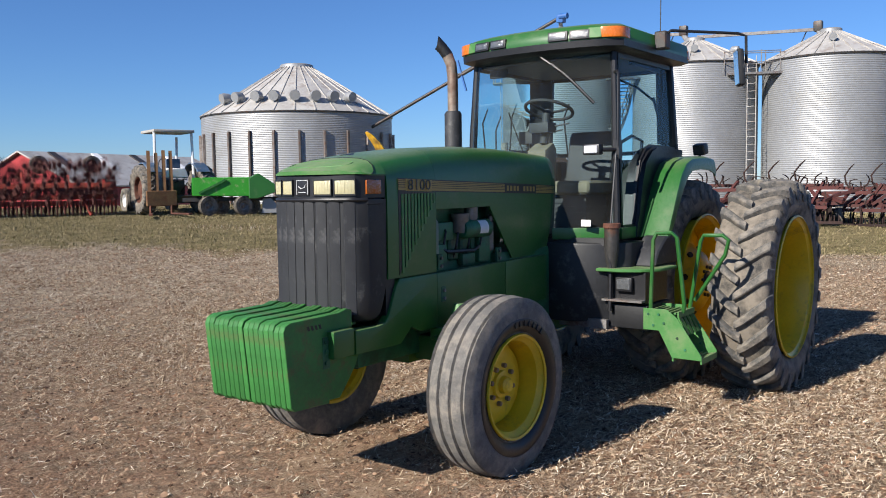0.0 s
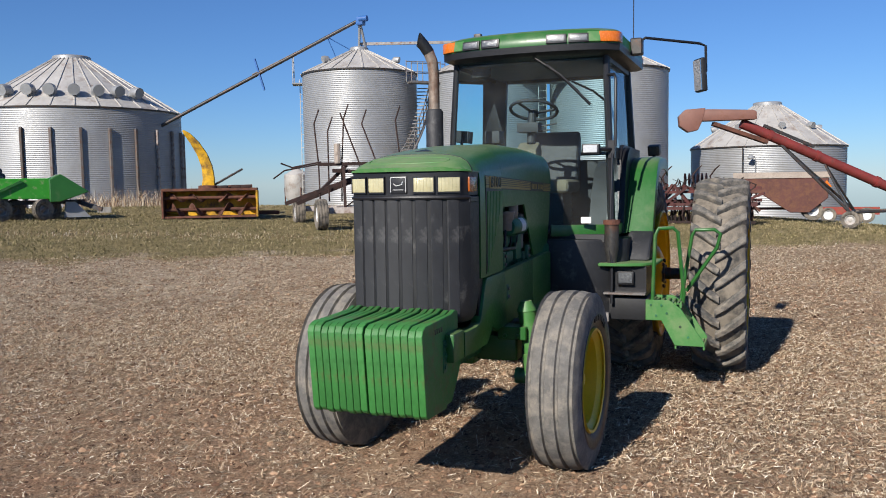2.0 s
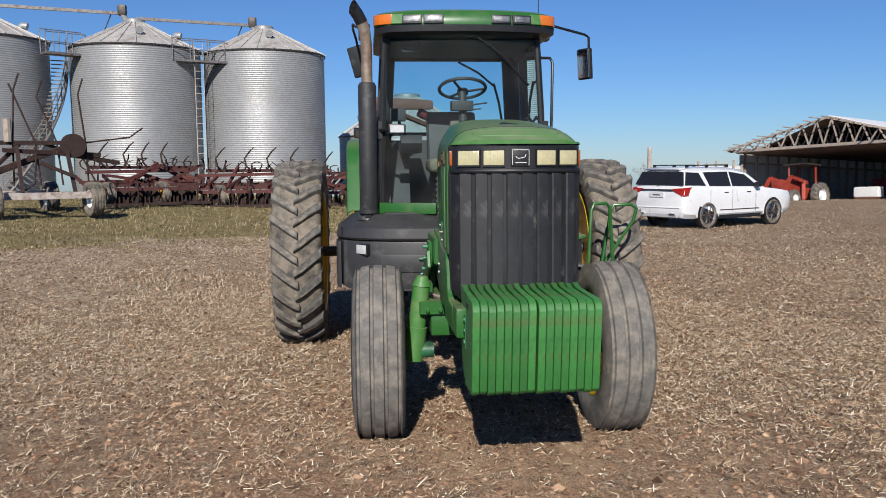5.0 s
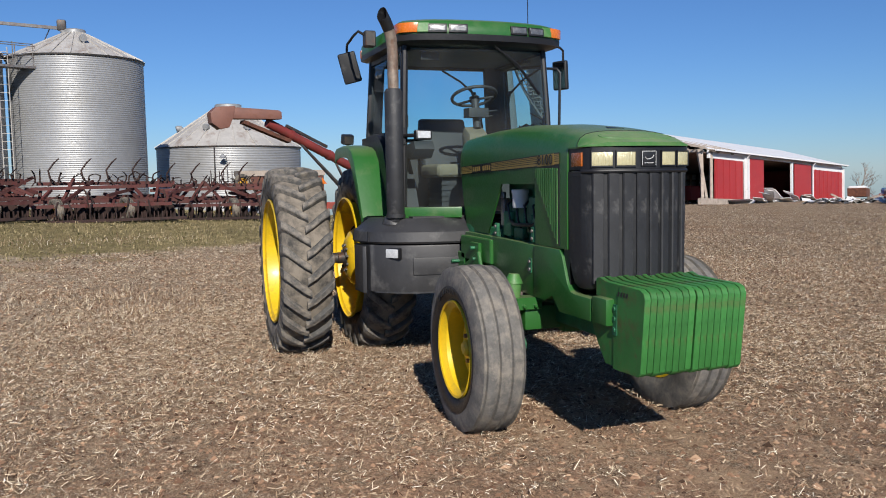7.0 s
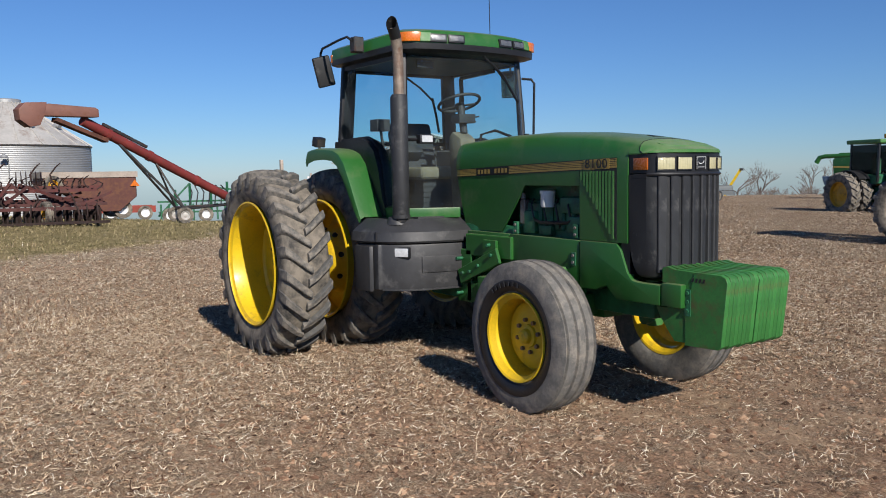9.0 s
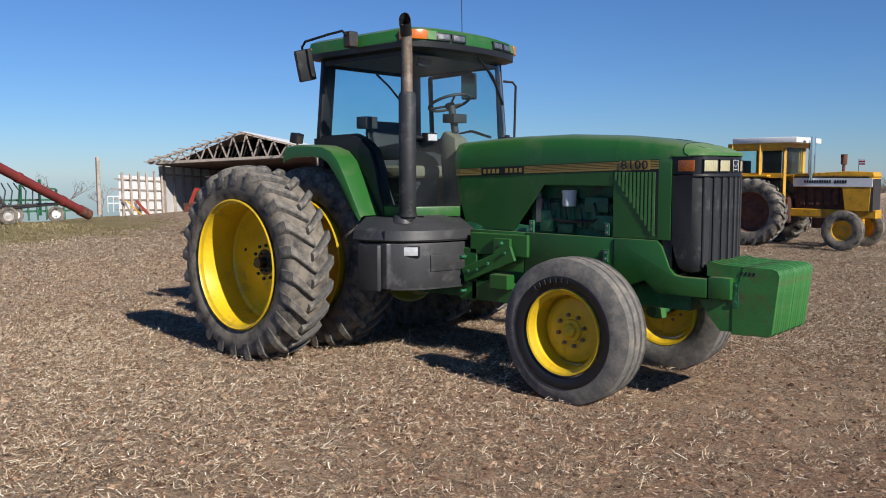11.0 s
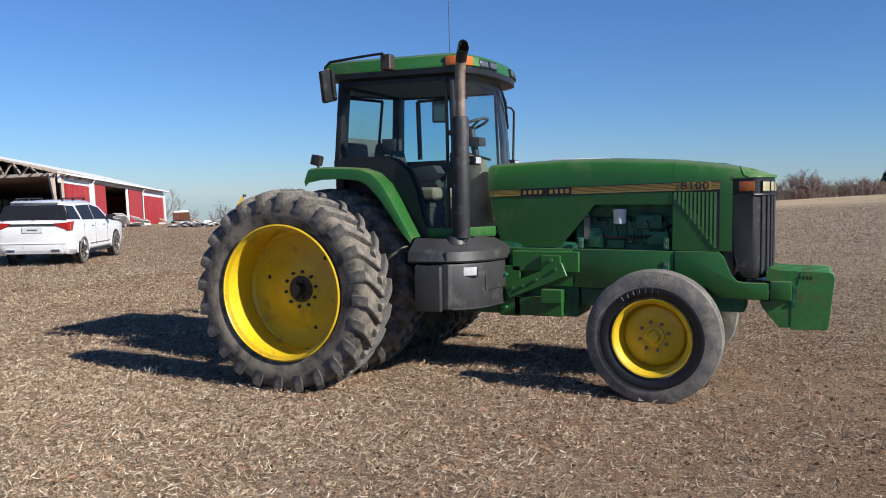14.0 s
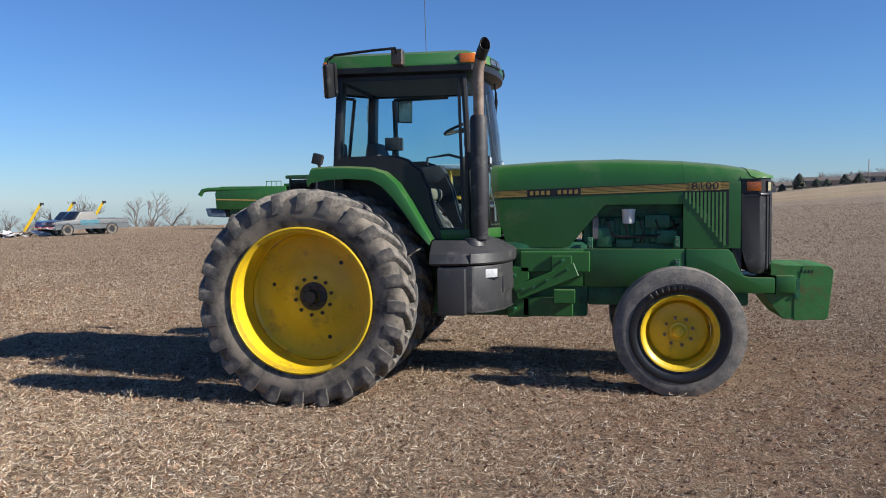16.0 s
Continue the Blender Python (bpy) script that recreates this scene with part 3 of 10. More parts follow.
for side in (-1, 1):
    for y0, y1 in ((0.082, 0.192), (0.203, 0.322)):
        c, hw2 = (y0 + y1) / 2, (y1 - y0) / 2
        spot = pose(nose_bow(c) - 0.003, side * c, 1.676, 0, 0, side * math.degrees(math.atan(1.8 * c)))
        bm = B()
        box(bm, -0.004, 0.010, -hw2, hw2, -0.039, 0.039)
        lamp = part("headlight", bevelled(bm, 0.005, 2), LAMP_GLASS, tractor, "yellowed headlight lens")
        lamp.matrix_basis = spot
        bm = B()
        for k in range(1, 6):
            yk = -hw2 + 2 * hw2 * k / 6
            beam(bm, (0.0102, yk, -0.035), (0.0102, yk, 0.035), 0.0012, 0.002)
        part("lens_flute", bm, LAMP_GLASS, lamp)
        bm = B()
        for a, b in (((-hw2 - 0.004, -0.046), (hw2 + 0.004, -0.039)), ((-hw2 - 0.004, 0.039), (hw2 + 0.004, 0.046)), ((-hw2 - 0.004, -0.039), (-hw2 + 0.001, 0.039)), ((hw2 - 0.001, -0.039), (hw2 + 0.004, 0.039))):
            box(bm, -0.004, 0.013, a[0], b[0], a[1], b[1])
        part("headlight_frame", bm, BLACK_CLEAN, lamp)
    bm = B()
    prism(bm, [(3.545, 1.636), (3.665, 1.636), (3.665, 1.715), (3.545, 1.715)], "y", side * 0.342, side * 0.356)
    part("turn_signal", bevelled(bm, 0.004, 2), DEEP_AMBER, tractor, "amber side lamp lens")
    bm = B()
    box(bm, 3.54, 3.66, side * 0.345 - 0.008, side * 0.345 + 0.012, 1.577, 1.61)
    part("side_vent", bevelled(bm, 0.004, 1), BLACK_CLEAN, tractor)
bm = B()
box(bm, 3.798, 3.812, -0.05, 0.05, 1.628, 1.724)
part("badge_plate", bevelled(bm, 0.008, 2), BLACK_CLEAN, tractor, "black badge with pale outline shape")
bm = B()
for a, b in (((-0.028, 1.658), (-0.012, 1.645)), ((-0.012, 1.645), (0.02, 1.652)), ((0.02, 1.652), (0.028, 1.668)), ((-0.03, 1.624), (0.03, 1.624)), ((-0.044, 1.69), (0.044, 1.69)), ((-0.044, 1.61), (-0.044, 1.69)), ((0.044, 1.61), (0.044, 1.69))):
    beam(bm, (3.814, a[0], a[1] + 0.026), (3.814, b[0], b[1] + 0.026), 0.002, 0.0028)
part("badge_shape", bm, WHITE_PLASTIC, tractor)
# stripes, model number and lettering bars, louvres
for side in (-1, 1):
    def strip(z_lo, z_hi, out, x0=1.352, x1=3.40):
        b2, rows2 = B(), [[], []]
        for k in range(15):
            x = x0 + (x1 - x0) * k / 14
            f = (x - 1.35) / 2.05
            for r, q in ((0, z_lo), (1, z_hi)):
                rows2[r].append((x, side * (half_width(x) + 0.003 + out), 1.602 + 0.05 * f + q * (0.06 + 0.008 * f)))
        sheet(b2, rows2)
        return b2
    thick(part("stripe_backing", strip(-0.06, 1.06, 0.0), BLACK_CLEAN, tractor), 0.001)
    for lo, hi in ((0.04, 0.27), (0.33, 0.47), (0.53, 0.65), (0.71, 0.81), (0.87, 0.95)):
        thick(part("gold_stripe", strip(lo, hi, 0.002), GOLD, tractor), 0.001)
    thick(part("stripe_panel", strip(-0.02, 1.02, 0.003, 3.07, 3.33), GOLD, tractor), 0.001)
    me = text_mesh("8100", 0.09, 0.001)
    me.materials.append(BLACK_CLEAN)
    num = new("model_number", me)
    num.parent = tractor
    ang = math.degrees(math.atan2(0.012, 0.3))
    num.matrix_basis = pose(3.20, side * (half_width(3.2) + 0.0095), 1.681, 90, 0, (-ang if side < 0 else 180 + ang)) @ Matrix.Diagonal((1.3, 1, 1, 1))
    thick(part("lettering_panel", strip(0.0, 1.0, 0.003, 1.66, 2.14), BLACK_CLEAN, tractor), 0.001)
    for k in range(9):
        if k == 4:
            continue
        thick(part("lettering_bar", strip(0.2, 0.78, 0.005, 1.685 + 0.05 * k, 1.715 + 0.05 * k), GOLD, tractor), 0.001)
    # louvre panel: a triangle of slanted slats
    # pale slats on black backing put lit edges and shaded gaps into colour
    for k in range(11):
        x = 3.045 + 0.032 * k
        z_low = 1.60 - 0.43 * min(1.0, (k + 0.7) / 10.5)
        b2 = B()
        y = side * (half_width(x) + 0.001)
        beam(b2, (x, y, z_low), (x, y, 1.632), 0.019, 0.012, up=(0, 1, 0))
        part("louvre", b2, GREEN_FADED, tractor)
    b2 = B()
    prism(b2, [(3.02, 1.634), (3.40, 1.65), (3.40, 1.16)], "y", side * 0.004, side * -0.004)
    for v in b2.verts:
        v.co.y += side * (half_width(v.co.x) - 0.001)
    part("louvre_backing", b2, BLACK_CLEAN, tractor)
    # lower side frame sweeping down and forward round the grille
    b2 = B()
    side_frame = [(3.04, 1.14), (3.40, 1.14), (3.435, 1.10), (3.50, 0.945), (3.54, 0.90), (3.60, 0.89), (3.785, 0.89), (3.785, 0.755), (3.40, 0.755), (3.30, 0.84), (3.20, 0.80), (3.04, 0.80)]
    prism(b2, side_frame, "y", side * 0.30, side * 0.362)
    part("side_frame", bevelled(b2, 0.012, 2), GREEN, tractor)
    b2 = B()
    for xa, xb, ya, yb in ((2.17, 3.034, 0.30, 0.355), (1.55, 2.164, 0.275, 0.298)):
        b2 = B()
        prism(b2, [(xa, side * ya), (xb, side * yb), (xb, side * (yb - 0.05)), (xa, side * (ya - 0.05))], "z", 0.80, 1.138)
        part("side_panel", bevelled(b2, 0.008, 2), GREEN, tractor)
    for hx, hz, hy in ((2.22, 1.19, 0.27), (2.97, 1.20, 0.325), (2.97, 1.00, 0.345)):
        b2 = B()
        box(b2, hx - 0.025, hx + 0.025, side * hy - 0.012, side * hy + 0.012, hz - 0.05, hz + 0.05)
        hinge = part("hinge_plate", bevelled(b2, 0.005, 1), GREEN_DARK, tractor)
        for dz in (-0.025, 0.025):
            b3 = B()
            disc_cyl(b3, (hx, side * (hy + 0.005), hz + dz), (hx, side * (hy + 0.022), hz + dz), 0.011, 8)
            part("bolt", b3, STEEL, hinge)
# bottom frame and front weights
bm = B()
box(bm, 3.60, 3.75, -0.30, 0.30, 0.745, 0.885)
part("front_bolster", bevelled(bm, 0.012, 2), GREEN, tractor)
for side in (-1, 1):
    bm = B()
    box(bm, 3.792, 3.955, side * 0.33 - 0.03, side * 0.33 + 0.03, 0.757, 0.908)
    part("weight_bracket", bevelled(bm, 0.012, 2), GREEN, tractor)
bm = B()
box(bm, 3.80, 3.92, -0.21, 0.21, 0.76, 0.86)
part("weight_bar", bevelled(bm, 0.01, 2), GREEN_DARK, tractor)
weight_side = [(3.76, 1.0), (3.80, 1.012), (3.86, 0.997), (4.215, 0.988), (4.25, 0.975), (4.263, 0.95), (4.224, 0.56), (4.20, 0.54), (3.865, 0.53), (3.80, 0.605), (3.735, 0.69), (3.71, 0.745), (3.80, 0.745), (3.80, 0.80), (3.93, 0.88), (3.93, 0.905), (3.76, 0.905)]
slab = None
for i in range(16):
    y = -0.2925 + i * 0.039 + (0.004 if i > 7 else -0.004)
    if slab is None:
        bm = B()
        prism(bm, weight_side, "y", -0.0140, 0.0140)
        prism(bm, [(4.02, 0.992), (4.215, 0.991), (4.253, 0.977), (4.269, 0.945), (4.228, 0.548), (4.203, 0.525), (3.95, 0.517), (3.95, 0.70)], "y", -0.0180, 0.0180)
        slab = part("front_weight", bevelled(bm, 0.003, 1), GREEN_WORN, tractor, "green cast weight with rust along its edges")
        slab.location.y = y
    else:
        share(slab, pose(0, y, 0.004 * math.sin(i * 2.1)))
for side in (-1, 1):
    bm = B()
    for z in (0.74, 0.80, 0.855):
        disc_cyl(bm, (3.97, side * 0.30, z), (3.97, side * 0.325, z), 0.014, 8)
    box(bm, 3.945, 3.995, side * 0.314 - 0.004, side * 0.314 + 0.004, 0.71, 0.88)
    part("weight_clamp", bm, GREEN_DARK, tractor)
    bm = B()
    for k in range(4):
        prism(bm, [(4.0 + 0.028 * k, 0.93), (4.014 + 0.028 * k, 0.93), (4.022 + 0.028 * k, 0.955), (4.008 + 0.028 * k, 0.955)], "y", side * 0.311, side * 0.3165)
    part("weight_slot", bm, BLACK_CLEAN, tractor)
# engine and driveline
bm = B()
box(bm, 2.15, 3.05, -0.19, 0.19, 0.72, 1.42)
cover = B()
box(cover, 2.2, 3.04, -0.17, 0.17, 1.41, 1.66)
part("rocker_cover", bevelled(cover, 0.03, 2), GREEN_DARK, tractor)
engine = part("engine_block", bevelled(bm, 0.015, 1), GREEN_DARK, tractor, "oil-stained dark green engine block")
for k in range(6):
    bm = B()
    box(bm, 2.22 + 0.13 * k, 2.32 + 0.13 * k, -0.215, 0.215, 1.18, 1.40)
    part("engine_casting", bevelled(bm, 0.015, 1), GREEN_DARK, engine)
for side in (-1, 1):
    for x0, x1, z0, z1, d in ((2.28, 2.42, 1.15, 1.33, 0.06), (2.70, 2.92, 1.32, 1.44, 0.05), (2.80, 2.98, 1.18, 1.30, 0.07), (2.45, 2.60, 1.14, 1.22, 0.05)):
        bm = B()
        box(bm, x0, x1, min(side * 0.19, side * (0.19 + d)), max(side * 0.19, side * (0.19 + d)), z0, z1)
        part("engine_accessory", bevelled(bm, 0.015, 2), GREEN_DARK, engine)
    bm = B()
    for k in range(5):
        x = 2.36 + 0.14 * k
        tube(bm, [(x, side * 0.2, 1.42), (x + 0.02, side * 0.25, 1.38), (x + 0.05, side * 0.25, 1.28), (x + 0.03, side * 0.21, 1.2)], 0.008, 6)
    tube(bm, [(2.25, side * 0.2, 1.3), (2.5, side * 0.26, 1.24), (2.8, side * 0.26, 1.25), (3.0, side * 0.2, 1.35)], 0.013, 6)
    part("engine_hose", bm, BLACK_CLEAN, tractor)
    bm = B()
    lathe(bm, [(0, 1.36), (0.05, 1.362), (0.056, 1.38), (0.056, 1.46), (0.062, 1.47), (0.062, 1.49), (0, 1.49)], "z", 16, (2.56 if side < 0 else 2.62, side * 0.235, 0))
    part("filter_canister", bm, WHITE_PLASTIC if side < 0 else STEEL, tractor, "white plastic filter canister" if side < 0 else "bare steel canister")
    bm = B()
    box(bm, 2.24, 2.30, min(side * 0.2, side * 0.25), max(side * 0.2, side * 0.25), 1.22, 1.42)
    disc_cyl(bm, (2.27, side * 0.24, 1.42), (2.27, side * 0.24, 1.47), 0.022, 10)
    part("fuel_filter", bevelled(bm, 0.008, 1), STEEL, tractor)
bm = B()
box(bm, 0.9, 2.2, -0.24, 0.24, 0.52, 1.2)
box(bm, -0.35, 0.95, -0.36, 0.36, 0.55, 1.2)
box(bm, 2.2, 3.6, -0.2, 0.2, 0.62, 0.80)
part("transmission_housing", bevelled(bm, 0.03, 2), GREEN_DARK, tractor)
bm = B()
disc_cyl(bm, (-0.03, -1.40, 0.815), (-0.03, 1.40, 0.815), 0.05, 20)
part("axle_shaft", bm, DARK_STEEL, tractor)
bm = B()
for side in (-1, 1):
    disc_cyl(bm, (-0.03, side * 0.3, 0.815), (-0.03, side * 0.58, 0.815), 0.19, 20, 0.15)
part("axle_housing", bm, GREEN_DARK, tractor)
# loader bracket on the right-hand frame
for side in (-1,):
    bm = B()
    y0, y1 = sorted((side * 0.27, side * 0.33))
    box(bm, 1.60, 2.22, y0, y1, 0.93, 1.115)
    box(bm, 1.48, 1.68, y0, y1, 0.52, 0.98)
    box(bm, 1.62, 2.07, y0, y1, 0.53, 0.70)
    part("side_plate", bevelled(bm, 0.008, 1), GREEN, tractor)
    bm = B()
    beam(bm, (1.56, side * 0.36, 0.74), (2.10, side * 0.36, 0.96), 0.03, 0.13, up=(0, 0, 1))
    box(bm, 1.88, 2.06, side * 0.345 - 0.015, side * 0.345 + 0.015, 0.90, 1.08)
    box(bm, 1.90, 2.09, side * 0.38 - 0.05, side * 0.38 + 0.05, 0.66, 0.78)
    bracket = part("loader_bracket", bevelled(bm, 0.006, 1), GREEN, tractor)
    for x, z in ((1.62, 0.78), (1.72, 0.80), (1.84, 0.86), (1.98, 1.04), (2.02, 0.96), (1.55, 0.6), (1.55, 0.9)):
        bm = B()
        disc_cyl(bm, (x, side * 0.33, z), (x, side * 0.395, z), 0.014, 8)
        part("bolt", bm, GREEN_DARK, bracket)

# shield plate and labelled canister in the other engine bay
bm = B()
prism(bm, [(2.90, 1.14), (2.90, 1.45), (2.935, 1.475), (3.0, 1.47), (3.06, 1.42), (3.12, 1.2), (3.12, 1.14)], "y", 0.19, 0.275)
part("heat_shield", bevelled(bm, 0.02, 2), material("pale_grey_green_paint", (0.16, 0.22, 0.17), 0.5, 0, 0.15, 40, 4, 0.1, DUST, 0.15), tractor, "pale grey-green shield plate")
bm = B()
lathe(bm, [(0, 2.33), (0.05, 2.332), (0.062, 2.35), (0.062, 2.62), (0.05, 2.64), (0, 2.64)], "x", 20, (0, 0.255, 1.385))
can = part("canister", bm, GREEN_DARK, tractor, "green canister with white label")
bm = B()
lathe(bm, [(0.0632, 2.40), (0.0632, 2.50)], "x", 8, (0, 0.255, 1.385), (-30, 60))
part("label", bm, WHITE_PLASTIC, can, "white label")
bm = B()
lathe(bm, [(0, 1.44), (0.04, 1.442), (0.045, 1.46), (0.045, 1.53), (0, 1.535)], "z", 14, (2.51, 0.245, 0))
part("cap", bm, STEEL, can)

# ---- wheels ----


def lug_tyre(radius, width, bead, lug_h=0.05):
    """Carcass of a tractor drive tyre turned about y; add_lugs sets its curved bars."""
    bm2, hw, rb = B(), width / 2, radius - lug_h
    carcass = [(bead, -hw * 0.80), (bead + 0.03, -hw * 0.90), (bead + (rb - bead) * 0.4, -hw * 1.03), (bead + (rb - bead) * 0.72, -hw * 1.0), (rb - 0.03, -hw * 0.94), (rb - 0.005, -hw * 0.80), (rb + 0.006, -hw * 0.4), (rb + 0.01, 0)]
    carcass = carcass + [(r, -y) for r, y in carcass[-2::-1]] + [(bead - 0.01, hw * 0.7), (bead - 0.01, -hw * 0.7)]
    lathe(bm2, carcass, "y", 72, closed=True)
    return bm2


def lug_bar(bm2, radius, hw, rb, side2, start=0.0):
    """One curved tread bar from the middle of the tyre out over its shoulder."""
    rows3 = []
    for f, rr in ((-0.08, 0.0), (0.25, 0.004), (0.55, 0.0), (0.82, -0.012), (1.0, -0.03), (1.06, -0.10)):
        a = start - 0.215 * max(0.0, f) ** 0.95
        y = side2 * hw * f
        w_top, w_bot = 0.029 + 0.010 * max(f, 0), 0.043 + 0.014 * max(f, 0)
        top = radius + rr if f < 1.03 else rb + rr + 0.02
        low = rb - 0.015 + rr if f < 1.03 else rb + rr - 0.02
        rows3.append([bm2.verts.new((q * math.sin(a + d / radius), y, q * math.cos(a + d / radius))) for q, d in ((low, -w_bot), (top - 0.008, -w_top - 0.003), (top, -w_top + 0.008), (top, w_top - 0.008), (top - 0.008, w_top + 0.003), (low, w_bot))])
    for p, q in zip(rows3, rows3[1:]):
        for j in range(5):
            bm2.faces.new((p[j], p[j + 1], q[j + 1], q[j]) if side2 > 0 else (p[j + 1], p[j], q[j], q[j + 1]))
    bm2.faces.new(rows3[0]), bm2.faces.new(rows3[-1][::-1])


def add_lugs(w, radius, width, lugs=24, lug_h=0.05):
    for side2 in (-1, 1):
        first = None
        for k in range(lugs):
            m = pose(0, 0, 0, 0, 360.0 * (k + (0.5 if side2 > 0 else 0)) / lugs, 0)
            if first is None:
                b2 = B()
                lug_bar(b2, radius, width / 2, radius - lug_h, side2)
                first = part("tread_lug", b2, LUG_RUBBER, w, smooth=30)
                first.matrix_basis = m
            else:
                share(first, m)


def rib_tyre(radius, width, bead, grooves=4):
    hw = width / 2
    prof = [(bead, -hw * 0.78), (bead + 0.05, -hw * 0.95), (bead + (radius - bead) * 0.45, -hw * 1.03), (radius - 0.06, -hw * 0.98), (radius - 0.022, -hw * 0.9)]
    ys = np.linspace(-hw * 0.78, hw * 0.78, grooves)
    for y in ys:
        crown = radius - 0.018 * (y / hw) ** 2
        prof += [(crown, y - 0.014), (crown - 0.018, y - 0.007), (crown - 0.018, y + 0.007), (crown, y + 0.014)]
    prof += [(r, -y) for r, y in prof[4::-1]] + [(bead - 0.008, hw * 0.7), (bead - 0.008, -hw * 0.7)]
    b2 = B()
    lathe(b2, prof, "y", 64, closed=True)
    return b2


def wheel(m, tyre_bm, tyre_mat, rim_prof, hub_prof, bolts, bolt_r, bolt_y, parent, name="rear_wheel", label="", hub_mat=None):
    w = new(name)
    w.parent, w.matrix_basis, w.empty_display_size = parent, m, 0.1
    tagged(w, label)
    part("tyre", tyre_bm, tyre_mat, w, smooth=40)
    b2 = B()
    lathe(b2, rim_prof, "y", 64)
    thick(part("rim", b2, YELLOW, w, "yellow steel rim"), 0.006, 0)
    b2 = B()
    lathe(b2, hub_prof, "y", 28)
    part("hub", b2, hub_mat or YELLOW, w)
    bolt = None
    for k in range(bolts):
        a = 2 * math.pi * (k + 0.3) / bolts
        p = pose(bolt_r * math.cos(a), 0, bolt_r * math.sin(a))
        if bolt is None:
            b2 = B()
            disc_cyl(b2, (0, bolt_y + 0.004, 0), (0, bolt_y - 0.024, 0), 0.015, 6)
            bolt = part("bolt", b2, EXHAUST if name == "front_wheel" else DARK_STEEL, w)
            bolt.matrix_basis = p
        else:
            share(bolt, p)
    return w


def copy_part(ob, m, parent):
    made = {}
    for o in (ob, *ob.children_recursive):
        made[o] = o.copy()
        scene.collection.objects.link(made[o])
        made[o].parent = made.get(o.parent, parent)
    made[ob].matrix_basis = m
    return made[ob]


# outer face is towards -y for the right-hand wheels
R_REAR, AXLE_Z, TREAD_W = 0.878, 0.815, 0.44
outer_rim = [(0.555, 0.205), (0.575, 0.215), (0.575, 0.20), (0.548, 0.185), (0.535, 0.12), (0.525, 0.0), (0.525, -0.10), (0.548, -0.185), (0.575, -0.20), (0.582, -0.215), (0.570, -0.22)]
outer_disc = [(0.525, 0.12), (0.50, 0.145), (0.40, 0.155), (0.29, 0.150), (0.265, 0.135), (0.13, 0.125), (0.0, 0.125)]
outer_hub = [(0.0, 0.16), (0.04, 0.16), (0.05, 0.15), (0.052, 0.112), (0.062, 0.105), (0.105, 0.105), (0.118, 0.113), (0.118, 0.13)]
rw = wheel(pose(-0.025, -1.43, AXLE_Z), lug_tyre(R_REAR, TREAD_W, 0.565), RUBBER, outer_rim, outer_hub, 10, 0.155, 0.125, tractor, "rear_wheel", "outer dual wheel with dusty lugged tyre and deep yellow rim", DARK_STEEL)
bm = B()
lathe(bm, outer_disc, "y", 64)
thick(part("rim_disc", bm, YELLOW, rw), 0.01, 0)
for k in range(8):
    bm = B()
    a = 2 * math.pi * (k + 0.5) / 8
    disc_cyl(bm, (0.083 * math.cos(a), 0.108, 0.083 * math.sin(a)), (0.083 * math.cos(a), 0.085, 0.083 * math.sin(a)), 0.011, 6)
    part("hub_bolt", bm, DARK_STEEL, rw)
for a0 in (50, 165, 290):
    bm = B()
    disc_cyl(bm, (0.36 * math.cos(radians(a0)), 0.152, 0.36 * math.sin(radians(a0))), (0.36 * math.cos(radians(a0)), 0.146, 0.36 * math.sin(radians(a0))), 0.018, 10)
    part("rim_hole", bm, BLACK_CLEAN, rw)
add_lugs(rw, R_REAR, TREAD_W)
copy_part(rw, pose(-0.045, 1.475, AXLE_Z - 0.005, 0, 0, 0) @ Matrix.Diagonal((1, -1, 1, 1)), tractor)
inner_rim = [(r, y - 0.035) for r, y in outer_rim]
inner_hub = [(0.0, -0.335), (0.05, -0.335), (0.055, -0.33), (0.055, -0.275), (0.085, -0.272), (0.09, -0.26), (0.09, -0.235)]
inner = wheel(pose(-0.02, -0.675, AXLE_Z), lug_tyre(R_REAR, TREAD_W, 0.565), RUBBER, inner_rim, inner_hub, 10, 0.125, -0.25, tractor, "rear_wheel", "inner dual wheel with lugged tyre and yellow rim", DARK_STEEL)
bm = B()
lathe(bm, [(0.528, -0.02), (0.49, -0.035), (0.40, -0.045), (0.345, -0.06), (0.30, -0.12), (0.245, -0.20), (0.19, -0.235), (0.15, -0.25), (0.0, -0.25)], "y", 48)
thick(part("rim_disc", bm, YELLOW, inner), 0.012, 0)
for k in range(8):
    bm = B()
    disc_cyl(bm, (0.272 * math.cos(k * math.pi / 4 + 0.2), -0.150, 0.272 * math.sin(k * math.pi / 4 + 0.2)), (0.29 * math.cos(k * math.pi / 4 + 0.2), -0.172, 0.29 * math.sin(k * math.pi / 4 + 0.2)), 0.026, 12)
    part("rim_hole", bm, BLACK_CLEAN, inner)
add_lugs(inner, R_REAR, TREAD_W)
copy_part(inner, pose(-0.035, 0.70, AXLE_Z) @ Matrix.Diagonal((1, -1, 1, 1)), tractor)

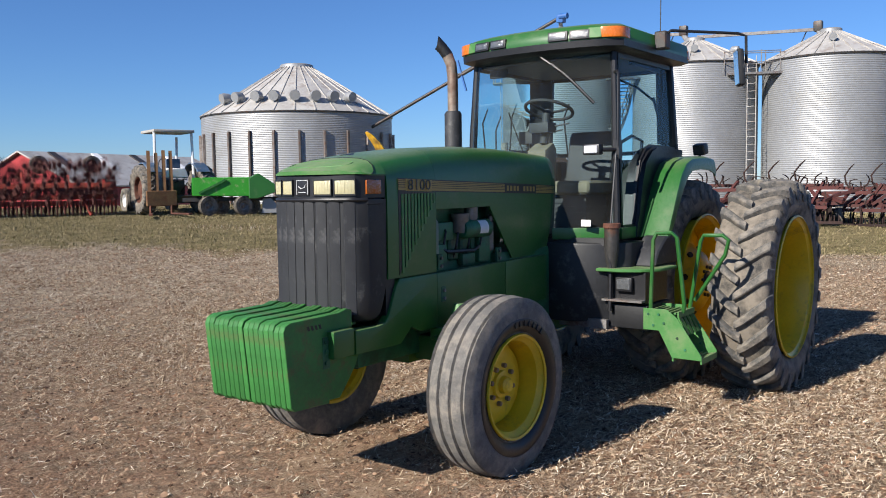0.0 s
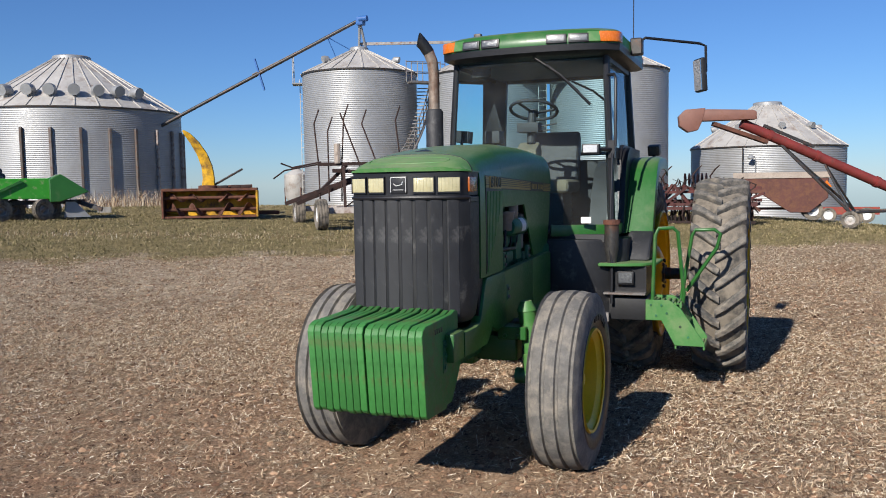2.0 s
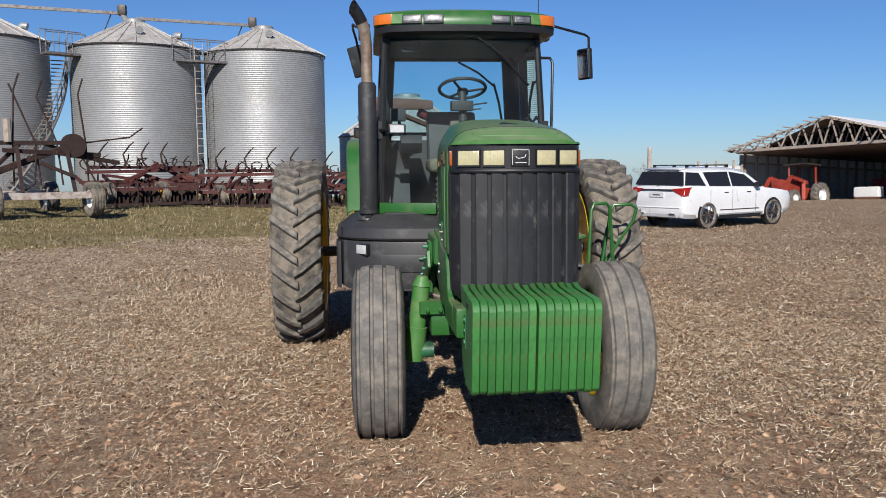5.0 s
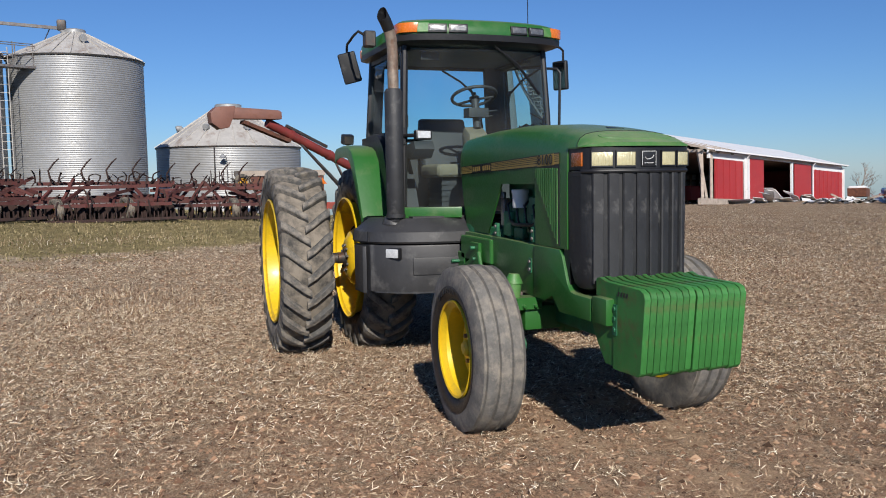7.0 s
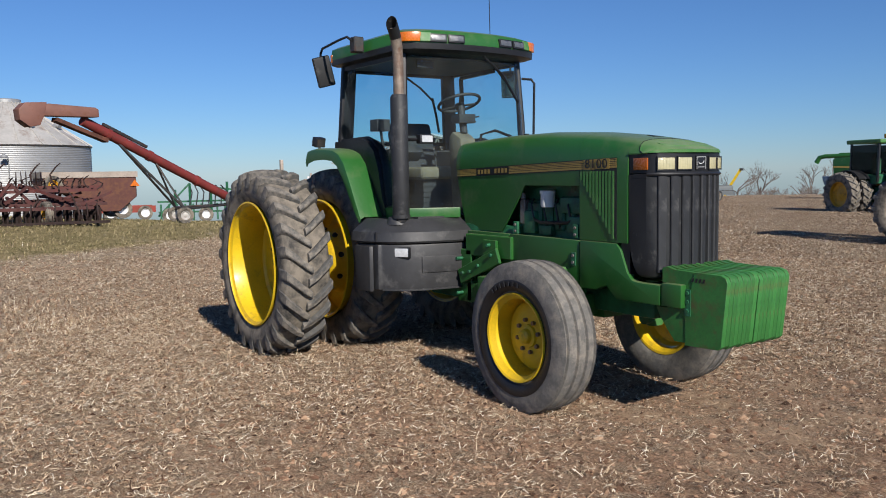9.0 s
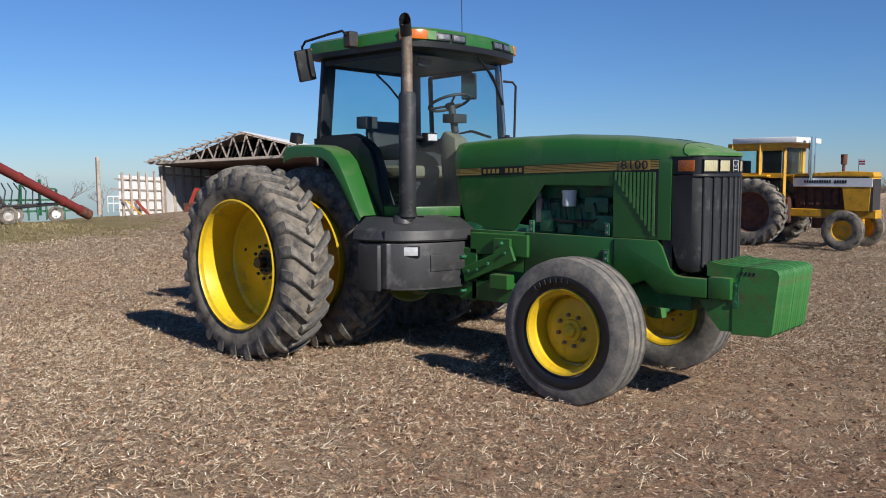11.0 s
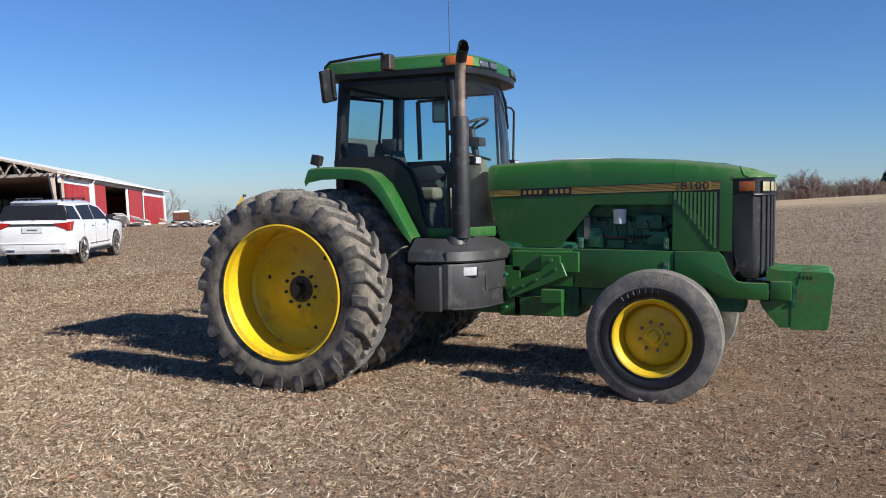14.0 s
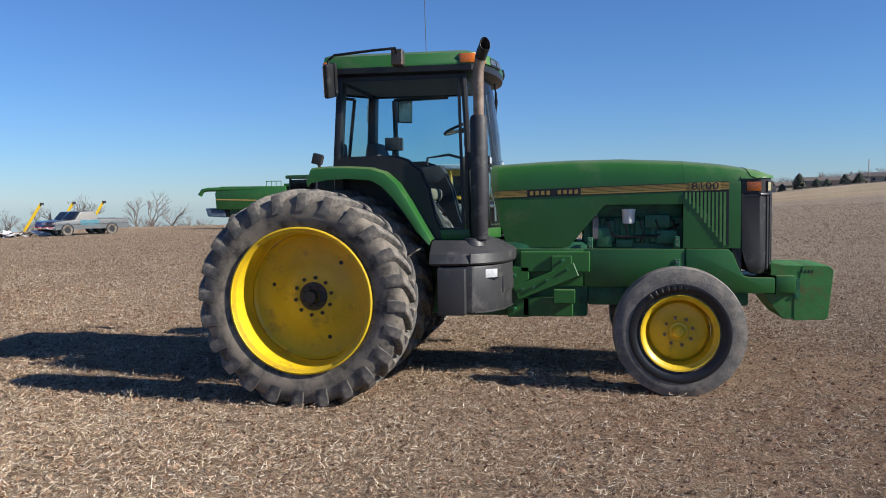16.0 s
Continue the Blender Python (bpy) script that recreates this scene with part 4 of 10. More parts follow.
FR, FZ, STEER = 0.54, 0.48, -1.0
front_rim = [(0.30, 0.125), (0.315, 0.13), (0.30, 0.12), (0.275, 0.10), (0.265, 0.0), (0.275, -0.10), (0.298, -0.118), (0.315, -0.135), (0.312, -0.145), (0.30, -0.14)]
front_hub = [(0.262, 0.04), (0.235, 0.005), (0.18, -0.012), (0.15, -0.01), (0.085, -0.012), (0.08, -0.03), (0.055, -0.034), (0.05, -0.065), (0.035, -0.08), (0.0, -0.082)]
fw = wheel(pose(2.942, -0.742, FZ, 0, 0, STEER), rib_tyre(FR, 0.305, 0.305), RUBBER_GREY, front_rim, front_hub, 8, 0.115, -0.012, tractor, "front_wheel", "front wheel with worn ribbed tyre and yellow rim")
bm = B()
lathe(bm, [(0.318, -0.118), (0.335, -0.139), (0.362, -0.151), (0.405, -0.1615), (0.41, -0.158)], "y", 64)
part("sidewall_band", bm, BLACK_CLEAN, fw, "clean black band round the rim on the tyre wall", smooth=50)
for k in range(7):
    bm = B()
    box(bm, -0.014, 0.014, -0.163, -0.155, 0.362, 0.402)
    o = part("lettering_bar", bevelled(bm, 0.003, 1), BLACK, fw)
    o.matrix_basis = pose(0, 0, 0, 0, -38 + 7.5 * k, 0)
copy_part(fw, pose(2.952, 0.745, FZ, 0, 0, STEER) @ Matrix.Diagonal((1, -1, 1, 1)), tractor)
# front axle with upright spindles
bm = B()
box(bm, 2.87, 3.03, -0.42, 0.42, 0.58, 0.74)
box(bm, 2.80, 3.10, -0.17, 0.17, 0.56, 0.80)
part("front_axle_beam", bevelled(bm, 0.02, 2), GREEN, tractor)
for side in (-1, 1):
    bm = B()
    tube(bm, [(2.96, side * 0.470, 0.90), (2.96, side * 0.505, 0.62)], 0.055, 16)
    tube(bm, [(2.96, side * 0.504, 0.63), (2.96, side * 0.530, 0.42)], 0.066, 16)
    tube(bm, [(2.96, side * 0.466, 0.95), (2.96, side * 0.470, 0.89)], [0.035, 0.062], 16)
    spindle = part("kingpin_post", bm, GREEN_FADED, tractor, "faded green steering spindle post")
    bm = B()
    disc_cyl(bm, (2.96, side * 0.40, FZ), (2.96, side * 0.72, FZ), 0.05, 14)
    part("stub_axle", bm, GREEN_DARK, spindle)
    bm = B()
    box(bm, 2.93, 3.06, side * 0.40 - 0.09, side * 0.40 + 0.09, 0.72, 0.80)
    for q in (-0.04, 0.04):
        disc_cyl(bm, (3.05, side * 0.40 + q, 0.745), (3.08, side * 0.40 + q, 0.745), 0.014, 8)
    part("axle_clamp", bevelled(bm, 0.006, 1), GREEN, tractor)
    bm = B()
    tube(bm, [(2.78, side * 0.1, 0.72), (2.80, side * 0.46, 0.82)], 0.02, 10)
    tube(bm, [(2.80, side * 0.46, 0.82), (2.93, side * 0.47, 0.80)], 0.026, 8)
    part("tie_rod", bm, STEEL, tractor)

# ---- cab ----


def curve_plan(x_rear, x_side, x_front, w, n=10):
    """Plan outline of the cab from the rear right corner round the bowed front to the rear left corner."""
    pts = [(x_rear, -w), (x_side, -w)]
    for k in range(1, n):
        f = -1 + 2 * k / n
        pts.append((x_side + (x_front - x_side) * (1 - f ** 2) ** 0.6, w * f))
    return pts + [(x_side, w), (x_rear, w)]


ANT = (0.56, 0.745)
roof = new("roof")
roof.parent = tractor
roof.location.y = 0.02
tagged(roof, "green cab roof with black underside lip")
bm = B()
levels = [(2.733, -0.02, 1.222, 1.408, 0.735), (2.765, -0.03, 1.225, 1.412, 0.738), (2.842, -0.02, 1.205, 1.388, 0.722), (2.868, 0.03, 1.15, 1.33, 0.67), (2.884, 0.12, 1.0, 1.16, 0.55)]
rings = []
for z, xr, xs, xf, w in levels:
    rings.append([bm.verts.new((x, y, z + 0.012)) for x, y in curve_plan(xr - 0.06, xs, xf, w, 14)])
for a, b in zip(rings, rings[1:]):
    for k in range(len(a)):
        bm.faces.new((a[k], a[(k + 1) % len(a)], b[(k + 1) % len(b)], b[k]))
bm.faces.new(rings[0][::-1]), bm.faces.new(rings[-1])
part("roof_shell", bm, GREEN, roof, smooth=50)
bm = B()
rings = []
for z, xr, xs, xf, w in ((2.676, 0.06, 1.12, 1.30, 0.65), (2.684, 0.0, 1.17, 1.36, 0.69), (2.702, -0.04, 1.22, 1.405, 0.735), (2.752, -0.05, 1.224, 1.41, 0.737)):
    rings.append([bm.verts.new((x, y, z)) for x, y in curve_plan(xr - 0.04, xs, xf, w, 14)])
for a, b in zip(rings, rings[1:]):
    for k in range(len(a)):
        bm.faces.new((a[k], a[(k + 1) % len(a)], b[(k + 1) % len(b)], b[k]))
bm.faces.new(rings[0][::-1]), bm.faces.new(rings[-1])
part("roof_lip", bm, BLACK_CLEAN, roof, smooth=50)


def on_front(y, out=0.0):
    """Point of the roof fascia at the offset y, and the turn of its face."""
    f = y / 0.738
    x = 1.225 + 0.186 * max(0.0, 1 - f * f) ** 0.6
    f2 = (abs(y) + 0.01) / 0.738
    x2 = 1.225 + 0.186 * max(0.0, 1 - f2 * f2) ** 0.6
    a = math.atan2((x - x2), 0.01) * (1 if y > 0 else -1)
    return x + out, math.degrees(a)


for y in (-0.44, -0.27, 0.27, 0.44):
    x, turn = on_front(y)
    base = pose(x - 0.012, y, 2.793, 0, -8, turn)
    bm = B()
    box(bm, 0, 0.022, -0.08, 0.08, -0.036, 0.036)
    lamp = part("roof_lamp", bevelled(bm, 0.006, 2), BLACK_CLEAN, roof, "black work lamp set in the roof edge")
    lamp.matrix_basis = base
    bm = B()
    box(bm, 0.02, 0.027, -0.066, 0.066, -0.024, 0.024)
    part("lens", bevelled(bm, 0.004, 2), WORK_LAMP, lamp, "clear lamp lens")
for side in (-1, 1):
    bm = B()
    rim = [(1.13, 0.744), (1.205, 0.746), (1.25, 0.735), (1.28, 0.71), (1.312, 0.66), (1.334, 0.60)]
    prism(bm, [(x, side * y) for x, y in rim] + [(x - 0.05, side * (y - 0.05)) for x, y in rim[::-1]], "z", 2.762, 2.842)
    part("roof_signal", bevelled(bm, 0.006, 2), AMBER, roof, "amber flasher lens wrapping the roof corner")
    bm = B()
    box(bm, 0.0, 0.012, -0.05, 0.05, -0.04, 0.04)
    o = part("fascia_panel", bevelled(bm, 0.004, 1), GREEN_FADED, roof)
    x, turn = on_front(side * 0.55)
    o.matrix_basis = pose(x - 0.004, side * 0.555, 2.80, 0, -8, turn)
    bm = B()
    box(bm, -0.02, 0.02, -0.04, 0.04, -0.04, 0.04)
    o = part("rear_signal", bevelled(bm, 0.01, 2), AMBER, roof, "amber rear flasher")
    o.matrix_basis = pose(-0.075, side * 0.70, 2.77)
bm = B()
tube(bm, [(ANT[0], ANT[1], 2.86), (ANT[0] - 0.01, ANT[1], 3.3), (ANT[0] - 0.02, ANT[1], 3.8)], 0.004, 6)
part("antenna", bm, BLACK_CLEAN, roof)
bm = B()
box(bm, 0.06, 1.12, -0.60, 0.60, 2.656, 2.672)
part("headliner", bm, HEADLINER, roof, "pale grey headliner")
# posts
frame_mat = BLACK_CLEAN
for side in (-1, 1):
    bm = B()
    tube(bm, [(1.14, side * 0.632, 2.69), (1.175, side * 0.66, 2.1), (1.19, side * 0.685, 1.30)], [0.026, 0.028, 0.028], 8)
    part("front_post", bm, frame_mat, tractor)
    bm = B()
    beam(bm, (0.04, side * 0.585, 2.69), (0.0, side * 0.635, 1.82), 0.15, 0.06, up=(1, 0, 0))
    part("rear_post", bevelled(bm, 0.02, 2), frame_mat, tractor)
    bm = B()
    beam(bm, (1.10, side * 0.648, 2.68), (1.14, side * 0.70, 1.32), 0.018, 0.025, up=(1, 0, 0))
    part("door_seal", bm, frame_mat, tractor)
    # side pane, cut round the fender
    b2 = B()

    def side_y(z):
        return side * (0.70 - (z - 1.32) * 0.048)
    edge = [(0.03, 2.675), (0.02, 1.968), (0.54, 1.978), (0.65, 1.942), (0.765, 1.851), (0.838, 1.687), (0.895, 1.44), (0.934, 1.34), (1.15, 1.34), (1.11, 2.675)]
    vs = [b2.verts.new((x, side_y(z), z)) for x, z in edge]
    b2.faces.new(vs)
    bmesh.ops.triangulate(b2, faces=b2.faces)
    o = part("side_window", b2, GLASS, tractor, "tinted side window", smooth=0)
    o.visible_shadow = False
    b2 = B()
    for (xa, za), (xb, zb) in zip(edge[1:], edge[2:9]):
        beam(b2, (xa, side_y(za) + side * 0.004, za), (xb, side_y(zb) + side * 0.004, zb), 0.022, 0.03, up=(0, 1, 0))
    part("window_frame", b2, frame_mat, tractor)
    b2 = B()
    liner = [(0.0, 1.955), (0.54, 1.965), (0.65, 1.93), (0.765, 1.838), (0.838, 1.674), (0.895, 1.427), (0.934, 1.34), (0.95, 1.25), (0.88, 1.25), (0.79, 1.40), (0.69, 1.57), (0.59, 1.73), (0.49, 1.82), (0.38, 1.855), (0.0, 1.868)]
    prism(b2, liner, "y", *sorted((side * 0.60, side * 0.742)))
    part("fender_liner", b2, frame_mat, tractor, "black trim between fender and cab glass")
    b2 = B()
    beam(b2, (0.03, side_y(2.66), 2.66), (1.12, side_y(2.66), 2.66), 0.03, 0.04)
    part("window_header", b2, frame_mat, tractor)
    b2 = B()
    box(b2, 0.90, 1.20, side * 0.71 - 0.025, side * 0.71 + 0.025, 1.245, 1.335)
    part("cab_sill", bevelled(b2, 0.012, 2), GREEN, tractor, "green cab sill below the glass")
    b2 = B()
    beam(b2, (1.20, side * 0.70, 1.29), (1.40, side * 0.24, 1.29), 0.045, 0.09)
    part("cab_sill", bevelled(b2, 0.01, 2), GREEN, tractor)
# bowed windscreen
bm = B()
rows = []
for z, x_side, x_front, w in ((2.68, 1.145, 1.31, 0.635), (2.2, 1.18, 1.38, 0.66), (1.8, 1.195, 1.41, 0.675), (1.335, 1.205, 1.43, 0.69)):
    rows.append([(x_side + (x_front - x_side) * (1 - f * f) ** 0.7, w * f, z) for f in np.linspace(-1, 1, 21)])
sheet(bm, rows)
o = part("windscreen", bm, GLASS, tractor, "bowed tinted windscreen", smooth=60)
o.visible_shadow = False
bm = B()
sheet(bm, [[(0.03, -0.62, 2.665), (0.03, 0.62, 2.665)], [(-0.01, -0.68, 1.92), (-0.01, 0.68, 1.92)]])
o = part("rear_window", bm, GLASS, tractor, "tinted rear window", smooth=0)
o.visible_shadow = False
bm = B()
for a, b in (((0.03, -0.62, 2.645), (0.03, 0.62, 2.645)), ((-0.01, -0.68, 1.94), (-0.01, 0.68, 1.94))):
    beam(bm, a, b, 0.03, 0.035)
part("rear_window_frame", bm, frame_mat, tractor)
# wiper, inside mirror
bm = B()
tube(bm, [(1.335, 0.09, 2.675), (1.335, 0.30, 2.53), (1.295, 0.45, 2.385)], 0.009, 6)
tube(bm, [(1.335, 0.20, 2.605), (1.315, 0.36, 2.47), (1.275, 0.535, 2.285)], 0.012, 6)
part("wiper", bm, BLACK_CLEAN, tractor)
bm = B()
tube(bm, [(-0.02, 0.10, 2.63), (-0.05, 0.30, 2.53), (-0.05, 0.47, 2.39)], 0.011, 6)
tube(bm, [(-0.05, 0.45, 2.43), (-0.055, 0.50, 2.25), (-0.05, 0.53, 2.07)], 0.013, 6)
part("rear_wiper", bm, BLACK_CLEAN, tractor)
bm = B()
beam(bm, (0.24, 0.62, 2.615), (0.80, 0.62, 2.63), 0.03, 0.03)
beam(bm, (0.24, 0.62, 2.615), (0.25, 0.64, 2.0), 0.03, 0.04)
part("door_frame", bm, BLACK_CLEAN, tractor)
# inside: floor, rear bulkhead, seat, column, console
bm = B()
box(bm, 0.0, 1.36, -0.66, 0.66, 1.20, 1.26)
prism(bm, [(0.02, 1.2), (0.02, 1.86), (0.34, 1.85), (0.50, 1.78), (0.66, 1.56), (0.80, 1.26)], "y", -0.60, -0.42)
prism(bm, [(0.02, 1.2), (0.02, 1.86), (0.34, 1.85), (0.50, 1.78), (0.66, 1.56), (0.80, 1.26)], "y", 0.42, 0.60)
box(bm, -0.02, 0.06, -0.68, 0.68, 1.2, 1.88)
part("cab_floor", bm, INTERIOR, tractor)
bm = B()
box(bm, 0.28, 0.80, -0.25, 0.25, 1.58, 1.70)
part("seat_cushion", bevelled(bm, 0.05, 3), SEAT_CLOTH, tractor, "tan cloth driver seat cushion")
bm = B()
prism(bm, [(0.22, 1.66), (0.36, 1.66), (0.28, 2.02), (0.24, 2.14), (0.16, 2.14), (0.14, 2.02)], "y", -0.23, 0.23)
part("seat_back", bevelled(bm, 0.04, 3), INTERIOR, tractor, "dark high seat back")
bm = B()
box(bm, 0.35, 0.72, -0.18, 0.18, 1.26, 1.58)
for k in range(5):
    box(bm, 0.34, 0.73, -0.19, 0.19, 1.31 + 0.05 * k, 1.33 + 0.05 * k)
part("seat_base", bm, INTERIOR, tractor)
bm = B()
prism(bm, [(0.30, 1.75), (0.85, 1.75), (0.95, 1.83), (0.90, 1.90), (0.55, 1.86), (0.30, 1.86)], "y", -0.50, -0.32)
box(bm, 0.42, 0.56, -0.58, -0.44, 2.04, 2.15)
tube(bm, [(0.48, -0.47, 1.86), (0.48, -0.50, 2.06)], 0.015, 8)
part("armrest_console", bevelled(bm, 0.015, 2), INTERIOR, tractor)
bm = B()
prism(bm, [(1.08, 1.26), (1.30, 1.26), (1.22, 1.95), (1.08, 2.02), (1.02, 1.95)], "y", -0.10, 0.08)
part("steering_column", bevelled(bm, 0.03, 2), SEAT_CLOTH, tractor, "tan steering column shroud")
bm = B()
box(bm, 1.06, 1.20, -0.09, 0.09, 2.09, 2.17)
tube(bm, [(1.13, 0.01, 2.0), (1.08, 0.01, 2.25)], 0.035, 10)
tube(bm, [(1.10, 0.08, 2.14), (1.08, 0.22, 2.16)], 0.008, 6)
tube(bm, [(1.10, 0.08, 2.10), (1.10, 0.17, 2.11)], 0.007, 6)
part("instrument_pod", bevelled(bm, 0.02, 2), INTERIOR, tractor)
bm = B()
n = 36
ring = [(0.195 * math.cos(2 * math.pi * k / n), 0.195 * math.sin(2 * math.pi * k / n), 0) for k in range(n + 1)]
tube(bm, ring, 0.014, 8, caps=False)
for a in (90, 210, 330):
    tube(bm, [(0, 0, -0.03), (0.19 * math.cos(radians(a)), 0.19 * math.sin(radians(a)), 0)], 0.011, 6)
disc_cyl(bm, (0, 0, -0.05), (0, 0, -0.01), 0.045, 14)
o = part("steering_wheel", bm, INTERIOR, tractor, "black three-spoke steering wheel")
o.matrix_basis = pose(1.05, 0.015, 2.28, 0, -20, 0)
bm = B()
box(bm, 1.12, 1.15, -0.50, -0.33, 2.565, 2.64)
part("inside_mirror", bevelled(bm, 0.01, 2), GREY_BLACK, tractor)
bm = B()
tube(bm, [(0.55, 0.58, 1.55), (0.58, 0.62, 2.02), (0.80, 0.63, 2.05), (1.05, 0.63, 1.98)], 0.014, 6)
part("door_grab_rail", bm, BLACK_CLEAN, tractor)
bm = B()
tube(bm, [(1.18, 0.66, 2.52), (1.25, 0.72, 2.51), (1.275, 0.735, 2.47), (1.265, 0.73, 1.95)], 0.012, 8)
part("hand_rail", bm, BLACK_CLEAN, tractor)
# fenders
for side in (-1, 1):
    prof = [(-0.17, 1.80, 1.72), (-0.14, 1.872, 1.75), (0.0, 1.882, 1.775), (0.20, 1.88, 1.78), (0.38, 1.868, 1.765), (0.50, 1.83, 1.72), (0.60, 1.74, 1.62), (0.70, 1.585, 1.49), (0.80, 1.41, 1.34), (0.895, 1.25, 1.25)]
    bm = B()
    rows = []
    for x, z_top, z_low in prof:
        rows.append([(x, side * 0.74, z_top - 0.01), (x, side * 0.80, z_top + 0.004), (x, side * 0.93, z_top + 0.004), (x, side * 0.965, z_top - 0.012), (x - 0.01, side * 0.972, z_top - 0.04), (x - 0.03 if x > 0.45 else x, side * 0.97, z_low)])
    sheet(bm, rows)
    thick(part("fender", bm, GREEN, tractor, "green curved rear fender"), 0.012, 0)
    bm = B()
    box(bm, -0.045, 0.035, -0.055, 0.055, -0.045, 0.05)
    lamp = part("fender_lamp", bevelled(bm, 0.012, 2), BLACK_CLEAN, tractor, "black work lamp on the fender")
    lamp.matrix_basis = pose(-0.11, side * 0.86, 1.955, 0, 14, side * -8)
    bm = B()
    box(bm, 0.03, 0.04, -0.042, 0.042, -0.032, 0.036)
    part("lens", bm, DARK_STEEL, lamp)
    bm = B()
    tube(bm, [(-0.09, side * 0.86, 1.87), (-0.11, side * 0.86, 1.93)], 0.014, 8)
    part("lamp_stalk", bm, BLACK_CLEAN, tractor)
    # lamps on arms by the front posts
    bm = B()
    tube(bm, [(1.20, side * 0.69, 1.93), (1.26, side * 0.66, 1.93), (1.31, side * 0.60, 1.93)], 0.016, 8)
    box(bm, 1.16, 1.22, side * 0.69 - 0.025, side * 0.69 + 0.025, 1.86, 2.0)
    part("lamp_arm", bm, BLACK_CLEAN, tractor)
    bm = B()
    box(bm, 1.29, 1.36, side * 0.55 - 0.07, side * 0.55 + 0.07, 1.892, 1.972)
    lamp = part("cab_lamp", bevelled(bm, 0.012, 2), BLACK_CLEAN, tractor, "small rectangular work lamp")
    bm = B()
    box(bm, 1.358, 1.368, side * 0.55 - 0.056, side * 0.55 + 0.056, 1.903, 1.961)
    part("lens", bevelled(bm, 0.004, 1), CLEAR_LENS, lamp, "clear lamp lens")
# mirrors on swing arms
bm = B()
tube(bm, [(0.60, 0.74, 2.80), (0.60, 0.87, 2.88), (0.22, 1.28, 2.86), (0.18, 1.33, 2.84), (0.18, 1.335, 2.62)], 0.012, 8)
part("mirror_arm", bm, BLACK_CLEAN, tractor)
bm = B()
box(bm, -0.03, 0.02, -0.085, 0.085, -0.145, 0.145)
o = part("mirror", bevelled(bm, 0.02, 3), BLACK, tractor, "black side mirror housing")
o.matrix_basis = pose(0.20, 1.295, 2.588, 0, -4, 118)
bm = B()
box(bm, -0.036, -0.029, -0.072, 0.072, -0.13, 0.13)
part("mirror_glass", bm, CHROME, o, "mirror glass")
bm = B()
tube(bm, [(0.60, -0.76, 2.80), (0.60, -0.90, 2.875), (0.42, -0.90, 2.865), (0.06, -0.88, 2.84), (0.0, -0.87, 2.80), (0.0, -0.865, 2.62)], 0.012, 8)
part("mirror_arm", bm, BLACK_CLEAN, tractor)
for side in (-1, 1):
    bm = B()
    box(bm, 0.55, 0.65, side * 0.80 - 0.05, side * 0.80 + 0.05, 2.74, 2.88)
    part("mirror_bracket", bevelled(bm, 0.01, 1), DARK_STEEL, tractor)
bm = B()
box(bm, -0.03, 0.02, -0.085, 0.085, -0.145, 0.145)
o = part("mirror", bevelled(bm, 0.02, 3), BLACK, tractor, "black side mirror swung back")
o.matrix_basis = pose(0.02, -0.85, 2.63, 14, 6, -14)
bm = B()
box(bm, -0.036, -0.029, -0.072, 0.072, -0.13, 0.13)
part("mirror_glass", bm, CHROME, o, "mirror glass")
# exhaust
bm = B()
tube(bm, [(1.29, -0.785, 1.22), (1.29, -0.785, 1.28), (1.29, -0.785, 2.28), (1.29, -0.785, 2.305)], [0.05, 0.074, 0.074, 0.06], 24)
tube(bm, [(1.29, -0.785, 1.255), (1.29, -0.785, 1.285)], 0.08, 24)
part("muffler", bm, GREY_BLACK, tractor, "dark grey upright muffler")
bm = B()
pipe = [(1.29, -0.785, 2.29), (1.29, -0.785, 2.60), (1.295, -0.795, 2.70), (1.315, -0.82, 2.78), (1.338, -0.852, 2.835)]
tube(bm, pipe, [0.045, 0.045, 0.046, 0.047, 0.0475], 18, caps=False)
thick(part("exhaust_pipe", bm, EXHAUST, tractor, "scaled rusty exhaust stack with curved tip"), 0.004)
bm = B()
tube(bm, [(1.312, -0.818, 2.775), (1.335, -0.848, 2.83), (1.355, -0.875, 2.865)], [0.0485, 0.0490, 0.0495], 18, caps=False)
for v in bm.verts:
    if v.co.z > 2.835 - 0.6 * (v.co.x - 1.345):
        v.co += Vector((0.33, -0.44, 0.6)) * max(0.0, v.co.z - 2.845) * 1.3
thick(part("stack_tip", bm, BLACK, tractor, "soot-black stack tip"), 0.003)
# toolbox and tank shrouds
bm = B()
rings = []
for z, plan in ((1.046, [(0.90, -0.19), (1.558, -0.19), (1.545, -0.40), (1.50, -0.64), (1.43, -0.80), (1.33, -0.93), (1.22, -1.0), (1.10, -1.045), (0.90, -1.05)]),
                (1.062, [(0.90, -0.19), (1.57, -0.19), (1.556, -0.40), (1.51, -0.645), (1.44, -0.81), (1.34, -0.945), (1.23, -1.015), (1.10, -1.06), (0.90, -1.065)]),
                (1.140, [(0.90, -0.19), (1.565, -0.19), (1.55, -0.40), (1.50, -0.64), (1.425, -0.80), (1.33, -0.93), (1.22, -1.0), (1.10, -1.045), (0.90, -1.05)]),
                (1.158, [(0.90, -0.19), (1.545, -0.19), (1.53, -0.40), (1.485, -0.63), (1.41, -0.785), (1.315, -0.91), (1.21, -0.98), (1.09, -1.02), (0.90, -1.03)]),
                (1.246, [(0.90, -0.19), (1.36, -0.19), (1.37, -0.40), (1.375, -0.62), (1.345, -0.74), (1.25, -0.82), (1.15, -0.87), (1.05, -0.90), (0.90, -0.91)])):
    rings.append([bm.verts.new((x, y, z)) for x, y in plan])
